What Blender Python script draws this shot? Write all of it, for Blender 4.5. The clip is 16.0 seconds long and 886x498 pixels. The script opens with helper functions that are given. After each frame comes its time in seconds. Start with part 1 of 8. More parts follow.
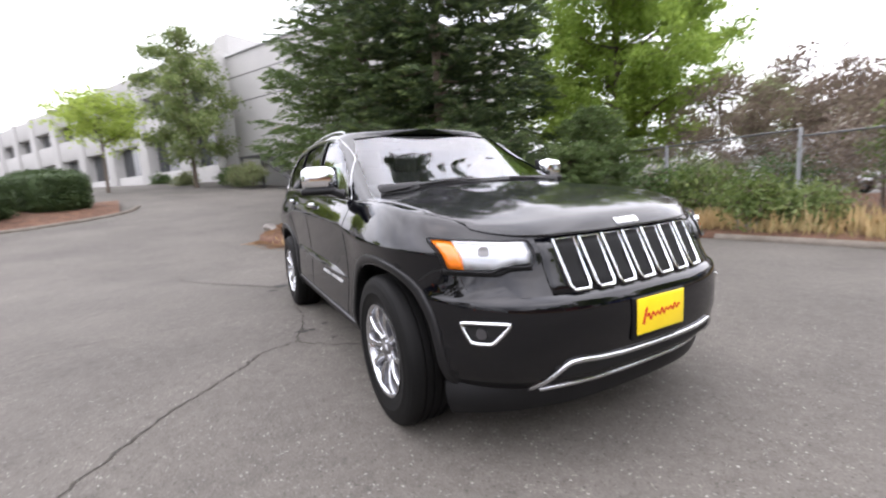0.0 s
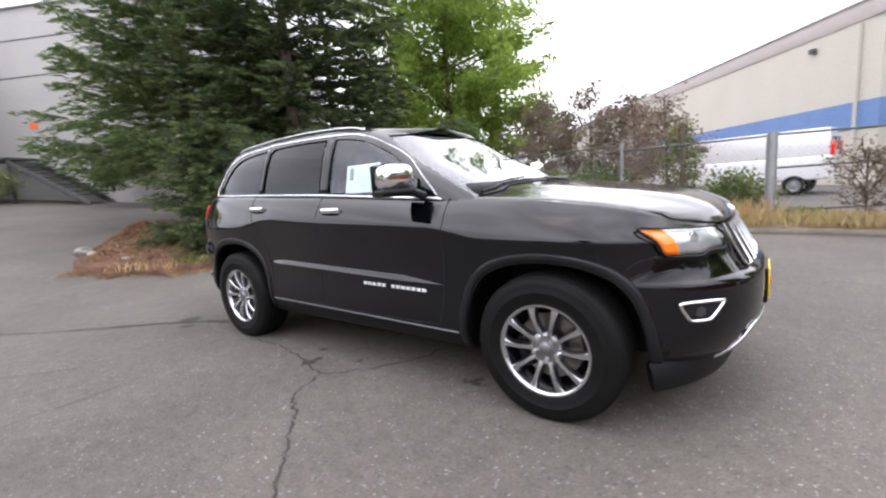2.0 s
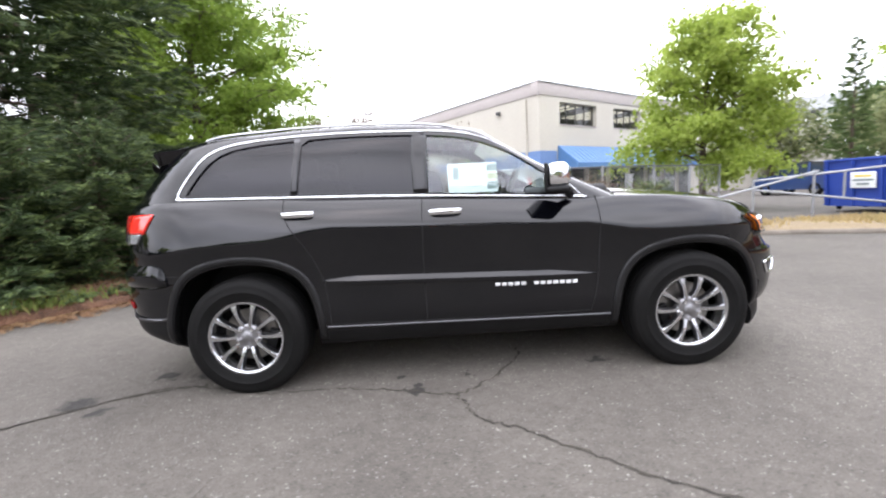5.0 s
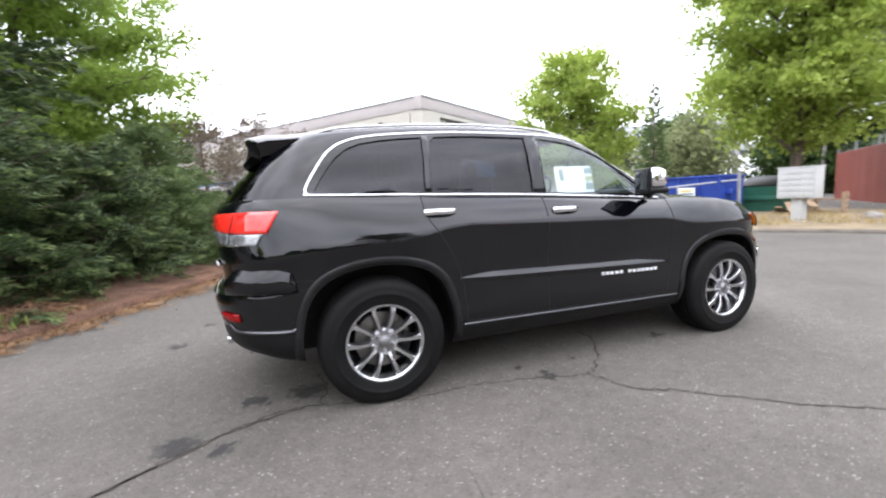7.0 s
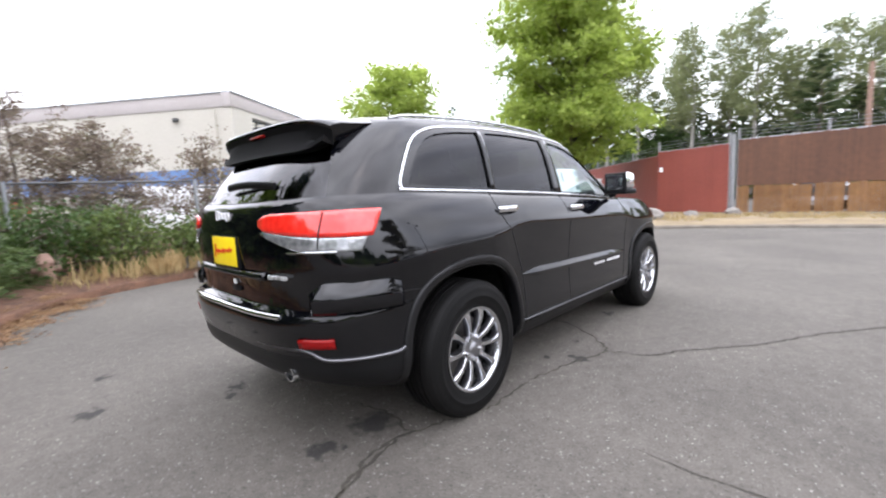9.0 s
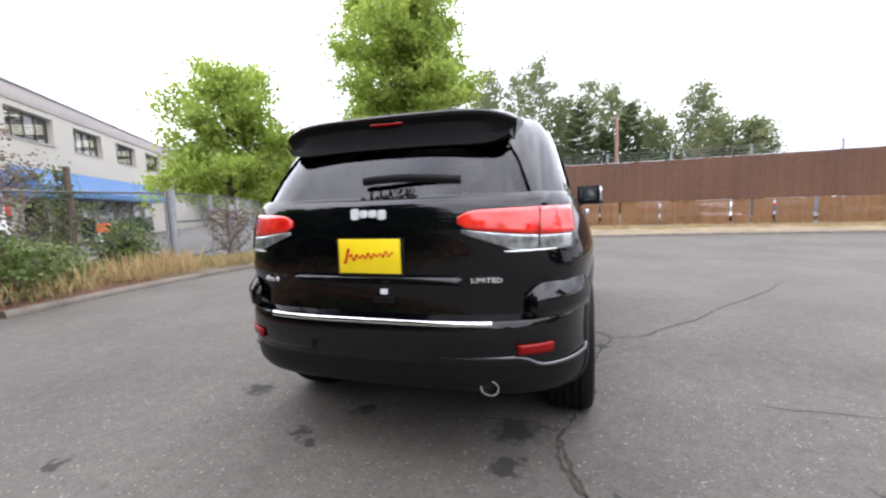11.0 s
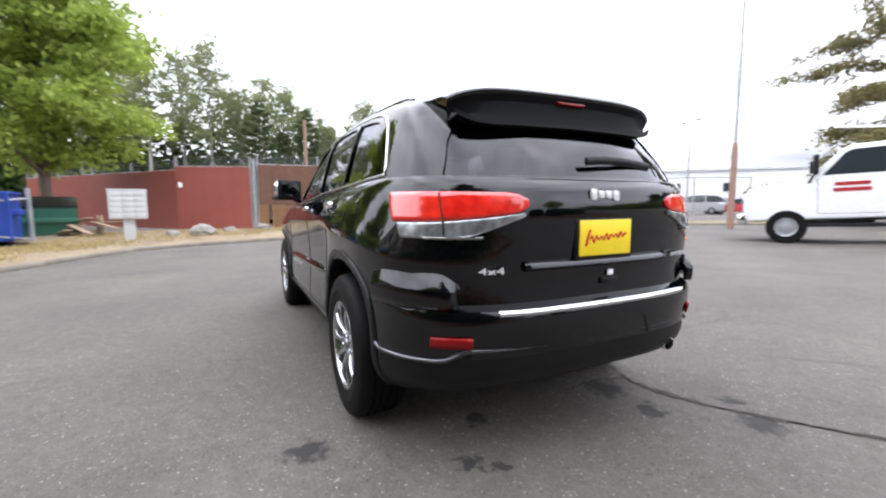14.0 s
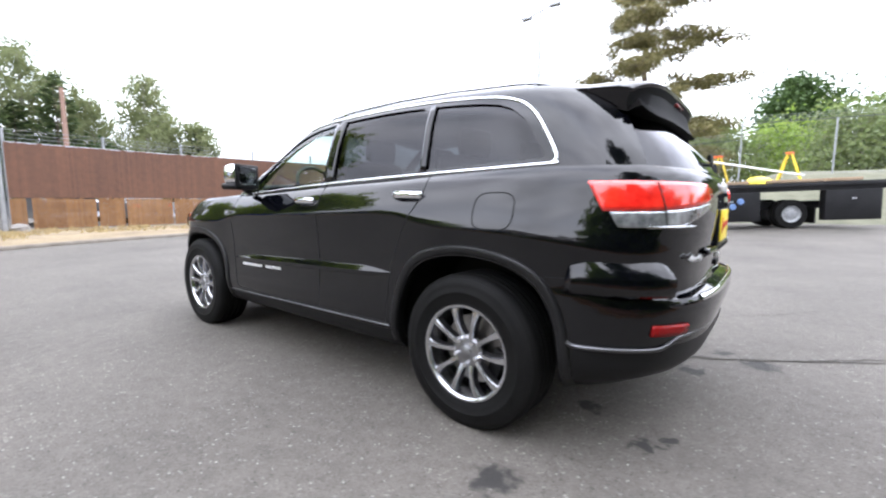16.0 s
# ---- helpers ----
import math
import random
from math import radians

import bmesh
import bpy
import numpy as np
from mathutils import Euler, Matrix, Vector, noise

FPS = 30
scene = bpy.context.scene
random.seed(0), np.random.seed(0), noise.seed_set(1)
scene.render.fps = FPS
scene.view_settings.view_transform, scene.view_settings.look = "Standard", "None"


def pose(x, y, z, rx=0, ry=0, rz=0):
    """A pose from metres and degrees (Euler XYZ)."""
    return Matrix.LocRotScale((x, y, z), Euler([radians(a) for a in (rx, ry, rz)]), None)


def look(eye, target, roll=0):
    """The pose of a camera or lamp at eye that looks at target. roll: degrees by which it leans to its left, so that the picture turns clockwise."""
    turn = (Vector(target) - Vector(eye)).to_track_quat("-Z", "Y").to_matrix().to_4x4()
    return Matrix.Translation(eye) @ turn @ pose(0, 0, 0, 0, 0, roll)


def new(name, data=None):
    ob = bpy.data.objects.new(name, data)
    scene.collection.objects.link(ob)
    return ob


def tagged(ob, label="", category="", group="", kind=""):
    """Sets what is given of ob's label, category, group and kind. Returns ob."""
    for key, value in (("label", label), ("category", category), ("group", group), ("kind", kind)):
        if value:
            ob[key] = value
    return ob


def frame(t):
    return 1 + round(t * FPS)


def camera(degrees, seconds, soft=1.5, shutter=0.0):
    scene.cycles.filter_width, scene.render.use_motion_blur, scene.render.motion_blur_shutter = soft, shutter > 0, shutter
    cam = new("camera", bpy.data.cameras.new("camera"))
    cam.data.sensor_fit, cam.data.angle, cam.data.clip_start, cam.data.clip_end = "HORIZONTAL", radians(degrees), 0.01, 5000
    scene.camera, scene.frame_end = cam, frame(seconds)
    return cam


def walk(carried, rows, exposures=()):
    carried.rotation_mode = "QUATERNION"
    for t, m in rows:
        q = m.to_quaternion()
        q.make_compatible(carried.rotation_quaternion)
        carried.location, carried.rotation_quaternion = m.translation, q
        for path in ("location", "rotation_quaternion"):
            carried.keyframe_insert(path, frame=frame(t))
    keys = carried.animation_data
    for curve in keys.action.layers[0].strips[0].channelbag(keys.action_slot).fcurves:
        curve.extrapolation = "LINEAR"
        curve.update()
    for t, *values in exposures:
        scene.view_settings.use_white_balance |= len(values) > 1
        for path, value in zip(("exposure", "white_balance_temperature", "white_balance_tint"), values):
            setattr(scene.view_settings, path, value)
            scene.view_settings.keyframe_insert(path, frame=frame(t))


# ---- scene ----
cam = camera(92.0, 16.0, 2.2, 0.5)
PATH = [
    (0, (3.507, -1.642, 1.201), (1.755, -0.72, 0.912), -3.7),
    (0.5, (3.27, -1.999, 1.205), (1.664, -0.837, 0.938), -3.1),
    (1, (2.995, -2.335, 1.208), (1.519, -1.024, 0.892), -3.4),
    (1.5, (2.658, -2.617, 1.225), (1.309, -1.171, 0.926), -3.1),
    (2, (2.315, -2.878, 1.249), (1.128, -1.297, 0.947), -4.3),
    (2.5, (1.923, -3.13, 1.196), (0.917, -1.435, 0.857), -3.6),
    (3, (1.545, -3.337, 1.208), (0.757, -1.524, 0.904), -2.7),
    (3.5, (1.137, -3.527, 1.225), (0.503, -1.65, 0.948), -3.6),
    (4, (0.713, -3.624, 1.241), (0.295, -1.688, 0.96), -2.9),
    (4.2, (0.534, -3.66, 1.238), (0.213, -1.703, 0.972), -2.6),
    (6.3, (-1.354, -3.602, 1.239), (-0.911, -1.668, 0.985), -2.5),
    (6.5, (-1.525, -3.562, 1.237), (-1.033, -1.639, 0.996), -1.6),
    (7, (-1.978, -3.438, 1.248), (-1.29, -1.576, 1.002), -2.6),
    (7.5, (-2.354, -3.234, 1.245), (-1.46, -1.459, 1.017), -3.3),
    (8, (-2.71, -2.982, 1.236), (-1.567, -1.353, 1.031), -2.9),
    (8.5, (-3.025, -2.736, 1.239), (-1.748, -1.212, 1.016), -3.4),
    (9, (-3.278, -2.434, 1.244), (-1.828, -1.078, 1.0), -2.6),
    (9.2, (-3.385, -2.3, 1.237), (-1.859, -1.029, 0.998), -3.2),
    (11.3, (-4.168, -0.643, 1.214), (-2.244, -0.138, 1.011), -0.9),
    (11.5, (-4.196, -0.471, 1.212), (-2.252, -0.049, 1.004), -0.4),
    (12, (-4.251, -0.055, 1.196), (-2.263, 0.043, 1.002), -1.7),
    (12.5, (-4.192, 0.338, 1.198), (-2.207, 0.208, 0.99), -1.6),
    (13, (-4.11, 0.74, 1.194), (-2.154, 0.38, 0.991), -1.6),
    (13.5, (-3.978, 1.124, 1.163), (-2.084, 0.512, 0.959), -1.0),
    (14, (-3.779, 1.472, 1.157), (-1.993, 0.598, 0.944), -0.3),
    (14.5, (-3.563, 1.834, 1.152), (-1.909, 0.737, 0.909), 0.0),
    (15, (-3.268, 2.11, 1.147), (-1.734, 0.854, 0.885), -1.7),
    (15.5, (-2.965, 2.38, 1.143), (-1.606, 0.933, 0.904), -0.4),
    (16, (-2.627, 2.616, 1.126), (-1.401, 1.053, 0.897), 0.2),
]
walk(cam, [(t, look(eye, target, roll)) for t, eye, target, roll in PATH],
     [(0.0, -0.27, 6500, 18), (1.0, -0.42, 6500, 18), (2.2, -0.40, 6500, 18), (3.0, -0.18, 6500, 17), (4.0, -0.06, 6500, 17), (6.5, -0.09, 6350, 15), (9.0, -0.17, 6350, 16), (11.4, -0.30, 6350, 16), (12.4, -0.16, 6350, 16), (14.5, -0.20, 6250, 15), (16.0, 0.14, 6150, 15)])

# ---- world, sun ----
SUN_EL, SUN_AZ = 58.0, 200.0
world = bpy.data.worlds.new("overcast_sky")
scene.world = world
world.use_nodes = True
wn, wl = world.node_tree.nodes, world.node_tree.links
wn.clear()
w_out = wn.new("ShaderNodeOutputWorld")
w_bg = wn.new("ShaderNodeBackground")
w_sky = wn.new("ShaderNodeTexSky")
w_sky.sky_type = "NISHITA"
w_sky.sun_disc = False
w_sky.sun_elevation = radians(SUN_EL)
w_sky.sun_rotation = radians(SUN_AZ)
w_sky.air_density = 1.0
w_sky.dust_density = 2.0
w_tc = wn.new("ShaderNodeTexCoord")
w_map = wn.new("ShaderNodeMapping")
w_map.inputs["Scale"].default_value = (1.0, 1.0, 3.2)
w_n = wn.new("ShaderNodeTexNoise")
w_n.inputs["Scale"].default_value = 1.7
w_n.inputs["Detail"].default_value = 6.0
w_n.inputs["Roughness"].default_value = 0.5
w_ramp = wn.new("ShaderNodeValToRGB")
w_ramp.color_ramp.elements[0].position = 0.34
w_ramp.color_ramp.elements[0].color = (0.7, 0.7, 0.7, 1)
w_ramp.color_ramp.elements[1].position = 0.55
w_ramp.color_ramp.elements[1].color = (1, 1, 1, 1)
w_gain = wn.new("ShaderNodeMix")
w_gain.data_type = "RGBA"
w_gain.blend_type = "MULTIPLY"
w_gain.inputs[0].default_value = 1.0
w_gain.inputs[7].default_value = (0.16, 0.16, 0.16, 1)
w_mix = wn.new("ShaderNodeMix")
w_mix.data_type = "RGBA"
CLOUD = (1.10, 1.14, 1.20, 1)
w_mix.inputs[7].default_value = CLOUD
wl.new(w_tc.outputs["Generated"], w_map.inputs["Vector"])
wl.new(w_map.outputs["Vector"], w_n.inputs["Vector"])
wl.new(w_n.outputs["Fac"], w_ramp.inputs["Fac"])
wl.new(w_sky.outputs["Color"], w_gain.inputs[6])
wl.new(w_gain.outputs[2], w_mix.inputs[6])
wl.new(w_ramp.outputs["Color"], w_mix.inputs[0])
# a bank of thin blue-grey cloud over the car lot
w_dir = wn.new("ShaderNodeVectorMath")
w_dir.operation = "DOT_PRODUCT"
w_dir.inputs[1].default_value = Vector((0.72, -0.69, 0.12)).normalized()
wl.new(w_tc.outputs["Generated"], w_dir.inputs[0])
w_far = wn.new("ShaderNodeMapRange")
w_far.interpolation_type = "SMOOTHSTEP"
w_far.inputs["From Min"].default_value, w_far.inputs["From Max"].default_value = 0.80, 0.96
wl.new(w_dir.outputs["Value"], w_far.inputs["Value"])
w_n2 = wn.new("ShaderNodeTexNoise")
w_n2.inputs["Scale"].default_value = 2.4
w_n2.inputs["Detail"].default_value = 3.0
wl.new(w_map.outputs["Vector"], w_n2.inputs["Vector"])
w_r2 = wn.new("ShaderNodeMapRange")
w_r2.inputs["From Min"].default_value, w_r2.inputs["From Max"].default_value = 0.34, 0.62
wl.new(w_n2.outputs["Fac"], w_r2.inputs["Value"])
w_mul = wn.new("ShaderNodeMath")
w_mul.operation = "MULTIPLY"
wl.new(w_far.outputs["Result"], w_mul.inputs[0])
wl.new(w_r2.outputs["Result"], w_mul.inputs[1])
w_sep = wn.new("ShaderNodeSeparateXYZ")
wl.new(w_tc.outputs["Generated"], w_sep.inputs[0])
w_low = wn.new("ShaderNodeMapRange")
w_low.interpolation_type = "SMOOTHSTEP"
w_low.inputs["From Min"].default_value, w_low.inputs["From Max"].default_value = 0.16, 0.42
w_low.inputs["To Min"].default_value, w_low.inputs["To Max"].default_value = 1.0, 0.0
wl.new(w_sep.outputs["Z"], w_low.inputs["Value"])
w_mul2 = wn.new("ShaderNodeMath")
w_mul2.operation = "MULTIPLY"
wl.new(w_mul.outputs[0], w_mul2.inputs[0])
wl.new(w_low.outputs["Result"], w_mul2.inputs[1])
w_high = wn.new("ShaderNodeMapRange")
w_high.inputs["From Min"].default_value, w_high.inputs["From Max"].default_value = 0.0, 0.75
w_high.inputs["To Min"].default_value, w_high.inputs["To Max"].default_value = 0.80, 1.50
wl.new(w_sep.outputs["Z"], w_high.inputs["Value"])
w_bank = wn.new("ShaderNodeMix")
w_bank.data_type = "RGBA"
w_bank.inputs[7].default_value = (0.285, 0.303, 0.33, 1)
wl.new(w_mul2.outputs[0], w_bank.inputs[0])
wl.new(w_mix.outputs[2], w_bank.inputs[6])
w_map3 = wn.new("ShaderNodeMapping")
w_map3.inputs["Scale"].default_value = (1.0, 1.0, 2.2)
wl.new(w_tc.outputs["Generated"], w_map3.inputs["Vector"])
w_n3 = wn.new("ShaderNodeTexNoise")
w_n3.inputs["Scale"].default_value = 1.7
w_n3.inputs["Detail"].default_value = 2.0
w_n3.inputs["Roughness"].default_value = 0.55
w_n3.inputs["Distortion"].default_value = 0.3
wl.new(w_map3.outputs["Vector"], w_n3.inputs["Vector"])
w_r3 = wn.new("ShaderNodeMapRange")
w_r3.inputs["From Min"].default_value, w_r3.inputs["From Max"].default_value = 0.36, 0.62
w_r3.inputs["To Min"].default_value, w_r3.inputs["To Max"].default_value = 0.84, 1.34
wl.new(w_n3.outputs["Fac"], w_r3.inputs["Value"])
w_cloud = wn.new("ShaderNodeMix")
w_cloud.data_type, w_cloud.blend_type = "RGBA", "MULTIPLY"
w_cloud.inputs[0].default_value = 1.0
wl.new(w_bank.outputs[2], w_cloud.inputs[6])
w_both = wn.new("ShaderNodeMath")
w_both.operation = "MULTIPLY"
wl.new(w_r3.outputs["Result"], w_both.inputs[0])
wl.new(w_high.outputs["Result"], w_both.inputs[1])
wl.new(w_both.outputs[0], w_cloud.inputs[7])
wl.new(w_cloud.outputs[2], w_bg.inputs["Color"])
w_bg.inputs["Strength"].default_value = 2.55
wl.new(w_bg.outputs["Background"], w_out.inputs["Surface"])

sun_data = bpy.data.lights.new("sun", "SUN")
sun_data.energy = 1.0
sun_data.angle = radians(120)
sun_data.color = (1.0, 0.94, 0.86)
sun = new("sun", sun_data)
sun.matrix_world = Matrix.Rotation(radians(-SUN_AZ), 4, "Z") @ Matrix.Rotation(radians(90 - SUN_EL), 4, "X")


# ---- materials ----
def nodes_of(name):
    m = bpy.data.materials.new(name)
    m.use_nodes = True
    n, l = m.node_tree.nodes, m.node_tree.links
    return m, n, l, n["Principled BSDF"]


def surface(name, a, b, rough=0.7, metal=0.0, fine=40.0, coarse=2.0, bump=0.2, per_object=0.0, rough_b=None, spec=0.5, coat=0.0, island=0.0, depth=0.01):
    """Two tones mixed by fine and coarse noise, with relief; tones also drift from object to object or piece to piece."""
    m, n, l, p = nodes_of(name)
    tc = n.new("ShaderNodeTexCoord")
    f1 = n.new("ShaderNodeTexNoise")
    f1.inputs["Scale"].default_value = fine
    f1.inputs["Detail"].default_value = 5
    f2 = n.new("ShaderNodeTexNoise")
    f2.inputs["Scale"].default_value = coarse
    f2.inputs["Detail"].default_value = 4
    l.new(tc.outputs["Object"], f1.inputs["Vector"])
    l.new(tc.outputs["Object"], f2.inputs["Vector"])
    add = n.new("ShaderNodeMath")
    add.operation = "ADD"
    l.new(f1.outputs["Fac"], add.inputs[0])
    l.new(f2.outputs["Fac"], add.inputs[1])
    last = add
    for amount, node, out in ((per_object, "ShaderNodeObjectInfo", "Random"), (island, "ShaderNodeNewGeometry", "Random Per Island")):
        if amount:
            src = n.new(node)
            mul = n.new("ShaderNodeMath")
            mul.operation = "MULTIPLY_ADD"
            mul.inputs[1].default_value = amount
            l.new(src.outputs[out], mul.inputs[0])
            l.new(last.outputs[0], mul.inputs[2])
            last = mul
    mr = n.new("ShaderNodeMapRange")
    top = 1.35 + per_object + island
    mr.inputs["From Min"].default_value, mr.inputs["From Max"].default_value = 0.65, top
    l.new(last.outputs[0], mr.inputs["Value"])
    mix = n.new("ShaderNodeMix")
    mix.data_type = "RGBA"
    mix.inputs[6].default_value, mix.inputs[7].default_value = (*a, 1), (*b, 1)
    l.new(mr.outputs["Result"], mix.inputs[0])
    l.new(mix.outputs[2], p.inputs["Base Color"])
    rr = n.new("ShaderNodeMapRange")
    rr.inputs["To Min"].default_value = rough
    rr.inputs["To Max"].default_value = rough if rough_b is None else rough_b
    l.new(f2.outputs["Fac"], rr.inputs["Value"])
    l.new(rr.outputs["Result"], p.inputs["Roughness"])
    p.inputs["Metallic"].default_value = metal
    p.inputs["Specular IOR Level"].default_value = spec
    p.inputs["Coat Weight"].default_value = coat
    p.inputs["Coat Roughness"].default_value = 0.03
    if bump:
        bp = n.new("ShaderNodeBump")
        bp.inputs["Strength"].default_value = bump
        bp.inputs["Distance"].default_value = depth
        l.new(f1.outputs["Fac"], bp.inputs["Height"])
        l.new(bp.outputs["Normal"], p.inputs["Normal"])
    return m


def leafy(name, a, b, c, trans=0.25, rough=0.55):
    """Leaf or needle colours, one shade a leaf, with light passing through."""
    m, n, l, p = nodes_of(name)
    g = n.new("ShaderNodeNewGeometry")
    ramp = n.new("ShaderNodeValToRGB")
    ramp.color_ramp.elements[0].color = (*a, 1)
    ramp.color_ramp.elements[1].color = (*c, 1)
    e = ramp.color_ramp.elements.new(0.5)
    e.color = (*b, 1)
    tc = n.new("ShaderNodeTexCoord")
    nz = n.new("ShaderNodeTexNoise")
    nz.inputs["Scale"].default_value = 2.6
    nz.inputs["Detail"].default_value = 3
    l.new(tc.outputs["Object"], nz.inputs["Vector"])
    cl = n.new("ShaderNodeMapRange")
    cl.inputs["From Min"].default_value, cl.inputs["From Max"].default_value = 0.32, 0.68
    cl.inputs["To Max"].default_value = 0.58
    l.new(nz.outputs["Fac"], cl.inputs["Value"])
    ad = n.new("ShaderNodeMath")
    ad.operation = "MULTIPLY_ADD"
    ad.inputs[1].default_value = 0.42
    l.new(g.outputs["Random Per Island"], ad.inputs[0])
    l.new(cl.outputs["Result"], ad.inputs[2])
    l.new(ad.outputs[0], ramp.inputs["Fac"])
    l.new(ramp.outputs["Color"], p.inputs["Base Color"])
    p.inputs["Roughness"].default_value = rough
    p.inputs["Specular IOR Level"].default_value = 0.3
    tr = n.new("ShaderNodeBsdfTranslucent")
    l.new(ramp.outputs["Color"], tr.inputs["Color"])
    mx = n.new("ShaderNodeMixShader")
    mx.inputs[0].default_value = trans
    l.new(p.outputs["BSDF"], mx.inputs[1])
    l.new(tr.outputs["BSDF"], mx.inputs[2])
    l.new(mx.outputs[0], n["Material Output"].inputs["Surface"])
    return m


def thin_glass(name, tint, ior=1.7, gloss=1.0, gloss_rough=0.0):
    """A thin pane: tinted see-through, with mirror-like gloss that grows at a slant."""
    m, n, l, p = nodes_of(name)
    n.remove(p)
    t = n.new("ShaderNodeBsdfTransparent")
    t.inputs["Color"].default_value = (*tint, 1)
    gl = n.new("ShaderNodeBsdfGlossy")
    gl.inputs["Roughness"].default_value = gloss_rough
    gl.inputs["Color"].default_value = (gloss, gloss, gloss * 1.03, 1)
    # gloss grows with the slant in the same way from either side of the thin pane
    lw = n.new("ShaderNodeLayerWeight")
    lw.inputs["Blend"].default_value = 0.5
    pw = n.new("ShaderNodeMath")
    pw.operation = "POWER"
    pw.inputs[1].default_value = 5.0
    f0 = 2 * ((ior - 1) / (ior + 1)) ** 2
    fr = n.new("ShaderNodeMath")
    fr.operation = "MULTIPLY_ADD"
    fr.inputs[1].default_value, fr.inputs[2].default_value = 1 - f0, f0
    l.new(lw.outputs["Facing"], pw.inputs[0])
    l.new(pw.outputs[0], fr.inputs[0])
    mx = n.new("ShaderNodeMixShader")
    l.new(fr.outputs[0], mx.inputs[0])
    l.new(t.outputs[0], mx.inputs[1])
    l.new(gl.outputs[0], mx.inputs[2])
    l.new(mx.outputs[0], n["Material Output"].inputs["Surface"])
    return m


def plain(name, col, rough=0.5, metal=0.0, coat=0.0, spec=0.5):
    m, n, l, p = nodes_of(name)
    p.inputs["Base Color"].default_value = (*col, 1)
    p.inputs["Roughness"].default_value = rough
    p.inputs["Metallic"].default_value = metal
    p.inputs["Coat Weight"].default_value = coat
    p.inputs["Coat Roughness"].default_value = 0.02
    p.inputs["Specular IOR Level"].default_value = spec
    return m


def asphalt_material():
    """Worn asphalt: pale stones in a dark binder, broad patches, and dark oil spots where cars have stood."""
    m, n, l, p = nodes_of("asphalt")
    tc = n.new("ShaderNodeTexCoord")
    vor = n.new("ShaderNodeTexVoronoi")
    vor.inputs["Scale"].default_value = 108
    speck = n.new("ShaderNodeValToRGB")
    speck.color_ramp.elements[0].position, speck.color_ramp.elements[0].color = 0.0, (0.058, 0.053, 0.046, 1)
    speck.color_ramp.elements[1].position, speck.color_ramp.elements[1].color = 1.0, (0.25, 0.238, 0.218, 1)
    for at, tone_in in ((0.05, (0.084, 0.0762, 0.066, 1)), (0.5, (0.096, 0.0868, 0.0755, 1)), (0.95, (0.110, 0.0995, 0.086, 1)), (0.985, (0.145, 0.134, 0.118, 1))):
        speck.color_ramp.elements.new(at).color = tone_in
    sep = n.new("ShaderNodeSeparateColor")
    l.new(tc.outputs["Object"], vor.inputs["Vector"])
    l.new(vor.outputs["Color"], sep.inputs["Color"])
    l.new(sep.outputs["Red"], speck.inputs["Fac"])
    patch = n.new("ShaderNodeTexNoise")
    patch.inputs["Scale"].default_value = 0.55
    patch.inputs["Detail"].default_value = 7
    patch.inputs["Roughness"].default_value = 0.6
    l.new(tc.outputs["Object"], patch.inputs["Vector"])
    pr = n.new("ShaderNodeMapRange")
    pr.inputs["From Min"].default_value, pr.inputs["From Max"].default_value = 0.3, 0.7
    pr.inputs["To Min"].default_value, pr.inputs["To Max"].default_value = 0.76, 1.20
    l.new(patch.outputs["Fac"], pr.inputs["Value"])
    tone = n.new("ShaderNodeMix")
    tone.data_type, tone.blend_type = "RGBA", "MULTIPLY"
    tone.inputs[0].default_value = 1.0
    l.new(speck.outputs["Color"], tone.inputs[6])
    mott = n.new("ShaderNodeTexNoise")
    mott.inputs["Scale"].default_value = 11.0
    mott.inputs["Detail"].default_value = 6
    mott.inputs["Roughness"].default_value = 0.7
    l.new(tc.outputs["Object"], mott.inputs["Vector"])
    mr2 = n.new("ShaderNodeMapRange")
    mr2.inputs["From Min"].default_value, mr2.inputs["From Max"].default_value = 0.3, 0.7
    mr2.inputs["To Min"].default_value, mr2.inputs["To Max"].default_value = 0.82, 1.16
    l.new(mott.outputs["Fac"], mr2.inputs["Value"])
    both = n.new("ShaderNodeMath")
    both.operation = "MULTIPLY"
    l.new(pr.outputs["Result"], both.inputs[0])
    l.new(mr2.outputs["Result"], both.inputs[1])
    l.new(both.outputs[0], tone.inputs[7])
    warp = n.new("ShaderNodeTexNoise")
    warp.inputs["Scale"].default_value = 15.0
    warp.inputs["Detail"].default_value = 5
    l.new(tc.outputs["Object"], warp.inputs["Vector"])
    last = None
    for x, y, r in OIL_SPOTS:
        d = n.new("ShaderNodeVectorMath")
        d.operation = "DISTANCE"
        d.inputs[1].default_value = (x, y, 0)
        l.new(tc.outputs["Object"], d.inputs[0])
        s = n.new("ShaderNodeMath")
        s.operation = "MULTIPLY_ADD"
        s.inputs[1].default_value = -0.26
        l.new(warp.outputs["Fac"], s.inputs[0])
        l.new(d.outputs["Value"], s.inputs[2])
        mr = n.new("ShaderNodeMapRange")
        mr.inputs["From Min"].default_value, mr.inputs["From Max"].default_value = r * 0.45 - 0.13, r * 0.90 - 0.13
        mr.inputs["To Min"].default_value, mr.inputs["To Max"].default_value = 1.0, 0.0
        l.new(s.outputs[0], mr.inputs["Value"])
        if last is None:
            last = mr.outputs["Result"]
        else:
            mx = n.new("ShaderNodeMath")
            mx.operation = "MAXIMUM"
            l.new(last, mx.inputs[0])
            l.new(mr.outputs["Result"], mx.inputs[1])
            last = mx.outputs[0]
    k = n.new("ShaderNodeMath")
    k.operation = "MULTIPLY"
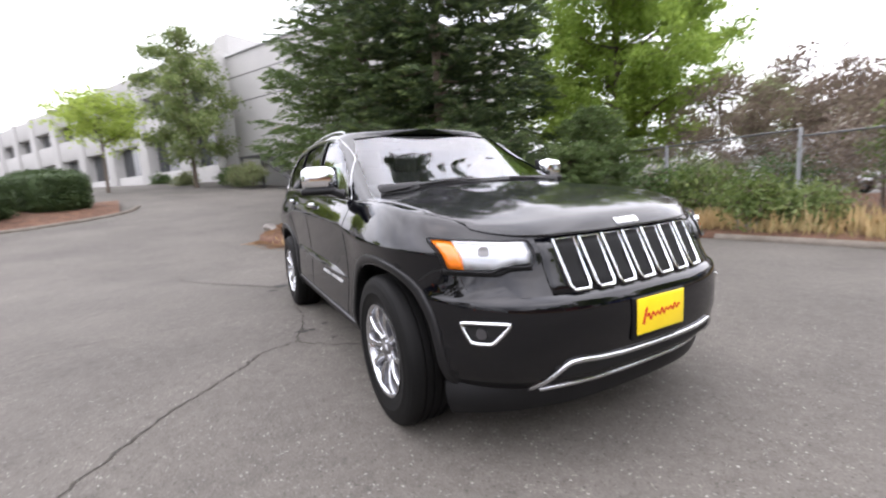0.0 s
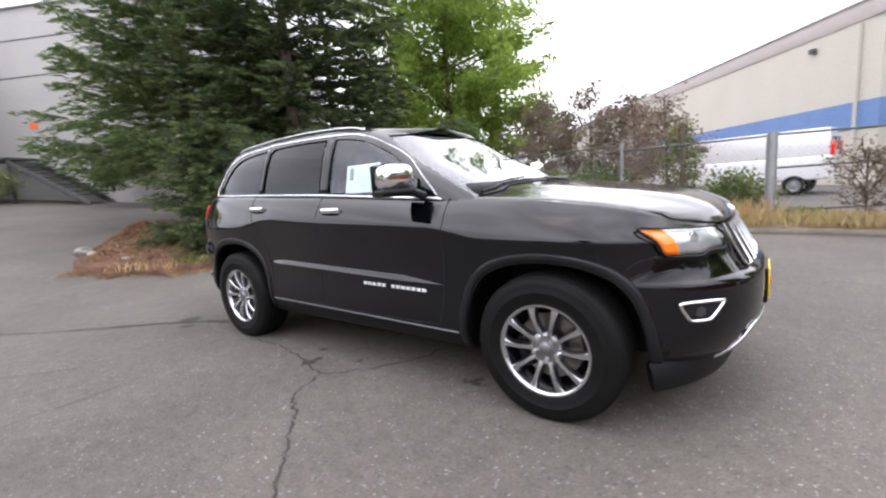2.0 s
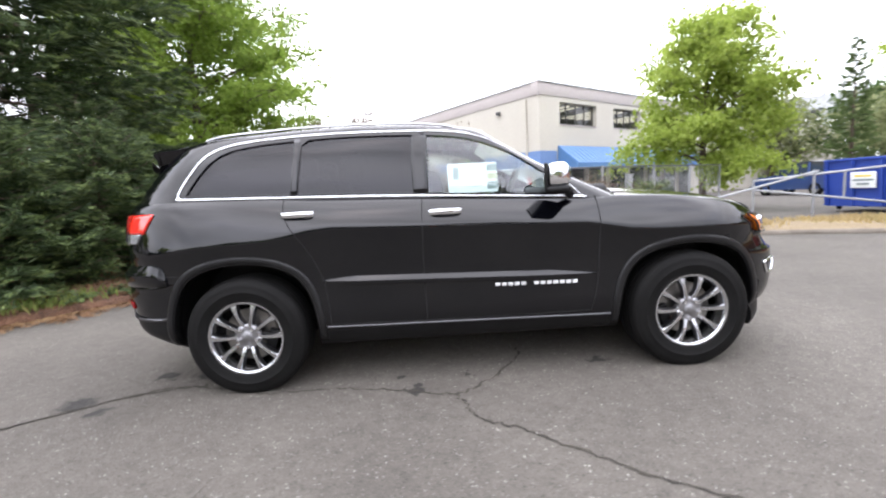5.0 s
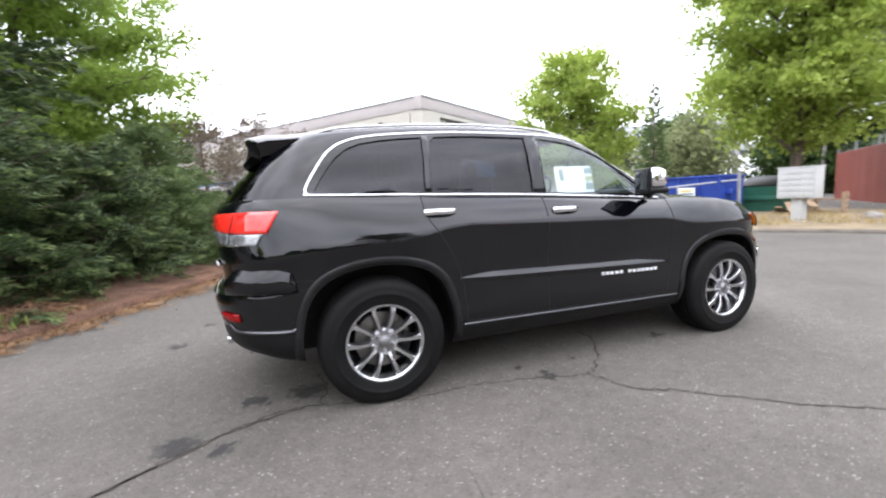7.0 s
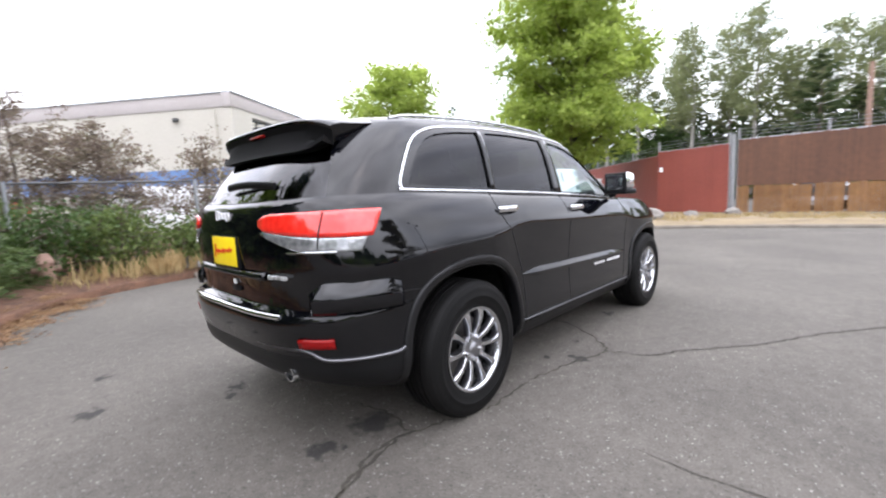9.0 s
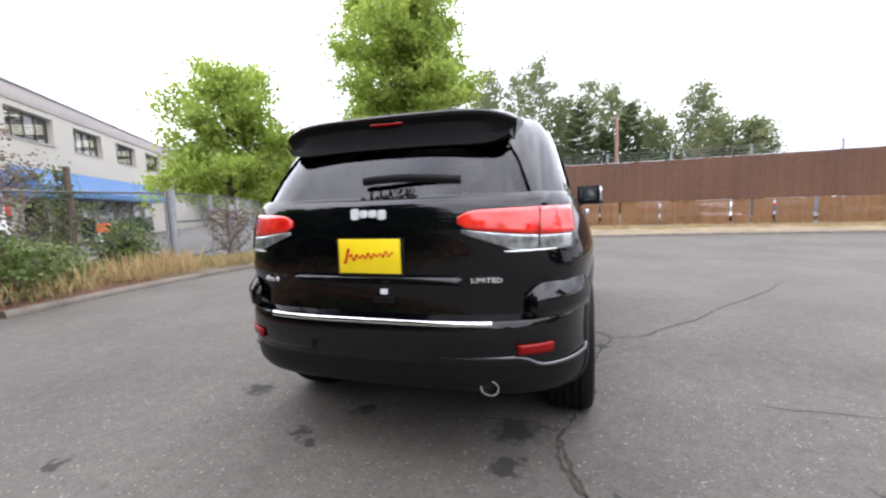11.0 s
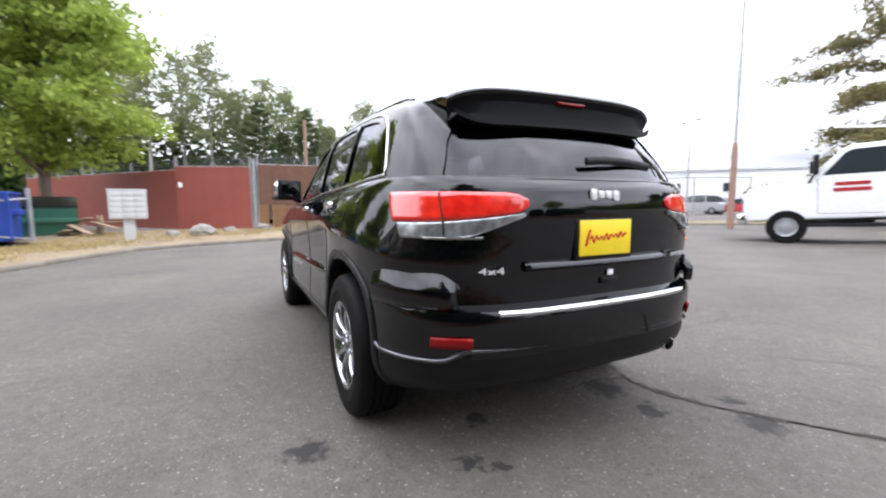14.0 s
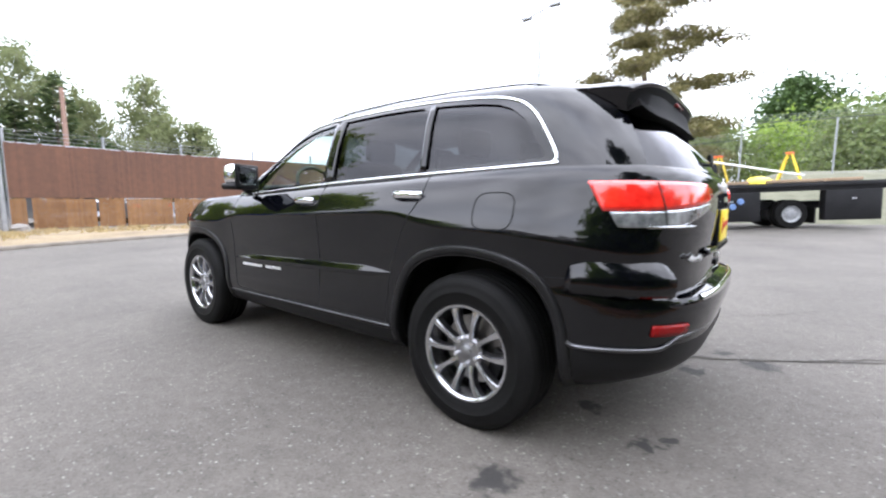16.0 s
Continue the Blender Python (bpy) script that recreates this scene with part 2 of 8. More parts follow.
    k.inputs[1].default_value = 0.9
    l.new(last, k.inputs[0])
    oil = n.new("ShaderNodeMix")
    oil.data_type = "RGBA"
    oil.inputs[7].default_value = (0.022, 0.021, 0.02, 1)
    l.new(k.outputs[0], oil.inputs[0])
    l.new(tone.outputs[2], oil.inputs[6])
    l.new(oil.outputs[2], p.inputs["Base Color"])
    p.inputs["Roughness"].default_value = 0.85
    p.inputs["Specular IOR Level"].default_value = 0.35
    b1 = n.new("ShaderNodeBump")
    b1.inputs["Strength"].default_value, b1.inputs["Distance"].default_value = 0.45, 0.005
    l.new(vor.outputs["Distance"], b1.inputs["Height"])
    l.new(b1.outputs["Normal"], p.inputs["Normal"])
    return m


OIL_SPOTS = [(-1.91, -0.57, 0.16), (-2.23, -0.57, 0.1), (-1.79, 1.21, 0.13), (-2.21, 0.57, 0.07), (-1.89, 0.36, 0.09), (-2.29, 0.46, 0.05), (-2.38, -1.09, 0.08),
             (-0.37, -1.06, 0.09), (0.91, -0.78, 0.07), (-0.48, -0.84, 0.04), (-0.04, -0.85, 0.04), (-2.6, -0.95, 0.14), (-2.96, 0.93, 0.1), (-2.8, 1.6, 0.06)]
ASPHALT = asphalt_material()
CRACK = surface("crack_filling", (0.018, 0.016, 0.014), (0.055, 0.048, 0.036), 0.95, fine=60, coarse=6, bump=0.5)
CONCRETE = surface("kerb_concrete", (0.085, 0.070, 0.054), (0.20, 0.175, 0.145), 0.9, fine=50, coarse=3, bump=0.4)
MULCH = surface("bark_mulch", (0.050, 0.025, 0.016), (0.205, 0.104, 0.060), 0.95, fine=38, coarse=5, bump=1.0, depth=0.05)
SOIL = surface("dry_soil", (0.15, 0.115, 0.075), (0.29, 0.225, 0.135), 0.95, fine=30, coarse=1.5, bump=0.8, depth=0.03)
STRAW = leafy("dry_grass", (0.33, 0.245, 0.115), (0.44, 0.34, 0.17), (0.24, 0.21, 0.09), 0.3, 0.8)
GRASS = leafy("green_grass", (0.10, 0.15, 0.03), (0.16, 0.21, 0.05), (0.30, 0.27, 0.10), 0.3, 0.7)
NEEDLE = leafy("dark_needles", (0.016, 0.028, 0.012), (0.044, 0.072, 0.026), (0.10, 0.142, 0.050), 0.2)
NEEDLE_TIP = leafy("new_needle_growth", (0.085, 0.125, 0.045), (0.135, 0.18, 0.062), (0.20, 0.245, 0.090), 0.3)
NEEDLE_SOFT = leafy("soft_needles", (0.06, 0.095, 0.032), (0.10, 0.15, 0.05), (0.17, 0.22, 0.075), 0.3)
PINE = leafy("pine_needles", (0.085, 0.082, 0.032), (0.16, 0.145, 0.056), (0.26, 0.225, 0.095), 0.3)
LEAF = leafy("maple_leaves", (0.20, 0.275, 0.045), (0.34, 0.43, 0.085), (0.48, 0.57, 0.16), 0.6)
LEAF_OLIVE = leafy("olive_green_leaves", (0.13, 0.205, 0.035), (0.24, 0.345, 0.06), (0.37, 0.48, 0.105), 0.55)
LEAF_WEED = leafy("weed_leaves", (0.05, 0.085, 0.022), (0.11, 0.155, 0.04), (0.20, 0.24, 0.075), 0.3)
STRAW_TALL = leafy("tall_dry_grass", (0.34, 0.23, 0.11), (0.46, 0.33, 0.16), (0.54, 0.42, 0.23), 0.3, 0.8)
LEAF_DARK = leafy("dark_leaves", (0.030, 0.060, 0.015), (0.055, 0.10, 0.025), (0.09, 0.14, 0.04), 0.3)
LEAF_GREY = leafy("cottonwood_leaves", (0.13, 0.16, 0.070), (0.22, 0.25, 0.115), (0.34, 0.36, 0.19), 0.45)
LEAF_HILL = leafy("hillside_leaves", (0.10, 0.145, 0.045), (0.17, 0.22, 0.075), (0.26, 0.30, 0.115), 0.4)
LEAF_BROWN = leafy("brown_leaves", (0.14, 0.105, 0.085), (0.215, 0.165, 0.13), (0.25, 0.24, 0.14), 0.4)
LITTER = leafy("fallen_litter", (0.10, 0.055, 0.03), (0.22, 0.125, 0.065), (0.34, 0.23, 0.12), 0.1, 0.9)
HEDGE_LEAF = leafy("hedge_leaves", (0.028, 0.048, 0.018), (0.050, 0.082, 0.028), (0.085, 0.122, 0.045), 0.2)
BARK = surface("bark", (0.07, 0.052, 0.038), (0.17, 0.13, 0.10), 0.95, fine=30, coarse=4, bump=0.8, depth=0.03)
BARK_PALE = surface("pale_bark", (0.25, 0.23, 0.20), (0.42, 0.40, 0.36), 0.9, fine=20, coarse=3, bump=0.5)
PAINT = plain("black_car_paint", (0.0014, 0.0016, 0.0026), 0.4, 0.0, 1.0, 0.0)
PAINT.node_tree.nodes["Principled BSDF"].inputs["Coat IOR"].default_value = 1.52
# bonnet paint: road dust, with extra grey and coat standing in for sky sheen
PAINT_DUST_SHEEN = surface("black_car_paint_with_dust_and_sky_sheen", (0.010, 0.0105, 0.0115), (0.024, 0.0245, 0.025), 0.6, fine=14, coarse=1.6, bump=0.0, coat=1.0, spec=0.0)
PAINT_DUST_SHEEN.node_tree.nodes["Principled BSDF"].inputs["Coat IOR"].default_value = 1.58
PAINT_DUST_SHEEN.node_tree.nodes["Principled BSDF"].inputs["Coat Roughness"].default_value = 0.09
TRIM = surface("black_plastic_trim", (0.004, 0.004, 0.0043), (0.008, 0.008, 0.0085), 0.45, fine=200, coarse=8, bump=0.1, depth=0.001, spec=0.22)
FLARE = surface("satin_flare", (0.006, 0.006, 0.0065), (0.010, 0.010, 0.0105), 0.36, fine=160, coarse=9, bump=0.05, depth=0.001, spec=0.32)
# sheenless near-black that puts shade into the spoiler underside and exhaust bore
MATT = plain("matt_black_shade", (0.0035, 0.0035, 0.0038), 0.75, 0.0, 0.0, 0.12)
GAP = plain("panel_gap", (0.003, 0.003, 0.003), 0.9)
CHROME = plain("chrome", (0.82, 0.83, 0.85), 0.06, 1.0)
ALLOY = plain("polished_alloy", (0.58, 0.59, 0.61), 0.24, 1.0)
MIRROR = plain("mirror_glass", (0.16, 0.165, 0.17), 0.02, 1.0)
ALLOY_SATIN = plain("satin_alloy", (0.30, 0.30, 0.31), 0.38, 1.0)
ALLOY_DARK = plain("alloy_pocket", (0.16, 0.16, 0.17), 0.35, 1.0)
RUBBER = surface("tyre_rubber", (0.0038, 0.0038, 0.0038), (0.0085, 0.0083, 0.008), 0.62, fine=90, coarse=7, bump=0.15, depth=0.002, spec=0.13)
DISC = surface("brake_disc", (0.20, 0.19, 0.18), (0.34, 0.33, 0.31), 0.35, 1.0, fine=120, coarse=8, bump=0.1)
GLASS_CLEAR = thin_glass("clear_glass", (0.76, 0.85, 0.83), 1.6)
LAMP_GLASS = thin_glass("lamp_glass", (0.96, 0.97, 0.98), 1.45)
GLASS_SIDE = thin_glass("front_side_glass", (0.80, 0.90, 0.89), 1.5, 0.95)
GLASS_DARK = thin_glass("privacy_glass", (0.05, 0.055, 0.06), 1.33, 0.9)
GLASS_REAR = thin_glass("rear_glass", (0.05, 0.055, 0.06), 1.36, 0.9)
RED_LENS = surface("red_lens", (0.58, 0.008, 0.005), (0.88, 0.035, 0.02), 0.1, fine=30, coarse=9, bump=0.05, coat=1.0)
RED_DARK = plain("dark_red_lens", (0.22, 0.004, 0.004), 0.25, 0.0, 0.0, 0.3)
CLEAR_LENS = surface("clear_lens", (0.10, 0.105, 0.11), (0.42, 0.43, 0.44), 0.12, 0.5, fine=38, coarse=14, bump=0.3, coat=1.0)
AMBER = plain("amber_lens", (0.85, 0.20, 0.01), 0.12, 0.0, 1.0)
LAMP_BOWL = surface("lamp_reflector", (0.40, 0.41, 0.42), (0.68, 0.69, 0.71), 0.22, 0.6, fine=26, coarse=14, bump=0.25, coat=0.6)
DRY_SLAT = surface("sun_bleached_slats", (0.13, 0.062, 0.026), (0.26, 0.135, 0.052), 0.8, fine=6, coarse=0.5, bump=0.1, island=0.35)
YELLOW_PLATE = surface("yellow_plate", (0.85, 0.62, 0.01), (0.92, 0.70, 0.015), 0.35, fine=20, coarse=4, bump=0.0)
RED_INK = plain("red_ink", (0.55, 0.02, 0.01), 0.5)
CABIN = surface("dark_cabin", (0.016, 0.016, 0.017), (0.035, 0.034, 0.034), 0.7, fine=80, coarse=5, bump=0.2, depth=0.003)
PAPER = plain("white_paper", (0.80, 0.82, 0.82), 0.6)
INK_OLIVE = plain("olive_print", (0.36, 0.36, 0.20), 0.6)
INK_PALE = plain("pale_print", (0.52, 0.58, 0.58), 0.6)
INK_GREY = plain("grey_print", (0.20, 0.25, 0.24), 0.6)
BADGE = plain("badge_silver", (0.86, 0.87, 0.88), 0.25, 0.35)
GALV = surface("galvanised_steel", (0.26, 0.27, 0.28), (0.40, 0.41, 0.42), 0.5, 0.6, fine=40, coarse=5, bump=0.1)
GREY_WALL = surface("grey_concrete_wall", (0.36, 0.352, 0.337), (0.43, 0.422, 0.405), 0.9, fine=12, coarse=0.5, bump=0.2)
BEIGE_WALL = surface("cream_painted_wall", (0.48, 0.452, 0.39), (0.55, 0.52, 0.455), 0.85, fine=9, coarse=0.4, bump=0.15)
MAUVE = surface("mauve_painted_band", (0.41, 0.37, 0.355), (0.47, 0.43, 0.415), 0.85, fine=9, coarse=0.4, bump=0.15)
BLUE_BAND = surface("blue_painted_band", (0.115, 0.20, 0.40), (0.155, 0.255, 0.47), 0.8, fine=9, coarse=0.6, bump=0.15)
BLUE_METAL = surface("blue_awning_metal", (0.075, 0.18, 0.38), (0.11, 0.24, 0.46), 0.45, fine=20, coarse=1, bump=0.1)
OFFICE_GLASS = thin_glass("office_window_glass", (0.42, 0.45, 0.45), 1.35)
DARK_WIN = plain("dark_window_glass", (0.025, 0.03, 0.035), 0.06, 0.0, 0.6)
FRAME_DARK = surface("dark_window_frame", (0.05, 0.05, 0.05), (0.09, 0.09, 0.09), 0.5, fine=30, coarse=2, bump=0.0)
RED_SLAT = surface("red_vinyl_slats", (0.19, 0.042, 0.030), (0.28, 0.068, 0.046), 0.6, fine=14, coarse=0.6, bump=0.1, island=0.12)
BROWN_SLAT = surface("brown_vinyl_slats", (0.070, 0.034, 0.022), (0.155, 0.070, 0.038), 0.7, fine=6, coarse=0.5, bump=0.1, island=0.35)
BLUE_STEEL = surface("blue_dumpster_steel", (0.012, 0.042, 0.25), (0.025, 0.065, 0.34), 0.5, fine=25, coarse=1.5, bump=0.2)
GREEN_STEEL = surface("green_bin_steel", (0.010, 0.07, 0.045), (0.02, 0.11, 0.07), 0.5, fine=25, coarse=1.5, bump=0.2)
MAIL_GREY = surface("grey_mailbox_paint", (0.42, 0.43, 0.42), (0.52, 0.53, 0.52), 0.55, fine=40, coarse=2, bump=0.1)
WOOD = surface("weathered_wood", (0.22, 0.15, 0.09), (0.40, 0.29, 0.19), 0.85, fine=30, coarse=2.5, bump=0.4, per_object=0.4)
ROCK = surface("boulder_stone", (0.17, 0.155, 0.14), (0.30, 0.28, 0.255), 0.9, fine=14, coarse=2, bump=0.7, depth=0.03)
WHITE_PAINT = surface("white_vehicle_paint", (0.70, 0.71, 0.72), (0.80, 0.81, 0.82), 0.3, fine=8, coarse=0.8, bump=0.0, coat=0.6)
BLACK_STEEL = surface("black_truck_steel", (0.006, 0.006, 0.007), (0.016, 0.016, 0.017), 0.6, fine=30, coarse=2, bump=0.2, spec=0.2)
ORANGE = surface("orange_plastic", (0.80, 0.13, 0.03), (0.90, 0.18, 0.05), 0.55, fine=30, coarse=4, bump=0.0)
YELLOW = surface("yellow_fibreglass", (0.72, 0.52, 0.03), (0.82, 0.62, 0.06), 0.5, fine=30, coarse=3, bump=0.0)
RUST_POLE = surface("rust_painted_pole", (0.20, 0.115, 0.085), (0.32, 0.21, 0.16), 0.8, fine=20, coarse=1, bump=0.2)
FAR_WHITE = surface("white_metal_siding", (0.62, 0.63, 0.63), (0.72, 0.73, 0.73), 0.7, fine=3, coarse=0.2, bump=0.0)
FAR_CONC = surface("far_concrete", (0.40, 0.41, 0.42), (0.50, 0.51, 0.52), 0.9, fine=3, coarse=0.2, bump=0.1)
HILL = surface("wooded_hill", (0.10, 0.105, 0.07), (0.17, 0.165, 0.115), 0.95, fine=1.2, coarse=0.15, bump=0.6, depth=0.3)
CAR_RED = plain("red_car_paint", (0.35, 0.02, 0.02), 0.3, 0.0, 1.0)
CAR_SILVER = plain("silver_car_paint", (0.45, 0.46, 0.48), 0.3, 0.4, 1.0)
CAR_GREY = plain("grey_car_paint", (0.12, 0.13, 0.15), 0.3, 0.3, 1.0)
CAR_BLUE = plain("blue_car_paint", (0.04, 0.08, 0.22), 0.3, 0.2, 1.0)


def glow(name, col, power):
    m, n, l, p = nodes_of(name)
    p.inputs["Base Color"].default_value = (*col, 1)
    p.inputs["Emission Color"].default_value = (*col, 1)
    p.inputs["Emission Strength"].default_value = power
    return m


CEILING_TUBE = glow("ceiling_lamp_tube", (1.0, 0.93, 0.75), 1.6)


# ---- mesh helpers ----
def part(name, bm, material, parent=None, label="", smooth=True, sharp=40):
    """Links a bmesh as one mesh object, under a thing or a part when parent is given."""
    me = bpy.data.meshes.new(name)
    bmesh.ops.recalc_face_normals(bm, faces=bm.faces)
    if smooth:
        for f in bm.faces:
            f.smooth = True
        lim = radians(sharp)
        for e in bm.edges:
            if len(e.link_faces) == 2 and e.calc_face_angle(0) > lim:
                e.smooth = False
    bm.to_mesh(me)
    bm.free()
    for m in material if isinstance(material, (list, tuple)) else [material]:
        me.materials.append(m)
    ob = new(name, me)
    if parent is not None:
        ob.parent = parent
    if label:
        tagged(ob, label)
    return ob


def raw(name, verts, faces, material, parent=None, label="", smooth=False):
    me = bpy.data.meshes.new(name)
    me.from_pydata([tuple(v) for v in verts], [], faces)
    me.materials.append(material)
    if smooth:
        me.polygons.foreach_set("use_smooth", [True] * len(me.polygons))
    ob = new(name, me)
    if parent is not None:
        ob.parent = parent
    if label:
        tagged(ob, label)
    return ob


def quads_mesh(name, corners, material, parent=None, label=""):
    """A cloud of separate four-cornered leaves: corners is (n, 4, 3)."""
    n = len(corners)
    me = bpy.data.meshes.new(name)
    me.vertices.add(n * 4)
    me.vertices.foreach_set("co", corners.reshape(-1).astype(np.float32))
    me.loops.add(n * 4)
    me.loops.foreach_set("vertex_index", np.arange(n * 4, dtype=np.int32))
    me.polygons.add(n)
    me.polygons.foreach_set("loop_start", np.arange(0, n * 4, 4, dtype=np.int32))
    me.update(calc_edges=True)
    me.materials.append(material)
    ob = new(name, me)
    if parent is not None:
        ob.parent = parent
    if label:
        tagged(ob, label)
    return ob


def thing(name, m, label, category, group="", kind=""):
    ob = new(name)
    ob.empty_display_size = 0.2
    ob.matrix_basis = m
    return tagged(ob, label, category, group, kind)


def box(bm, c, s, bev=0.0, rot=None, seg=2):
    """A box at c with full sizes s, edges rounded by bev, turned by the matrix rot."""
    r = bmesh.ops.create_cube(bm, size=1.0)
    vs = r["verts"]
    bmesh.ops.scale(bm, vec=s, verts=vs)
    if bev:
        es = list({e for v in vs for e in v.link_edges})
        out = bmesh.ops.bevel(bm, geom=es, offset=bev, segments=seg, affect="EDGES", profile=0.5)
        vs = list({v for f in out["faces"] for v in f.verts} | {v for v in vs if v.is_valid})
    if rot is not None:
        bmesh.ops.transform(bm, matrix=rot.to_4x4(), verts=vs)
    bmesh.ops.translate(bm, vec=c, verts=vs)
    return vs


def one_box(name, c, s, mat, parent=None, label="", bev=0.0, rot=None):
    bm = bmesh.new()
    box(bm, c, s, bev, rot)
    return part(name, bm, mat, parent, label)


def cyl(bm, a, b, r1, r2=None, seg=16, caps=True):
    a, b = Vector(a), Vector(b)
    d = b - a
    r = bmesh.ops.create_cone(bm, cap_ends=caps, segments=seg, radius1=r1, radius2=r1 if r2 is None else r2, depth=d.length)
    m = Matrix.Translation((a + b) / 2) @ d.to_track_quat("Z", "Y").to_matrix().to_4x4()
    bmesh.ops.transform(bm, matrix=m, verts=r["verts"])
    return r["verts"]


def one_cyl(name, a, b, r, mat, parent=None, label="", r2=None, seg=16):
    bm = bmesh.new()
    cyl(bm, a, b, r, r2, seg)
    return part(name, bm, mat, parent, label)


def lathe(bm, profile, seg=48, close=False):
    """Turns (radius, y) pairs round the y axis."""
    rows = []
    for r, y in profile:
        rows.append([bm.verts.new((r * math.cos(2 * math.pi * k / seg), y, r * math.sin(2 * math.pi * k / seg))) for k in range(seg)])
    pairs = list(zip(rows, rows[1:])) + ([(rows[-1], rows[0])] if close else [])
    for a, b in pairs:
        for k in range(seg):
            bm.faces.new((a[k], a[(k + 1) % seg], b[(k + 1) % seg], b[k]))
    return rows


def sweep(bm, pts, w, h, ref=(0, 1, 0), closed=False, round_n=8):
    """A rounded bar along pts, w wide across ref and h thick along ref."""
    pts = [Vector(p) for p in pts]
    n = len(pts)
    rings = []
    for i, p in enumerate(pts):
        a = pts[(i - 1) % n] if closed or i > 0 else p
        b = pts[(i + 1) % n] if closed or i < n - 1 else p
        t = (b - a).normalized()
        rf = Vector(ref[i]) if isinstance(ref, list) else Vector(ref)
        s = t.cross(rf).normalized()
        u = s.cross(t).normalized()
        ring = []
        for k in range(round_n):
            q = 2 * math.pi * (k + 0.5) / round_n
            cx, cz = math.cos(q), math.sin(q)
            g = max(abs(cx), abs(cz)) ** 0.6
            ring.append(bm.verts.new(p + s * (w / 2 * cx / g) + u * (h / 2 * cz / g)))
        rings.append(ring)
    for i in range(n if closed else n - 1):
        a, b = rings[i], rings[(i + 1) % n]
        for k in range(round_n):
            bm.faces.new((a[k], a[(k + 1) % round_n], b[(k + 1) % round_n], b[k]))
    if not closed:
        bm.faces.new(rings[0])
        bm.faces.new(list(reversed(rings[-1])))


def one_sweep(name, pts, w, h, mat, parent=None, label="", ref=(0, 1, 0), closed=False, round_n=8):
    bm = bmesh.new()
    sweep(bm, pts, w, h, ref, closed, round_n)
    return part(name, bm, mat, parent, label, sharp=60)


def prism(bm, poly, axis, a, b):
    """Extrudes a polygon given in the two other axes from a to b along axis."""
    def at(p, v):
        q = list(p)
        q.insert(axis, v)
        return bm.verts.new(q)
    lo, hi = [at(p, a) for p in poly], [at(p, b) for p in poly]
    n = len(poly)
    bm.faces.new(lo)
    bm.faces.new(list(reversed(hi)))
    for i in range(n):
        bm.faces.new((lo[i], lo[(i + 1) % n], hi[(i + 1) % n], hi[i]))


def one_prism(name, poly, axis, a, b, mat, parent=None, label="", bev=0.0):
    bm = bmesh.new()
    prism(bm, poly, axis, a, b)
    if bev:
        bmesh.ops.bevel(bm, geom=bm.edges[:], offset=bev, segments=2, affect="EDGES", profile=0.5)
    return part(name, bm, mat, parent, label)


def carve(ob, bm):
    """Cuts the solid bm out of the mesh of ob."""
    bmesh.ops.recalc_face_normals(bm, faces=bm.faces)
    me = bpy.data.meshes.new("cutter")
    bm.to_mesh(me)
    bm.free()
    tool = new("cutter", me)
    mod = ob.modifiers.new("cut", "BOOLEAN")
    mod.operation, mod.solver, mod.object = "DIFFERENCE", "EXACT", tool
    dg = bpy.context.evaluated_depsgraph_get()
    dg.update()
    result = bpy.data.meshes.new_from_object(ob.evaluated_get(dg))
    ob.modifiers.clear()
    old = ob.data
    ob.data = result
    bpy.data.objects.remove(tool)
    bpy.data.meshes.remove(me)
    bpy.data.meshes.remove(old)


def ramp_z(x, y=0.0):
    """Height of the ground: level round the car, rising along the drive towards the grey building."""
    d = np.maximum(0.0, -4.9 - np.asarray(x, float))
    return 0.105 * d * d / (d + 1.2)


def gz(x, y=0.0):
    return float(ramp_z(x, y))


def lot_rise(x, y):
    """The gentle rise of the lot towards the back of the parked truck."""
    return 0.28 * min(1.0, max(0.0, (2.6 - x) / 5.3)) * min(1.0, max(0.0, (-10.0 - y) / 4.6))


# ---- the black car ----
HUB_X, HUB_Z, TYRE_R = 1.4575, 0.372, 0.377
NOSE = 3.0


def tab(x, xs, ys):
    return float(np.interp(x, xs, ys))


def belt_z(x):
    return tab(x, (-2.45, -2.2, -1.86, -1.05, -0.31, 0.76, 1.0, 1.4, 1.7, 1.84, 1.96, 2.05, 2.12, 2.2, 2.4), (1.245, 1.27, 1.272, 1.245, 1.215, 1.155, 1.150, 1.132, 1.096, 1.068, 1.036, 1.008, 0.988, 0.968, 0.955))


def roof_z(x):
    return tab(x, (-2.2, -2.05, -1.8, -1.5, -1.1, -0.7, -0.3, 0.05, 0.3, 0.5), (1.60, 1.630, 1.664, 1.688, 1.708, 1.712, 1.698, 1.662, 1.622, 1.58))


# half widths and ends of the body by height; the flank's crease lies at 0.92 in this table and wanders along the car
BZ = (0.27, 0.29, 0.33, 0.39, 0.43, 0.47, 0.53, 0.60, 0.645, 0.688, 0.715, 0.728, 0.738, 0.745, 0.80, 0.86, 0.89, 0.908, 0.92)
BW = (0.84, 0.88, 0.912, 0.934, 0.943, 0.946, 0.943, 0.938, 0.936, 0.935, 0.935, 0.9352, 0.9355, 0.936, 0.939, 0.946, 0.950, 0.9535, 0.955)
BF = (2.06, 2.14, 2.235, 2.30, 2.322, 2.336, 2.348, 2.352, 2.352, 2.350, 2.344, 2.336, 2.318, 2.303, 2.267, 2.238, 2.229, 2.223, 2.219)
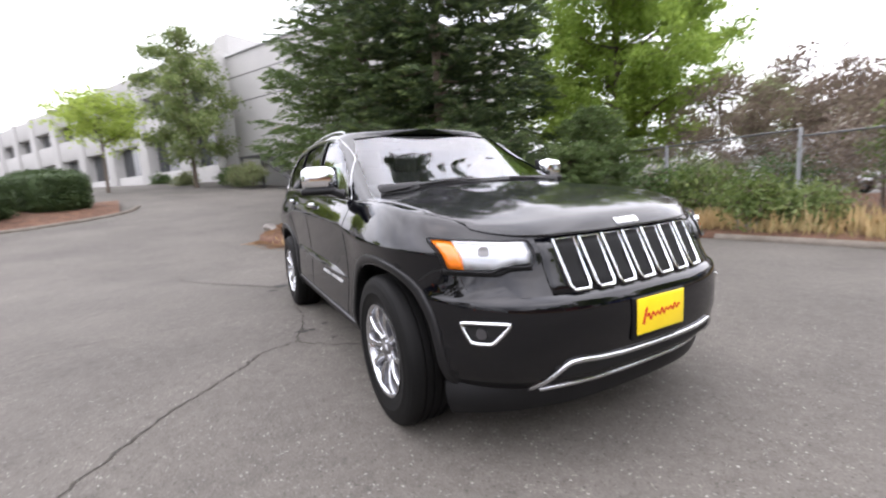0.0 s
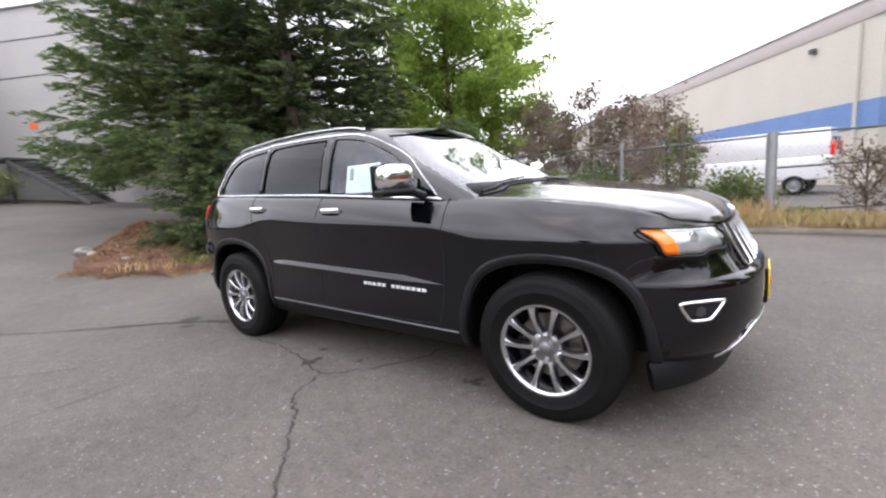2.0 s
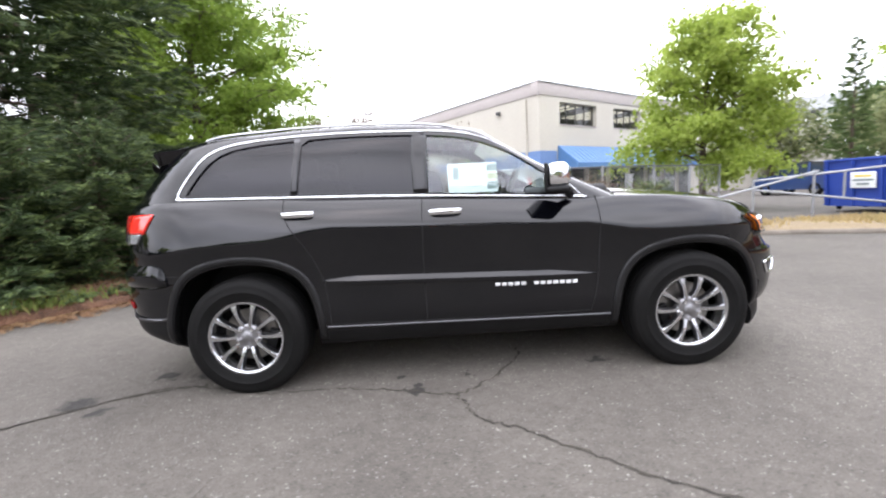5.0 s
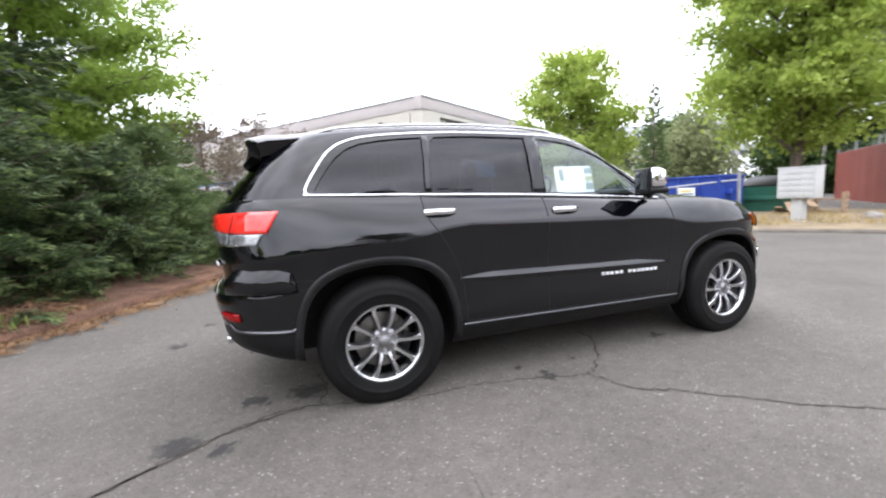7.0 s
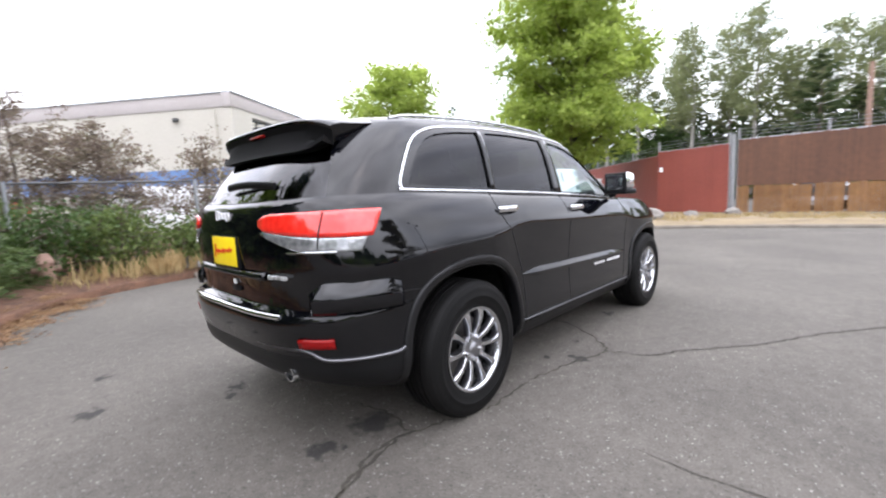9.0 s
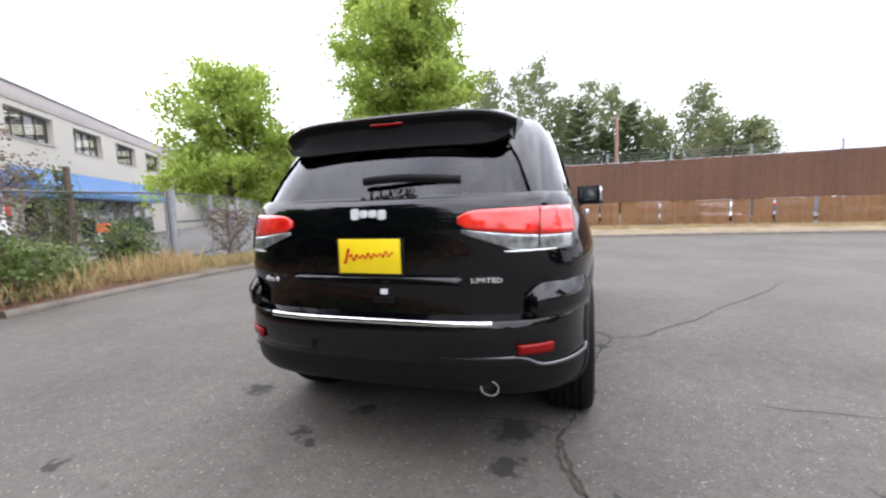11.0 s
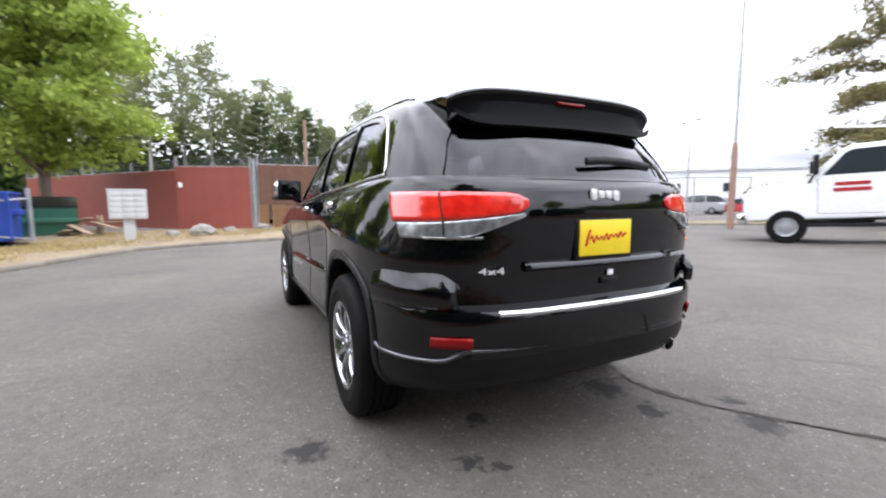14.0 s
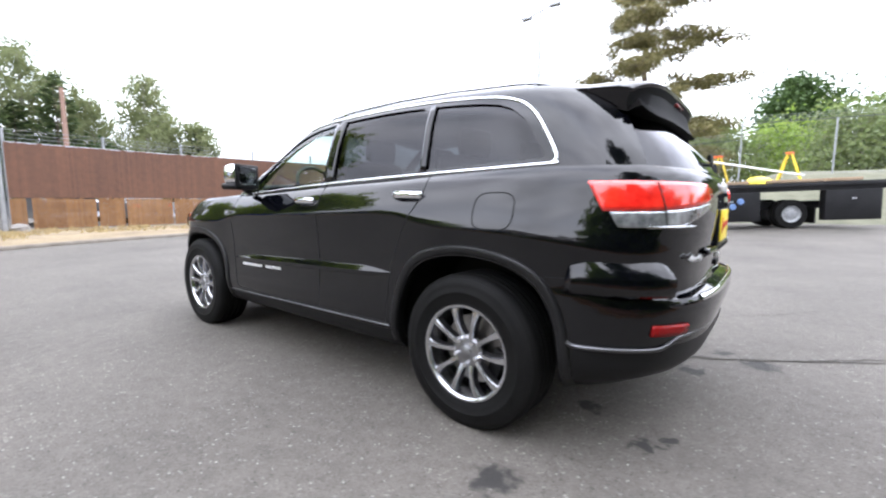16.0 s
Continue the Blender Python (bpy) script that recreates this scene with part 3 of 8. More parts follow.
BR = (-1.98, -2.08, -2.22, -2.345, -2.382, -2.397, -2.405, -2.425, -2.435, -2.438, -2.433, -2.424, -2.395, -2.375, -2.372, -2.378, -2.381, -2.384, -2.385)
TG = (0.05, 0.12, 0.2, 0.3, 0.4, 0.5, 0.6, 0.7, 0.78, 0.85, 0.91, 0.96, 1.0)
TW = (0.9535, 0.949, 0.9425, 0.934, 0.925, 0.9155, 0.905, 0.894, 0.884, 0.875, 0.866, 0.856, 0.845)
TF = (2.217, 2.214, 2.211, 2.208, 2.204, 2.201, 2.198, 2.195, 2.192, 2.19, 2.188, 2.184, 2.175)
TR = (-2.387, -2.389, -2.392, -2.394, -2.396, -2.397, -2.397, -2.395, -2.391, -2.387, -2.380, -2.368, -2.35)


def crease_z(x):
    """Height of the crease along the flank: high on the doors, dropping over both wheel arches."""
    return tab(x, (-2.15, -1.95, -1.72, -1.5, -1.3, -1.15, -1.0, -0.85, -0.18, 0.5, 0.78, 0.92, 1.06, 1.25, 1.7, 1.95), (0.92, 0.945, 0.975, 0.985, 0.992, 1.012, 1.046, 1.058, 1.032, 1.012, 1.0, 0.975, 0.945, 0.934, 0.928, 0.92))


def swell(x, k):
    """How far the wings stand proud over the wheels; k is the height in the width table, 1 at the crease."""
    return 1 + 0.017 * math.exp(-((abs(x) - 1.46) / 0.40) ** 4) * max(0.0, 1 - ((k - 0.95) / 0.75) ** 2)


def table_place(z, x):
    """The height z at x in terms of the width table: below the crease, or the share of the way from it to the belt."""
    zc = crease_z(x)
    if z <= 0.60:
        return z, None
    if z <= zc:
        return 0.60 + (z - 0.60) / (zc - 0.60) * 0.32, None
    return 0.92, min(1.0, (z - zc) / (belt_z(x) - zc))


def half_contour(xf, xr, w, x1f, x1r, nf, nr, kf=30, ks=64, kr=24):
    pts = []
    for i in range(kf):
        q = (i / kf) * math.pi / 2
        pts.append((x1f + (xf - x1f) * max(math.cos(q), 0) ** (2 / nf), w * math.sin(q) ** (2 / nf)))
    for i in range(ks + 1):
        pts.append((x1f + (x1r - x1f) * i / ks, w))
    for i in range(1, kr + 1):
        q = (1 - i / kr) * math.pi / 2
        pts.append((x1r + (xr - x1r) * max(math.cos(q), 0) ** (2 / nr), w * max(math.sin(q), 0) ** (2 / nr)))
    return pts


def skin(bm, halves):
    """Joins half contours (lists of x, y, z from nose to tail) into a closed two-sided solid."""
    rows = []
    for half in halves:
        k = len(half)
        left = [bm.verts.new(p) for p in half]
        right = [left[0]] + [bm.verts.new((p[0], -p[1], p[2])) for p in half[1:-1]] + [left[-1]]
        rows.append((left, right))
    for (la, ra), (lb, rb) in zip(rows, rows[1:]):
        for i in range(len(la) - 1):
            for a, b in ((la, lb), (ra, rb)):
                bm.faces.new((a[i], a[i + 1], b[i + 1], b[i]))
    for left, right in (rows[0], rows[-1]):
        for i in range(len(left) - 1):
            f = []
            for v in (left[i], left[i + 1], right[i + 1], right[i]):
                if v not in f:
                    f.append(v)
            bm.faces.new(f)
    return rows


def body_levels():
    out = []
    for z, w, xf, xr in zip(BZ, BW, BF, BR):
        row = half_contour(xf, xr, w, 1.28, -1.5, NOSE, 3.6)
        out.append([(x, y * swell(x, z), z if z <= 0.60 else 0.60 + (z - 0.60) / 0.32 * (crease_z(x) - 0.60)) for x, y in row])
    for g, w, xf, xr in zip(TG, TW, TF, TR):
        row = half_contour(xf, xr, w, 1.28, -1.5, NOSE, 3.6)
        out.append([(x, y * swell(x, 0.92 + 0.5 * g), crease_z(x) + g * (belt_z(x) - crease_z(x))) for x, y in row])
    return out


def side_y(z, x):
    """Half width of the body at height z, on the level part of the flank and round the ends."""
    zn, g = table_place(z, x)
    if g is None:
        w, xf, xr = tab(zn, BZ, BW), tab(zn, BZ, BF), tab(zn, BZ, BR)
    else:
        w, xf, xr = tab(g, (0,) + TG, (0.955,) + TW), tab(g, (0,) + TG, (2.219,) + TF), tab(g, (0,) + TG, (-2.385,) + TR)
    w *= swell(x, zn if g is None else 0.92 + 0.5 * g)
    if x > 1.28:
        return w * max(0.0, 1 - ((x - 1.28) / (xf - 1.28)) ** NOSE) ** (1 / NOSE) if x < xf else 0.0
    if x < -1.5:
        return w * max(0.0, 1 - ((x + 1.5) / (xr + 1.5)) ** 3.6) ** (1 / 3.6) if x > xr else 0.0
    return w


def end_x(z, y, front):
    """Where the nose or tail lies at height z and half width y."""
    n, x1 = (NOSE, 1.28) if front else (3.6, -1.5)
    x = 2.15 if front else -2.36
    for _ in range(12):
        zn, g = table_place(z, x)
        if g is None:
            w, xe = tab(zn, BZ, BW), tab(zn, BZ, BF if front else BR)
        else:
            w, xe = tab(g, (0,) + TG, (0.955,) + TW), tab(g, (0,) + TG, ((2.219,) + TF) if front else ((-2.385,) + TR))
        w *= swell(x, zn if g is None else 0.92 + 0.5 * g)
        x += 0.6 * (x1 + (xe - x1) * max(0.0, 1 - min(1.0, abs(y) / w) ** n) ** (1 / n) - x)
    return x


def lamp_point(z, y, s, out):
    """A point held off the nose's corner by so much, square to it."""
    k = (end_x(z, y - 0.02, True) - end_x(z, y + 0.02, True)) / 0.04
    n = math.hypot(1, k)
    return (end_x(z, y, True) + out / n, s * (y + out * k / n), z)


GH = (0.0, 0.15, 0.3, 0.45, 0.6, 0.75, 0.87, 0.95, 1.0)
GW = (0.850, 0.834, 0.815, 0.794, 0.773, 0.743, 0.714, 0.688, 0.655)


def green_contour(h, inset=0.0):
    xf = 1.16 + (0.24 - 1.16) * h ** 0.95 - inset * 1.6
    xr = tab(h, (0, 0.3, 0.6, 0.85, 1.0), (-2.355, -2.285, -2.19, -2.085, -1.98)) + inset
    return half_contour(xf, xr, tab(h, GH, GW) - inset, 0.72 - 0.80 * h, -1.45, 4.0, 3.4)


def green_levels(inset=0.0, floor=0.0, top=0.0):
    rows = []
    for h in GH:
        rows.append([(x, y, belt_z(x) - floor + h * (roof_z(x) - top - belt_z(x) + floor)) for x, y in green_contour(h, inset)])
    for f, up in ((0.93, 0.014), (0.8, 0.026), (0.55, 0.040), (0.25, 0.048)):
        rows.append([(x, y * f, z + up) for x, y, z in rows[len(GH) - 1]])
    return rows


def green_y(x, z, inset=0.0):
    """Half width of the cabin at a point of its side."""
    h = min(1.0, max(0.0, (z - belt_z(x)) / (roof_z(x) - belt_z(x))))
    w = tab(h, GH, GW) - inset
    xr = tab(h, (0, 0.3, 0.6, 0.85, 1.0), (-2.355, -2.285, -2.19, -2.085, -1.98))
    xf = 1.16 + (0.24 - 1.16) * h ** 0.95
    x1 = 0.72 - 0.80 * h
    if x < -1.45:
        return w * max(0.0, 1 - min(1, (x + 1.45) / (xr + 1.45)) ** 3.4) ** (1 / 3.4)
    if x > x1:
        return w * max(0.0, 1 - min(1, (x - x1) / (xf - x1)) ** 4.0) ** (1 / 4.0)
    return w


WINDOWS = {"front_door_glass": [(0.70, 1.19), (0.63, 1.262), (0.545, 1.336), (0.44, 1.412), (0.35, 1.472), (0.25, 1.52), (0.16, 1.557), (0.06, 1.589), (-0.06, 1.612), (-0.215, 1.628), (-0.235, 1.242)],
           "rear_door_glass": [(-0.33, 1.247), (-0.31, 1.634), (-0.5, 1.640), (-0.70, 1.643), (-0.88, 1.641), (-1.0, 1.636), (-1.045, 1.60), (-1.075, 1.32), (-1.075, 1.278)],
           "quarter_glass": [(-1.115, 1.281), (-1.085, 1.634), (-1.25, 1.625), (-1.38, 1.612), (-1.50, 1.592), (-1.58, 1.562), (-1.65, 1.51), (-1.71, 1.44), (-1.76, 1.37), (-1.795, 1.312)]}
DLO = [(0.775, 1.168), (0.66, 1.285), (0.46, 1.440), (0.25, 1.555), (0.08, 1.618), (-0.10, 1.648), (-0.35, 1.660), (-0.70, 1.668), (-1.05, 1.664), (-1.38, 1.644), (-1.57, 1.610),
       (-1.69, 1.545), (-1.78, 1.43), (-1.842, 1.325), (-1.835, 1.294), (-1.79, 1.284), (-1.05, 1.258), (-0.31, 1.228), (0.70, 1.168)]


def smooth_loop(pts, n=4, closed=True):
    """Points between the given ones on a soft curve through them."""
    out, m = [], len(pts)
    for i in range(m if closed else m - 1):
        p0, p1, p2, p3 = (np.array(pts[(i + d) % m if closed else min(max(i + d, 0), m - 1)], float) for d in (-1, 0, 1, 2))
        for k in range(n):
            t = k / n
            out.append(tuple(0.5 * (2 * p1 + (p2 - p0) * t + (2 * p0 - 5 * p1 + 4 * p2 - p3) * t * t + (3 * p1 - p0 - 3 * p2 + p3) * t ** 3)))
    if not closed:
        out.append(tuple(np.array(pts[-1], float)))
    return out


def on_flank(pts, s, lift=0.003):
    return [(x, s * (side_y(z, x) + lift), z) for x, z in pts]


def surface_patch(name, grid, mat, parent, label="", thick=0.012, sharp=40):
    """A lens or panel: a grid of points (rows of equal length) with a real thickness behind it."""
    bm = bmesh.new()
    rows = [[bm.verts.new(p) for p in r] for r in grid]
    for a, b in zip(rows, rows[1:]):
        for i in range(len(a) - 1):
            bm.faces.new((a[i], a[i + 1], b[i + 1], b[i]))
    ob = part(name, bm, mat, parent, label, True, sharp)
    if not thick:
        return ob
    mod = ob.modifiers.new("thickness", "SOLIDIFY")
    mod.thickness, mod.offset = thick, -1.0
    return ob


def build_wheel(parent, x, s):
    """A wheel with its outer face towards side s."""
    w = new("wheel")
    w.parent = parent
    w.matrix_basis = pose(x, s * 0.832, HUB_Z + 0.006, 0, 0, 0 if s > 0 else 180) @ Matrix.Diagonal((1.04, 1, 1.04, 1))
    tagged(w, "all-terrain tyre on a bright ten-spoke alloy rim")
    R = TYRE_R
    bm = bmesh.new()
    prof = [(0.224, -0.115), (0.250, -0.128), (0.285, -0.136), (0.325, -0.136), (0.352, -0.128), (0.368, -0.112), (R - 0.002, -0.095)]
    for g in (-0.062, -0.022, 0.022, 0.062):
        prof += [(R, g - 0.007), (R - 0.010, g - 0.005), (R - 0.010, g + 0.005), (R, g + 0.007)]
    prof += [(R - 0.002, 0.095), (0.368, 0.112), (0.356, 0.126), (0.350, 0.1275), (0.346, 0.131), (0.325, 0.1365), (0.300, 0.1375), (0.297, 0.1395), (0.290, 0.1395), (0.287, 0.137), (0.262, 0.134), (0.250, 0.130), (0.236, 0.125), (0.224, 0.112)]
    lathe(bm, prof, 72, True)
    part("tyre", bm, RUBBER, w, "black tyre with grooved tread", sharp=35)
    bm = bmesh.new()
    lathe(bm, [(0.236, 0.116), (0.244, 0.124), (0.243, 0.130), (0.234, 0.130), (0.226, 0.122), (0.221, 0.10), (0.210, 0.02), (0.205, -0.10), (0.215, -0.118), (0.236, -0.118)], 64, True)
    rim = part("rim", bm, ALLOY, w, "polished alloy rim", sharp=50)
    rim.matrix_basis = Matrix.Diagonal((0.955, 1, 0.955, 1))
    for i in range(5):
        a0 = 2 * math.pi * i / 5 + math.pi / 2
        for d in (-1, 1):
            bm = bmesh.new()
            pts, widths = [], []
            for q in np.linspace(0, 1, 7):
                r = 0.070 + q * (0.232 - 0.070)
                a = a0 + d * (0.30 - 0.02 * q + 0.02 * math.sin(q * math.pi))
                yy = 0.100 + 0.016 * math.sin(q * math.pi * 0.9) + 0.012 * q
                pts.append((r * math.cos(a), yy, r * math.sin(a)))
                widths.append(0.031 - 0.007 * math.sin(q * math.pi) + 0.015 * q ** 4)
            rows = []
            for j, p in enumerate(pts):
                pv = Vector(p)
                nx = Vector(pts[min(j + 1, 6)]) - Vector(pts[max(j - 1, 0)])
                side = nx.cross(Vector((0, 1, 0))).normalized()
                hw = widths[j] / 2
                rows.append([bm.verts.new(pv + side * a + Vector((0, b, 0))) for a, b in ((-hw * 1.25, -0.040), (-hw, -0.005), (-hw * 0.72, 0.002), (hw * 0.72, 0.002), (hw, -0.005), (hw * 1.25, -0.040))])
            for a, b in zip(rows, rows[1:]):
                for k in range(6):
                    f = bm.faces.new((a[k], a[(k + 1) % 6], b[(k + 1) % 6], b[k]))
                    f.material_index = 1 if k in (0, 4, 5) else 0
            bm.faces.new(rows[0])
            bm.faces.new(rows[-1])
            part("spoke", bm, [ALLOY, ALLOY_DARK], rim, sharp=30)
        a = a0 + math.pi / 5
        bm = bmesh.new()
        c, sn = 0.0635 * math.cos(a), 0.0635 * math.sin(a)
        cyl(bm, (c, 0.088, sn), (c, 0.118, sn), 0.0135, 0.0110, 6)
        part("lug_nut", bm, CHROME, rim)
    bm = bmesh.new()
    lathe(bm, [(0.001, 0.119), (0.020, 0.118), (0.030, 0.114), (0.034, 0.106), (0.046, 0.101), (0.074, 0.102), (0.086, 0.095), (0.088, 0.07), (0.001, 0.07)], 40)
    part("hub_cap", bm, ALLOY_SATIN, rim, "silver hub with a round cap", sharp=30)
    bm = bmesh.new()
    lathe(bm, [(0.06, 0.030), (0.165, 0.030), (0.167, 0.026), (0.167, 0.006), (0.06, 0.006)], 48)
    part("brake_disc", bm, DISC, w, "bare steel brake disc")
    bm = bmesh.new()
    q = -0.35 if x > 0 else 3.5
    box(bm, (0.14 * math.cos(q), 0.02, 0.14 * math.sin(q)), (0.07, 0.075, 0.16), 0.012, Matrix.Rotation(-q, 3, "Y"))
    part("brake_caliper", bm, TRIM, w)
    bm = bmesh.new()
    lathe(bm, [(0.001, -0.06), (0.2, -0.06), (0.2, -0.065), (0.001, -0.065)], 32)
    part("backing_plate", bm, GAP, w)
    return w


def arch_z(x):
    """Height of an arch's centre: the body stands higher at the tail than at the nose."""
    return HUB_Z + (0.018 if x < 0 else -0.012)


def arch_r(r, q):
    """Radius of the squarish wheel arch in direction q."""
    k = (abs(math.cos(q)) ** 4 + abs(math.sin(q)) ** 4) ** -0.25
    return r * (1 + 0.42 * (k - 1))


def lip_line():
    """The crease round the lower rear bumper, lower at the corners."""
    pts = []
    for u in np.linspace(-1, 1, 61):
        a = abs(u)
        if a < 0.86:
            th = a / 0.86 * 1.25
            x, y = -1.5 + (-2.402 + 1.5) * math.cos(th) ** (2 / 3.6), 0.952 * math.sin(th) ** (2 / 3.6)
        else:
            th = 1.25
            x0 = -1.5 + (-2.402 + 1.5) * math.cos(th) ** (2 / 3.6)
            x = x0 + (-1.955 - x0) * (a - 0.86) / 0.14
            y = side_y(0.52, x)
        z = 0.566 - 0.045 / (1 + math.exp(-(y - 0.70) * 60)) + 0.012 * max(0, a - 0.86) / 0.14
        k = math.hypot(x + 1.6, y)
        pts.append((x - 0.004, math.copysign(y + 0.003, u) if a > 1e-6 else 0.0, z))
    return pts


def build_car():
    car = thing("suv_car", pose(0, 0, 0), "glossy black SUV with chrome trim parked on asphalt", "car")
    bm = bmesh.new()
    skin(bm, body_levels())
    body = part("body", bm, [PAINT, TRIM], car, "glossy black painted body", sharp=32)
    for ax in (HUB_X, -HUB_X):
        for s in (-1, 1):
            bm = bmesh.new()
            arc = [(ax + arch_r(0.468, q) * math.cos(q), arch_z(ax) + arch_r(0.468, q) * math.sin(q)) for q in np.linspace(-0.3, math.pi + 0.3, 57)]
            prism(bm, arc + [(ax - 0.40, 0.05), (ax + 0.40, 0.05)], 1, s * 0.50, s * 1.3)
            carve(body, bm)
    for f in body.data.polygons:
        c = f.center
        low = 0.375 if abs(c.x) < 1.9 else (0.52 if c.x < 0 else 0.40)
        arch = min(math.hypot(c.x - HUB_X, c.z - HUB_Z), math.hypot(c.x + HUB_X, c.z - HUB_Z)) < 0.53 and abs(c.y) < 0.93
        if c.z < low or arch:
            f.material_index = 1
    # cabin shell with real window openings
    bm = bmesh.new()
    skin(bm, green_levels())
    cabin = part("cabin_shell", bm, PAINT, body, "black pillars and roof", sharp=35)
    for poly in WINDOWS.values():
        for s in (-1, 1):
            bm = bmesh.new()
            prism(bm, poly, 1, s * 0.45, s * 1.2)
            carve(cabin, bm)
    bm = bmesh.new()
    prism(bm, [(-0.785, 1.12), (-0.765, 1.215), (-0.735, 1.30), (-0.625, 1.605), (-0.3, 1.638), (0.3, 1.638), (0.625, 1.605), (0.735, 1.30), (0.765, 1.215), (0.785, 1.12)], 0, 0.16, 2.2)
    carve(cabin, bm)
    bm = bmesh.new()
    prism(bm, [(-0.695, 1.268), (-0.635, 1.42), (-0.54, 1.575), (0.54, 1.575), (0.635, 1.42), (0.695, 1.268)], 0, -2.05, -2.7)
    carve(cabin, bm)
    bm = bmesh.new()
    skin(bm, green_levels(0.03, 0.25, 0.028))
    carve(cabin, bm)
    # panes, one for each opening
    rows = green_levels(0.012)[:len(GH)]
    panes = {}
    for a, b in zip(rows, rows[1:]):
        for i in range(len(a) - 1):
            for s in (-1, 1):
                q = [(p[0], s * p[1], p[2]) for p in (a[i], a[i + 1], b[i + 1], b[i])]
                cx, cy, cz = (sum(p[k] for p in q) / 4 for k in range(3))
                fx = 0.72 - 0.80 * (cz - belt_z(cx)) / (roof_z(cx) - belt_z(cx))
                if cx > fx and abs(cy) < green_y(cx - 0.02, cz) * 0.93 + 0.0 and i < 25:
                    key = ("windscreen", 0)
                elif cx < -1.9 and abs(cy) < 0.70 and i > 94:
                    key = ("rear_window", 0)
                elif cx > -0.27:
                    key = ("front_door_glass", s)
                elif cx > -1.09:
                    key = ("rear_door_glass", s)
                else:
                    key = ("quarter_glass", s)
                panes.setdefault(key, []).append(q)
    for (name, s), quads in panes.items():
        bm = bmesh.new()
        seen = {}
        for q in quads:
            vs = []
            for p in q:
                k = tuple(round(c, 5) for c in p)
                if k not in seen:
                    seen[k] = bm.verts.new(k)
                if seen[k] not in vs:
                    vs.append(seen[k])
            if len(vs) > 2:
                bm.faces.new(vs)
        mat = GLASS_CLEAR if name == "windscreen" else GLASS_SIDE if name == "front_door_glass" else GLASS_REAR if name == "rear_window" else GLASS_DARK
        ob = part(name, bm, mat, body, "clear glass pane" if mat in (GLASS_CLEAR, GLASS_SIDE) else "dark tinted glass pane")
        ob.visible_shadow = False
    # bonnet with raised centre
    grid = []
    for q in np.linspace(0, 1, 48) ** 1.5:
        row = []
        for u in np.linspace(-1, 1, 37):
            a = abs(u)
            yf, yr = a * 0.80, a * 0.838
            xf = 1.28 + (2.203 - 1.28) * max(0.0, 1 - (yf / 0.868) ** NOSE) ** (1 / NOSE)
            x = xf + (0.84 - xf) * q
            y = yf + (yr - yf) * q ** 0.6
            y = min(y, max(0.0, side_y(belt_z(x) - 0.0005, x) - 0.008)) if a > 0.9 else y
            xs = x + (2.203 - xf) * (1 - q) ** 6
            zc = tab(xs, (0.84, 1.0, 1.2, 1.4, 1.6, 1.8, 2.0, 2.08, 2.135, 2.168, 2.19, 2.203), (1.205, 1.202, 1.188, 1.166, 1.142, 1.115, 1.080, 1.058, 1.038, 1.016, 0.992, 0.973))
            w = a ** 2.6
            base = zc * (1 - w) + (belt_z(x) + 0.005) * w
            bulge = 0.016 * (1 / (1 + math.exp((a - 0.50 - 0.10 * q) * 34))) * min(1.0, q * 6)
            row.append((x, math.copysign(y, u), base + bulge - 0.010 * max(0, a - 0.93) / 0.07))
        grid.append(row)
    surface_patch("bonnet", grid, PAINT_DUST_SHEEN, car, "black bonnet with a raised centre", 0.02)
    # cowl, wipers
    def scuttle(y, up, out):
        """A point over the rear of the bonnet, just before the windscreen."""
        w = (abs(y) / 0.838) ** 2.6
        z = 1.203 * (1 - w) + 1.158 * w + 0.016 / (1 + math.exp((abs(y) / 0.838 - 0.6) * 34)) + up
        x0, x1 = 0.5, 1.16
        for _ in range(24):
            xm = (x0 + x1) / 2
            x0, x1 = (xm, x1) if green_y(xm, z) > abs(y) else (x0, xm)
        return (x0 + out, y, z)

    one_sweep("cowl", [scuttle(y, 0.001, 0.012) for y in np.linspace(-0.74, 0.74, 25)], 0.034, 0.008, TRIM, body, "black plastic cowl", (0, 0, 1))
    for y0, y1 in ((-0.72, -0.02), (0.0, 0.62)):
        one_sweep("wiper", [scuttle(y, 0.014 + 0.020 * (y - y0) / (y1 - y0), 0.014) for y in np.linspace(y0, y1, 14)], 0.014, 0.012, TRIM, body, "black wiper blade", (0, 0, 1))
        one_sweep("wiper_arm", [scuttle(y, 0.012 + 0.008 * (y - y0) / (y1 - y0), 0.034) for y in np.linspace(y0 + 0.25, y1 + 0.02, 8)], 0.018, 0.010, TRIM, body, "black wiper arm", (0, 0, 1))
    # window surround in chrome, door gaps, handles, mouldings
    loop = smooth_loop(DLO, 4)
    for s in (-1, 1):
        pts = [(x, s * (green_y(x, z) + 0.002), z) for x, z in loop]
        one_sweep("window_surround", pts[16:] + pts[:1], 0.014, 0.009, CHROME, body, "chrome strip round the side windows", (0, s, 0))
        one_sweep("window_surround", [(x, y - s * 0.004, z) for x, y, z in pts[:17]], 0.008, 0.006, ALLOY, body, "thin chrome strip on the front pillar", (0, s, 0))
        for x0, x1 in ((-0.225, -0.325), (-1.052, -1.092)):
            grid = [[(x0 + (x1 - x0) * k / 4 - (0.025 if x0 < -1 else 0) * (1 - u), s * (green_y(x0, z) + 0.003), z) for k in range(5)] for u in np.linspace(0, 1, 12) for z in (belt_z(x0) + 0.03 + u * (1.645 - belt_z(x0) - 0.03),)]
            surface_patch("pillar_cover", grid, PAINT, body, "gloss black pillar cover", 0.004)
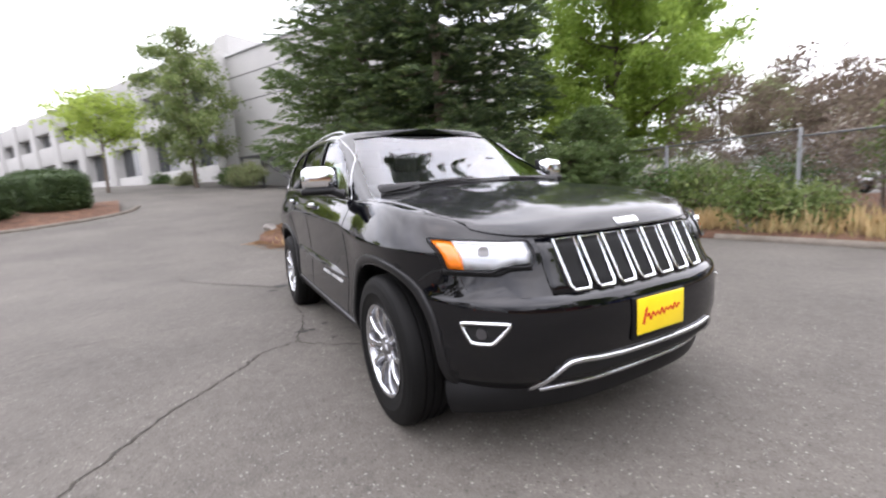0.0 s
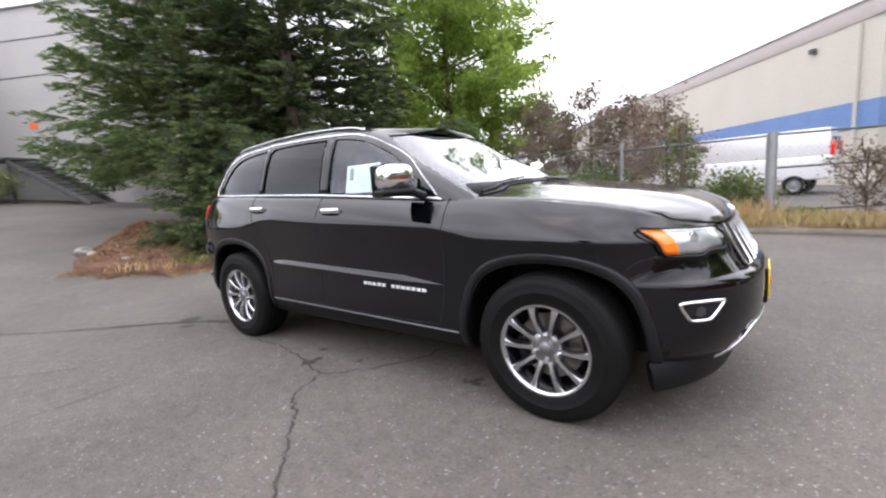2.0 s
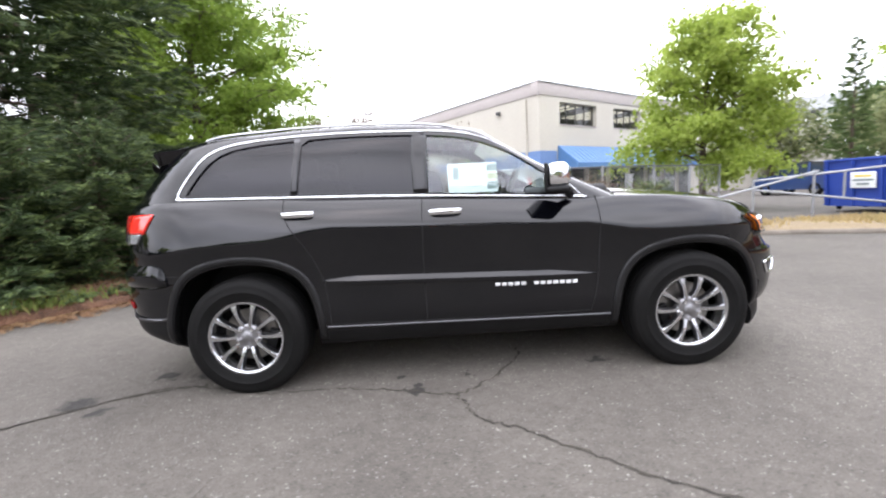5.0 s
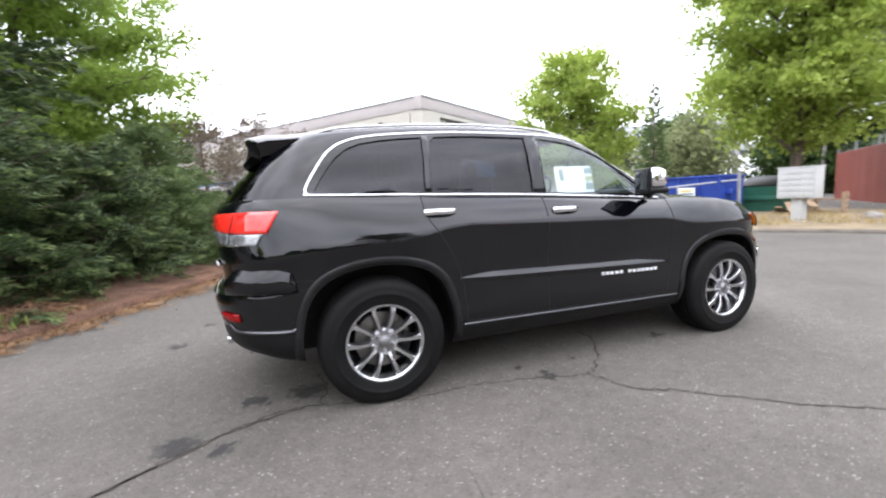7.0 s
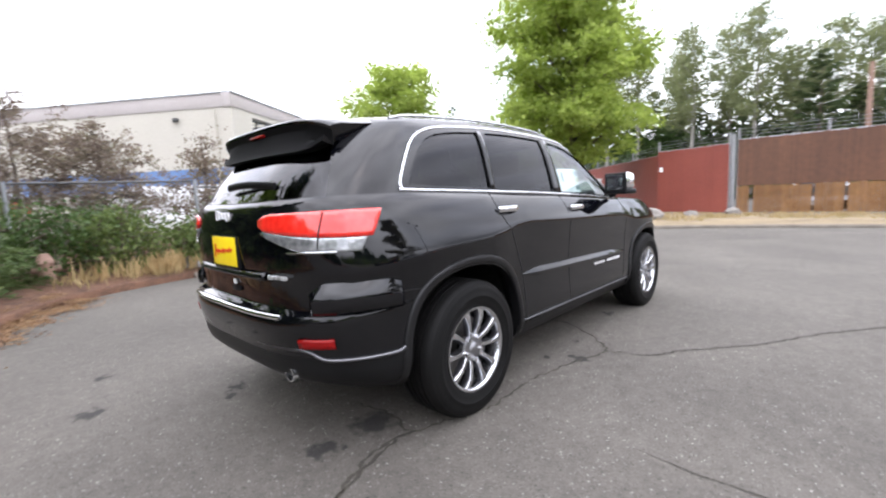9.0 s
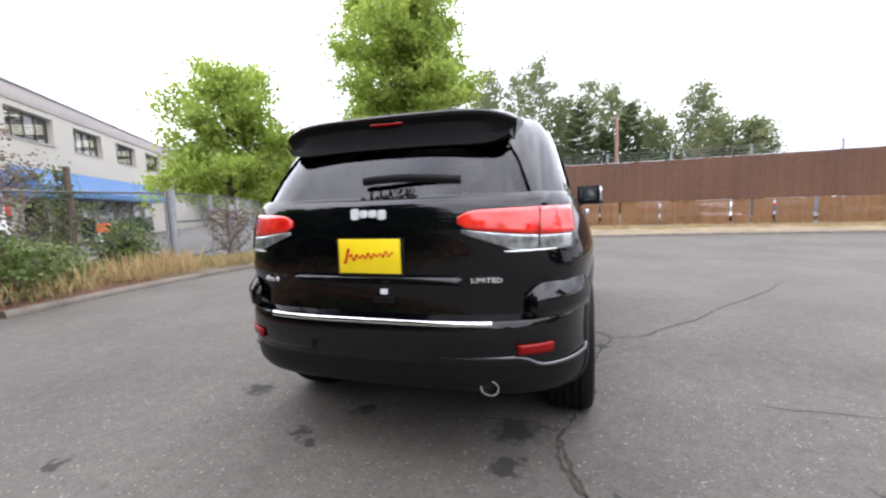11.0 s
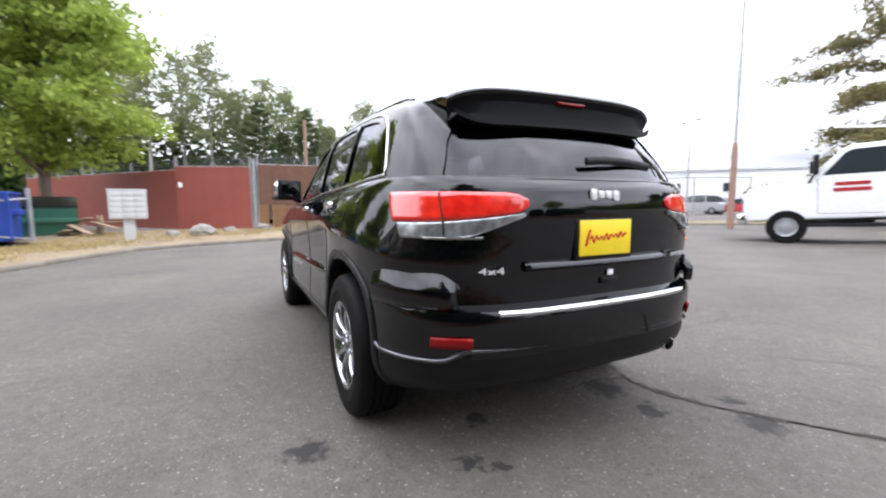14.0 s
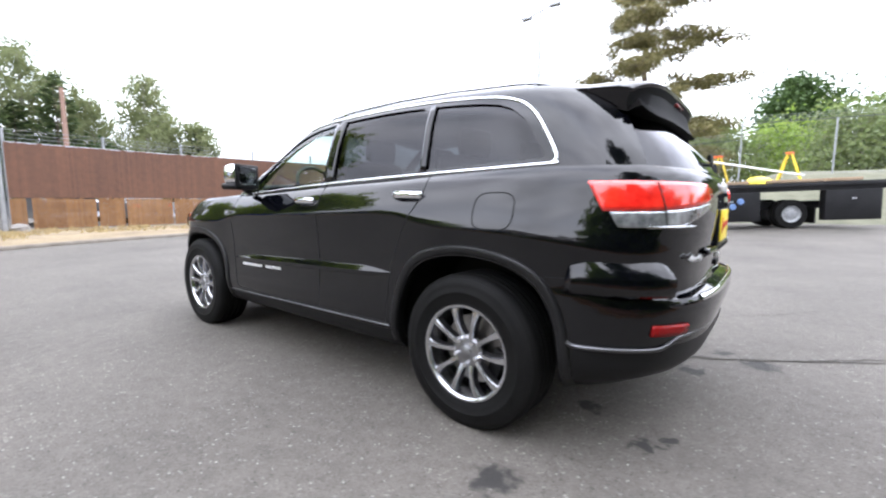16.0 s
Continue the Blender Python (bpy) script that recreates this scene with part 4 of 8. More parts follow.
        gaps = [[(0.865, 1.16), (0.862, 0.95), (0.845, 0.62), (0.80, 0.42)], [(-0.27, 1.225), (-0.28, 0.9), (-0.28, 0.43)],
                [(-1.16, 1.25), (-1.14, 1.12), (-1.02, 0.93), (-0.93, 0.72), (-0.90, 0.43)], [(0.80, 0.42), (0.3, 0.415), (-0.28, 0.42), (-0.90, 0.43)]]
        for g in gaps:
            pts = smooth_loop(g, 6, False)
            one_sweep("door_gap", on_flank(pts, s, 0.0005), 0.006, 0.004, GAP, body, "", (0, s, 0), False, 6)
        one_sweep("fuel_or_wing_gap", on_flank(smooth_loop([(1.98, 0.86), (1.9, 0.845), (1.83, 0.80)], 5, False), s, 0.0005), 0.005, 0.004, GAP, body, "", (0, s, 0), False, 6)
        one_sweep("quarter_gap", on_flank(smooth_loop([(-1.85, 0.80), (-2.0, 0.805), (-2.2, 0.81), (-2.3, 0.815)], 4, False), s, 0.0005), 0.005, 0.004, GAP, body, "", (0, s, 0), False, 6)
        # door moulding, a wedge along the doors
        grid = []
        for x in np.linspace(-0.95, 0.84, 24):
            thin = min(1, (x + 0.95) / 0.22 + 0.08) * min(1, (0.84 - x) / 0.34 + 0.08)
            hgt = 0.062 * thin
            zc = 0.719 - 0.055 * (x + 0.95) / 1.79
            grid.append([(x, s * (side_y(zc + d * hgt, x) + lift * thin), zc + d * hgt) for d, lift in ((0.5, 0.0), (0.42, 0.004), (-0.02, 0.020), (-0.40, 0.018), (-0.5, 0.0))])
        surface_patch("door_moulding", grid, PAINT, body, "gloss black door moulding", 0.004, 18)
        one_sweep("sill_strip", on_flank([(x, 0.400 - 0.015 * x) for x in np.linspace(-0.93, 0.93, 12)], s, 0.003), 0.011, 0.012, ALLOY_DARK, body, "thin bright sill strip", (0, s, 0))
        for xh, zh in ((-0.125, 1.118), (-1.06, 1.150)):
            h = one_sweep("door_handle", [(xh + d, s * (side_y(zh, xh) + 0.012 + 0.022 * (1 - (d / 0.098) ** 4)), zh + 0.002 * (1 - (d / 0.098) ** 2)) for d in np.linspace(-0.098, 0.098, 13)], 0.034, 0.018, CHROME, body, "chrome door handle", (0, s, 0))
            one_sweep("handle_cup", [(xh + d, s * (side_y(zh, xh) + 0.0005), zh - 0.022) for d in np.linspace(-0.06, 0.07, 7)], 0.05, 0.006, GAP, h, "", (0, s, 0))
        # name strip on the front door: plain silver bars
        for k in range(13):
            if k == 5:
                continue
            xk = 0.19 + k * 0.042
            zk = 0.628 - 0.010 * k / 13
            bm = bmesh.new()
            box(bm, (xk * 1.0, s * (side_y(zk, xk) + 0.004), zk), (0.032, 0.006, 0.021), 0.002)
            part("badge_bar", bm, BADGE, body, "silver badge stroke")
        # wheel arch flares
        for ax in (HUB_X, -HUB_X):
            grid = []
            for q in np.linspace(-0.12, math.pi + 0.12, 41):
                c, sn = math.cos(q), math.sin(q)
                row = []
                for r, out in ((0.520, 0.0), (0.516, 0.008), (0.508, 0.012), (0.492, 0.013), (0.478, 0.008), (0.469, -0.01), (0.467, -0.09)):
                    rr = arch_r(r, q)
                    x, z = ax + rr * c, arch_z(ax) + rr * sn
                    zz = max(z, 0.30)
                    row.append((x, s * (max(side_y(zz, x), side_y(zz, ax + 0.46 * (1 if c > 0 else -1)) - 0.03) + out), zz))
                grid.append(row)
            surface_patch("arch_flare", grid, FLARE, body, "satin black wheel-arch flare", 0.006)
        # mirror
        mir = new("door_mirror")
        mir.parent = body
        mir.matrix_basis = pose(0.585, s * 1.0, 1.288, 0, 0, 20 * s)
        bm = bmesh.new()
        box(bm, (0.0, 0, 0.014), (0.145, 0.225, 0.158), 0.055, None, 4)
        part("mirror_cap", bm, CHROME, mir, "chrome mirror cap")
        bm = bmesh.new()
        box(bm, (0.0, 0, -0.070), (0.148, 0.23, 0.046), 0.02, None, 3)
        part("mirror_base", bm, TRIM, mir, "black lower mirror shell")
        bm = bmesh.new()
        box(bm, (-0.068, 0, 0.002), (0.020, 0.230, 0.178), 0.009, None, 3)
        part("mirror_frame", bm, TRIM, mir, "black mirror rim")
        bm = bmesh.new()
        box(bm, (-0.079, 0, 0.006), (0.004, 0.17, 0.13), 0.0015)
        part("mirror_glass", bm, MIRROR, mir, "dark mirror glass")
        bm = bmesh.new()
        sweep(bm, [(0.04, -s * 0.08, -0.07), (0.05, -s * 0.12, -0.085), (0.06, -s * 0.165, -0.105)], 0.06, 0.05, (0, 0, 1))
        part("mirror_arm", bm, TRIM, mir, "black mirror arm")
        # roof rails
        pts = [(x, s * (tab(roof_h, (0, 1), (0.62, 0.62))), z) for x in np.linspace(-1.72, 0.0, 24) for roof_h in (0.5,) for z in (roof_z(x) + 0.008 + 0.014 * min(1, (x + 1.72) / 0.12, (0.0 - x) / 0.12) ** 0.6 if -1.72 < x < 0 else roof_z(x) + 0.006,)]
        one_sweep("roof_rail", pts, 0.016, 0.016, ALLOY, body, "bright roof rail", (0, 0, 1))
        # rear lamps wrapping the corner
        for lamp, z0, z1, mat, lab in (("tail_lamp", 1.085, 1.205, RED_LENS, "red tail lamp lens"), ("reverse_lamp", 1.020, 1.082, CLEAR_LENS, "clear lower lamp lens")):
            grid = []
            for u in np.linspace(0, 1, 20):
                if u < 0.5:
                    yy = 0.41 + (0.80 - 0.41) * (u / 0.5)
                    low = z0 + (0.036 * (1 - u / 0.5) ** 1.4 if lamp == "tail_lamp" else 0)
                    z1u = z1 - (0.026 * max(0.0, 1 - u / 0.10) ** 2 + 0.010 * (1 - u / 0.5) if lamp == "tail_lamp" else -0.034 * (1 - u / 0.5) ** 1.4)
                    low = low + (0.020 * max(0.0, 1 - u / 0.08) ** 2 if lamp == "tail_lamp" else 0.0)
                    if lamp == "reverse_lamp":
                        yy = 0.425 + (0.80 - 0.425) * (u / 0.5)
                        low = z0 + 0.082 * max(0.0, 1 - u / 0.34) ** 1.2
                    pts = [(end_x(z, yy, False) - 0.012, s * yy, z) for z in np.linspace(low, z1u, 7)]
                else:
                    v = (u - 0.5) / 0.5
                    x_end = -2.0 if lamp == "tail_lamp" else -2.02
                    x0 = end_x(1.12, 0.80, False)
                    pts = []
                    for z in np.linspace(z0, z1, 7):
                        xx = x0 + (x_end - 0.06 * (1.205 - z) / 0.1 - x0) * v
                        pts.append((xx - 0.012 * (1 - v), s * (side_y(z, xx) + 0.010), z))
                grid.append(pts)
            surface_patch(lamp, grid, mat, body, lab, 0.02)
        grid = [[(end_x(z, yy, False) - 0.016, s * yy, z) for z in (0.579, 0.595, 0.610, 0.624)] for yy in np.linspace(0.650, 0.790, 6)]
        surface_patch("reflector", grid, RED_DARK, body, "red bumper reflector", 0.012)
        # bumper shoulder: a ledge wrapping the corner and tapering along the flank
        grid = []
        for u in np.linspace(0, 1, 26):
            if u < 0.7:
                th = 0.58 + (1.30 - 0.58) * u / 0.7
                px, py = -1.5 + (-2.438 + 1.5) * math.cos(th) ** (2 / 3.6), 0.955 * math.sin(th) ** (2 / 3.6)
            else:
                th = 1.30
                px0 = -1.5 + (-2.438 + 1.5) * math.cos(th) ** (2 / 3.6)
                px = px0 + (-1.93 - px0) * (u - 0.7) / 0.3
                py = side_y(0.72, px)
            tall = 0.878 - 0.05 * max(0, 1 - u / 0.14) ** 1.5 - 0.128 * max(0, (u - 0.60) / 0.40) ** 1.2
            nx, ny = (-(1 - u) ** 0.7, u ** 0.7) if u < 0.7 else (-0.15, 1.0)
            k = math.hypot(nx, ny)
            nx, ny = nx / k, ny / k
            low = 0.74
            w = min(1.0, max(0.0, (u - 0.35) / 0.3))
            e = min(1.0, u / 0.07)
            row = []
            for o, o2, f in ((0.002, 0.008, 0.0), (0.006, 0.013, 0.25), (0.008, 0.014, 0.50), (0.004, 0.011, 0.60), (-0.020, 0.003, 0.84), (-0.038, -0.004, 1.0), (-0.07, -0.02, 1.0)):
                k = (o + (o2 - o) * w) * e - 0.04 * (1 - e)
                k -= (k + 0.012) * max(0.0, (u - 0.80) / 0.20) ** 1.5
                row.append((px + nx * k, s * (py + ny * k), low + (tall - low) * f))
            grid.append(row)
        surface_patch("bumper_shoulder", grid, PAINT, body, "gloss black bumper corner", 0.004, 20)
        one_sweep("lamp_divider", [(end_x(z, 0.735, False) - 0.0135, s * 0.735, z) for z in (1.03, 1.10, 1.2)], 0.008, 0.006, GAP, body, "", (1, 0, 0), False, 6)
        one_sweep("lamp_bright_edge", [(end_x(1.02, yy, False) - 0.014, s * yy, 1.020) for yy in np.linspace(0.60, 0.80, 10)], 0.008, 0.008, CHROME, body, "", (1, 0, 0), False, 6)
        # headlamp
        grid, amber, under = [], [], []
        for u in np.linspace(0, 1, 23):
            yy = 0.545 + (0.830 - 0.545) * u
            top = 0.958 + 0.024 * u
            low = 0.876 - 0.020 / (1 + math.exp(-(u - 0.36) * 30)) + 0.016 * max(0.0, u - 0.42)
            row = []
            for f in np.linspace(0, 1, 6):
                z, yf = low + (top - low) * f, yy + u ** 3 * (0.024 * f - 0.022)
                row.append(lamp_point(z, yf, s, 0.021))
            (grid if u < 0.85 else amber).append(row)
            if 0.79 < u < 0.85:
                amber.append(row)
            under.append([(end_x(z, yy, True) + 0.004, s * yy, z) for z in (low - 0.030, low - 0.018, low - 0.004)])
        surface_patch("headlamp", [[(x + 0.006, y, z) for x, y, z in r] for r in grid], LAMP_GLASS, body, "clear headlamp cover", 0.0)
        surface_patch("headlamp_bowl", [[(x - 0.008, y, z) for x, y, z in r] for r in grid], LAMP_BOWL, body, "bright headlamp reflector", 0.02)
        surface_patch("indicator", amber, AMBER, body, "amber side lamp", 0.02)
        surface_patch("lamp_bezel", under, TRIM, body, "black bezel under the headlamp", 0.01)
        bm = bmesh.new()
        yy = 0.70
        out = Vector((1, s * (end_x(0.93, yy - 0.03, True) - end_x(0.93, yy + 0.03, True)) / 0.06, 0)).normalized()
        mid = Vector((end_x(0.93, yy, True), s * yy, 0.93))
        cyl(bm, mid - out * 0.03, mid + out * 0.021, 0.028, 0.024, 24)
        part("projector", bm, CHROME, body, "round projector lens")
        loop2 = [lamp_point(z, yy, s, 0.025) for yy, z in smooth_loop([(0.535, 0.961), (0.60, 0.966), (0.78, 0.981), (0.838, 0.987), (0.828, 0.93), (0.808, 0.863), (0.755, 0.856), (0.69, 0.850), (0.645, 0.868), (0.545, 0.871)], 3)]
        one_sweep("lamp_surround", loop2, 0.009, 0.012, TRIM, body, "thin black lamp edge", (1, 0, 0), True, 6)
        # fog lamp
        fog = smooth_loop([(0.684, 0.650), (0.74, 0.652), (0.796, 0.648), (0.806, 0.636), (0.790, 0.580), (0.778, 0.568), (0.740, 0.568), (0.722, 0.578), (0.680, 0.640)], 4)
        one_sweep("fog_lamp_surround", [lamp_point(z, yy, s, 0.005) for yy, z in fog], 0.015, 0.018, CHROME, body, "chrome fog lamp ring", (1, 0, 0), True)
        grid = [[lamp_point(z, yi + (yo - yi) * q, s, 0.003) for q in np.linspace(0, 1, 8)] for z, yi, yo in ((0.572, 0.730, 0.782), (0.60, 0.710, 0.793), (0.63, 0.690, 0.801), (0.647, 0.684, 0.799))]
        surface_patch("fog_lamp_recess", grid, GAP, body, "dark fog lamp recess", 0.004)
        bm = bmesh.new()
        cyl(bm, lamp_point(0.608, 0.758, s, -0.02), lamp_point(0.608, 0.758, s, 0.008), 0.026, 0.023, 24)
        part("fog_lamp", bm, ALLOY_DARK, body, "round fog lamp")
        for ax in (HUB_X, -HUB_X):
            build_wheel(car, ax, s)
    # grille: seven upright slots
    grid = [[(end_x(z, yy, True) + 0.001, yy, z) for z in np.linspace(0.745, 0.965, 6)] for yy in np.linspace(-0.50, 0.50, 30)]
    surface_patch("grille_panel", grid, PAINT, body, "gloss black grille panel", 0.01)
    for k in range(7):
        yc = (k - 3) * 0.1265
        lean = -0.006 * (k - 3) / 3
        w = 0.102
        loop = smooth_loop([(yc - w / 2, 0.955), (yc + w / 2, 0.955), (yc + w / 2 + lean - 0.004, 0.775), (yc + w / 2 - 0.016 + lean, 0.757), (yc - w / 2 + 0.016 + lean, 0.757), (yc - w / 2 + 0.004 + lean, 0.775)], 1)
        one_sweep("grille_ring", [(end_x(z, yy, True) + 0.008, yy, z) for yy, z in loop], 0.015, 0.018, CHROME, body, "chrome grille slot ring", (1, 0, 0), True)
        surface_patch("grille_slot", [[(end_x(z, yc + f * (w / 2 - 0.003), True) + 0.004, yc + f * (w / 2 - 0.003) * (1 - 0.08 * (0.955 - z) / 0.2), z) for z in np.linspace(0.760, 0.953, 7)] for f in np.linspace(-1, 1, 5)], GAP, body, "black grille mesh", 0.003)
    for k in range(4):
        bm = bmesh.new()
        box(bm, (2.184, -0.055 + k * 0.037, 1.000), (0.010, 0.030, 0.036), 0.003, Matrix.Rotation(-0.85, 3, "Y"))
        part("nose_badge_bar", bm, BADGE, body, "silver nose badge stroke")
    # number board, front and rear: yellow dealer board with plain red strokes
    for front in (True, False):
        zc, xx = (0.612, end_x(0.61, 0.1, True) + 0.012) if front else (1.004, end_x(1.0, 0.1, False) - 0.012)
        d = 1 if front else -1
        bm = bmesh.new()
        box(bm, (xx, 0, zc), (0.008, 0.305, 0.155), 0.004)
        pl = part("dealer_board", bm, YELLOW_PLATE, body, "yellow dealer board with red strokes")
        bm = bmesh.new()
        box(bm, (xx - d * 0.014, 0, zc - 0.01), (0.02, 0.335, 0.185), 0.006)
        part("board_holder", bm, TRIM, body, "black board holder")
        wave = [(xx + d * 0.0055, d * (-0.095 + 0.215 * q), zc - 0.006 + 0.018 * q + (0.012 - 0.004 * q + 0.005 * math.sin(q * 17)) * math.sin(q * 47)) for q in np.linspace(0, 1, 90)]
        one_sweep("board_stroke", wave, 0.007, 0.003, RED_INK, pl, "", (1, 0, 0), False, 4)
        one_sweep("board_stroke", [(xx + d * 0.0055, d * -0.120, zc - 0.034), (xx + d * 0.0055, d * -0.098, zc + 0.036)], 0.013, 0.003, RED_INK, pl, "", (1, 0, 0), False, 4)
    chin = [(1.28 + (2.205 - 1.28) * math.cos(th) ** (2 / NOSE), math.copysign(0.942 * abs(math.sin(th)) ** (2 / NOSE), th), 0.312 - 0.028 * (abs(th) / 0.95) ** 4) for th in np.linspace(-0.95, 0.95, 44)]
    one_sweep("chin_spoiler", chin, 0.06, 0.15, TRIM, body, "matt black chin under the bumper", (0, 0, 1))
    # lower front grille with bright outline
    lows = smooth_loop([(-0.57, 0.325), (-0.49, 0.452), (-0.43, 0.478), (-0.3, 0.472), (0, 0.468), (0.3, 0.472), (0.43, 0.478), (0.49, 0.452), (0.57, 0.325), (0.45, 0.338), (0, 0.342), (-0.45, 0.338)], 4)
    one_sweep("lower_grille_surround", [(end_x(z, yy, True) + 0.005, yy, z) for yy, z in lows], 0.022, 0.020, ALLOY, body, "bright lower grille outline", (1, 0, 0), True)
    grid = [[(end_x(z, yy, True) + 0.005, yy, z) for z in (0.36, 0.41, 0.465)] for yy in np.linspace(-0.52, 0.52, 24)]
    surface_patch("lower_grille", grid, GAP, body, "black lower grille", 0.004)
    # rear: step strip, hatch details, spoiler
    one_sweep("step_strip", [(end_x(0.72, yy, False) + 0.006, yy, 0.717) for yy in np.linspace(-0.545, 0.545, 25)], 0.034, 0.030, CHROME, body, "chrome bumper step strip", (0, 0, 1))
    # metal line along the crease stands in for its bright edge
    one_sweep("lip_highlight", lip_line(), 0.016, 0.018, ALLOY_DARK, body, "thin grey metal line standing for the highlight on the bumper crease", (0, 0, 1))
    grid = [[(end_x(0.9, yy, False) - dx, yy, z) for dx, z in ((0.002, 0.922), (0.022, 0.905), (0.026, 0.892), (0.006, 0.876))] for yy in np.linspace(-0.42, 0.42, 25)]
    surface_patch("hatch_bar", grid, PAINT, body, "gloss bar under the board", 0.01)
    one_sweep("hatch_gap", [(end_x(1.255, yy, False) - 0.001, yy, 1.252) for yy in np.linspace(-0.66, 0.66, 21)], 0.006, 0.004, GAP, body, "", (0, 0, 1), False, 6)
    bm = bmesh.new()
    box(bm, (end_x(0.83, 0.1, False) - 0.004, -0.055, 0.806), (0.012, 0.10, 0.03), 0.006)
    part("hatch_latch", bm, TRIM, body, "black hatch latch")
    bm = bmesh.new()
    box(bm, (end_x(0.86, 0.1, False) - 0.006, -0.055, 0.842), (0.008, 0.035, 0.026), 0.003)
    part("hatch_sticker", bm, PAPER, body, "small white square")
    for k in range(4):
        bm = bmesh.new()
        hh = (0.050, 0.034, 0.034, 0.044)[k]
        box(bm, (end_x(1.195, 0, False) - 0.006, 0.066 - k * 0.044, 1.193 - (0.005 if k == 3 else 0)), (0.010, 0.036, hh), 0.010)
        part("hatch_badge_bar", bm, BADGE, body, "silver hatch badge stroke")
    for text, y, z, size in (("4x4", 0.565, 0.874, 0.038), ("LIMITED", -0.525, 0.892, 0.027)):
        cu = bpy.data.curves.new("lettering", "FONT")
        cu.body, cu.size, cu.extrude, cu.align_x = text, size, 0.003, "CENTER"
        tmp = new("lettering", cu)
        bpy.context.view_layer.update()
        me = bpy.data.meshes.new_from_object(tmp.evaluated_get(bpy.context.evaluated_depsgraph_get()))
        bpy.data.objects.remove(tmp)
        me.materials.clear()
        me.materials.append(BADGE)
        ob = new("lettering", me)
        ob.parent = body
        ob.matrix_basis = Matrix.Translation((end_x(z, abs(y) - 0.03, False) - 0.016, y, z)) @ Matrix.Rotation(radians(-90) - math.atan2(end_x(z, abs(y) + 0.06, False) - end_x(z, abs(y) - 0.06, False), 0.12) * (1 if y > 0 else -1), 4, "Z") @ Matrix.Rotation(radians(90), 4, "X") @ Matrix.Diagonal((1.9 if text == "4x4" else 1.35, 1, 1, 1))
        tagged(ob, "silver lettering reading " + text)
    # spoiler: a solid wing that carries on the roof and drops to the rear window
    bm = bmesh.new()
    rings = []
    for v in np.linspace(-1, 1, 41):
        a = abs(v)
        y = v * 0.625
        xl = -2.175 + 0.085 * a ** 5
        lip = 1.660 - 0.012 * a * a - 0.040 * a ** 8
        rz = roof_z(-1.80) + 0.046 * (1 - 0.75 * a * a) - 0.030 * a ** 10
        down = 1.500 - 0.014 * a * a + 0.050 * a ** 10
        ring = [(-1.78, y, rz), (-1.92, y, rz - 0.014), (-2.04, y, (rz + lip) / 2 + 0.006 - 0.010 * a ** 8), (xl + 0.04, y, lip + 0.010), (xl + 0.008, y, lip + 0.003), (xl, y, lip - 0.006), (xl + 0.006, y * 0.995, lip - 0.020),
                (xl + 0.020, y * 0.985, lip - 0.050), (xl + 0.020 - 0.012 * (1 - a ** 6), y * 0.975, lip - 0.095), (-2.175 + 0.06 * a ** 6, y * 0.965, down + 0.028), (-2.195 + 0.07 * a ** 6, y * 0.95, down), (-2.12 + 0.05 * a ** 6, y * 0.94, down - 0.004), (-1.95, y * 0.94, 1.56), (-1.80, y, rz - 0.06)]
        rings.append([bm.verts.new(p) for p in ring])
    m = len(rings[0])
    for a, b in zip(rings, rings[1:]):
        for k in range(m):
            f = bm.faces.new((a[k], a[(k + 1) % m], b[(k + 1) % m], b[k]))
            # underside faces: shade below the wing painted in as matt black
            f.material_index = 0 if k < 6 or k == m - 1 else 1
    bm.faces.new(rings[0])
    bm.faces.new(list(reversed(rings[-1])))
    part("roof_spoiler", bm, [PAINT, MATT], body, "black roof spoiler with shade painted into its matt underside", sharp=35)
    bm = bmesh.new()
    box(bm, (-2.156, 0, 1.618), (0.03, 0.17, 0.014), 0.006, Matrix.Rotation(0.15, 3, "Y"))
    part("third_brake_lamp", bm, RED_DARK, body, "red high brake lamp")
    wp = [(-2.325, 0.05, 1.338), (-2.322, -0.05, 1.345), (-2.308, -0.2, 1.345), (-2.282, -0.40, 1.330)]
    one_sweep("rear_wiper", smooth_loop(wp, 5, False), 0.038, 0.02, TRIM, body, "black rear wiper with a cover", (1, 0, 0))
    ex = bmesh.new()
    rows = []
    for x, r in ((-2.10, 0.032), (-2.330, 0.033), (-2.358, 0.036), (-2.358, 0.030), (-2.25, 0.029)):
        rows.append([ex.verts.new((x, -0.525 + r * 1.15 * math.cos(q), 0.425 + r * math.sin(q))) for q in np.linspace(0, 2 * math.pi, 25)[:-1]])
    for a, b in zip(rows, rows[1:]):
        for i in range(24):
            ex.faces.new((a[i], a[(i + 1) % 24], b[(i + 1) % 24], b[i]))
    tip = part("exhaust_tip", ex, CHROME, body, "round chrome exhaust tip")
    # black disc plugs the pipe and paints in its shaded inside
    one_cyl("bore_shade_disc", (-2.315, -0.525, 0.425), (-2.30, -0.525, 0.425), 0.031, MATT, tip, "black disc standing for the shade inside the bore", None, 24)
    # fuel flap outline on the left flank
    flap = [(-1.60 + 0.105 * (abs(math.cos(q)) ** 0.6) * (1 if math.cos(q) > 0 else -1), 1.075 + 0.085 * (abs(math.sin(q)) ** 0.6) * (1 if math.sin(q) > 0 else -1)) for q in np.linspace(0, 2 * math.pi, 33)[:-1]]
    one_sweep("fuel_flap_gap", on_flank(flap, 1, 0.0006), 0.005, 0.004, GAP, body, "fuel flap outline", (0, 1, 0), True, 6)
    # cabin
    bm = bmesh.new()
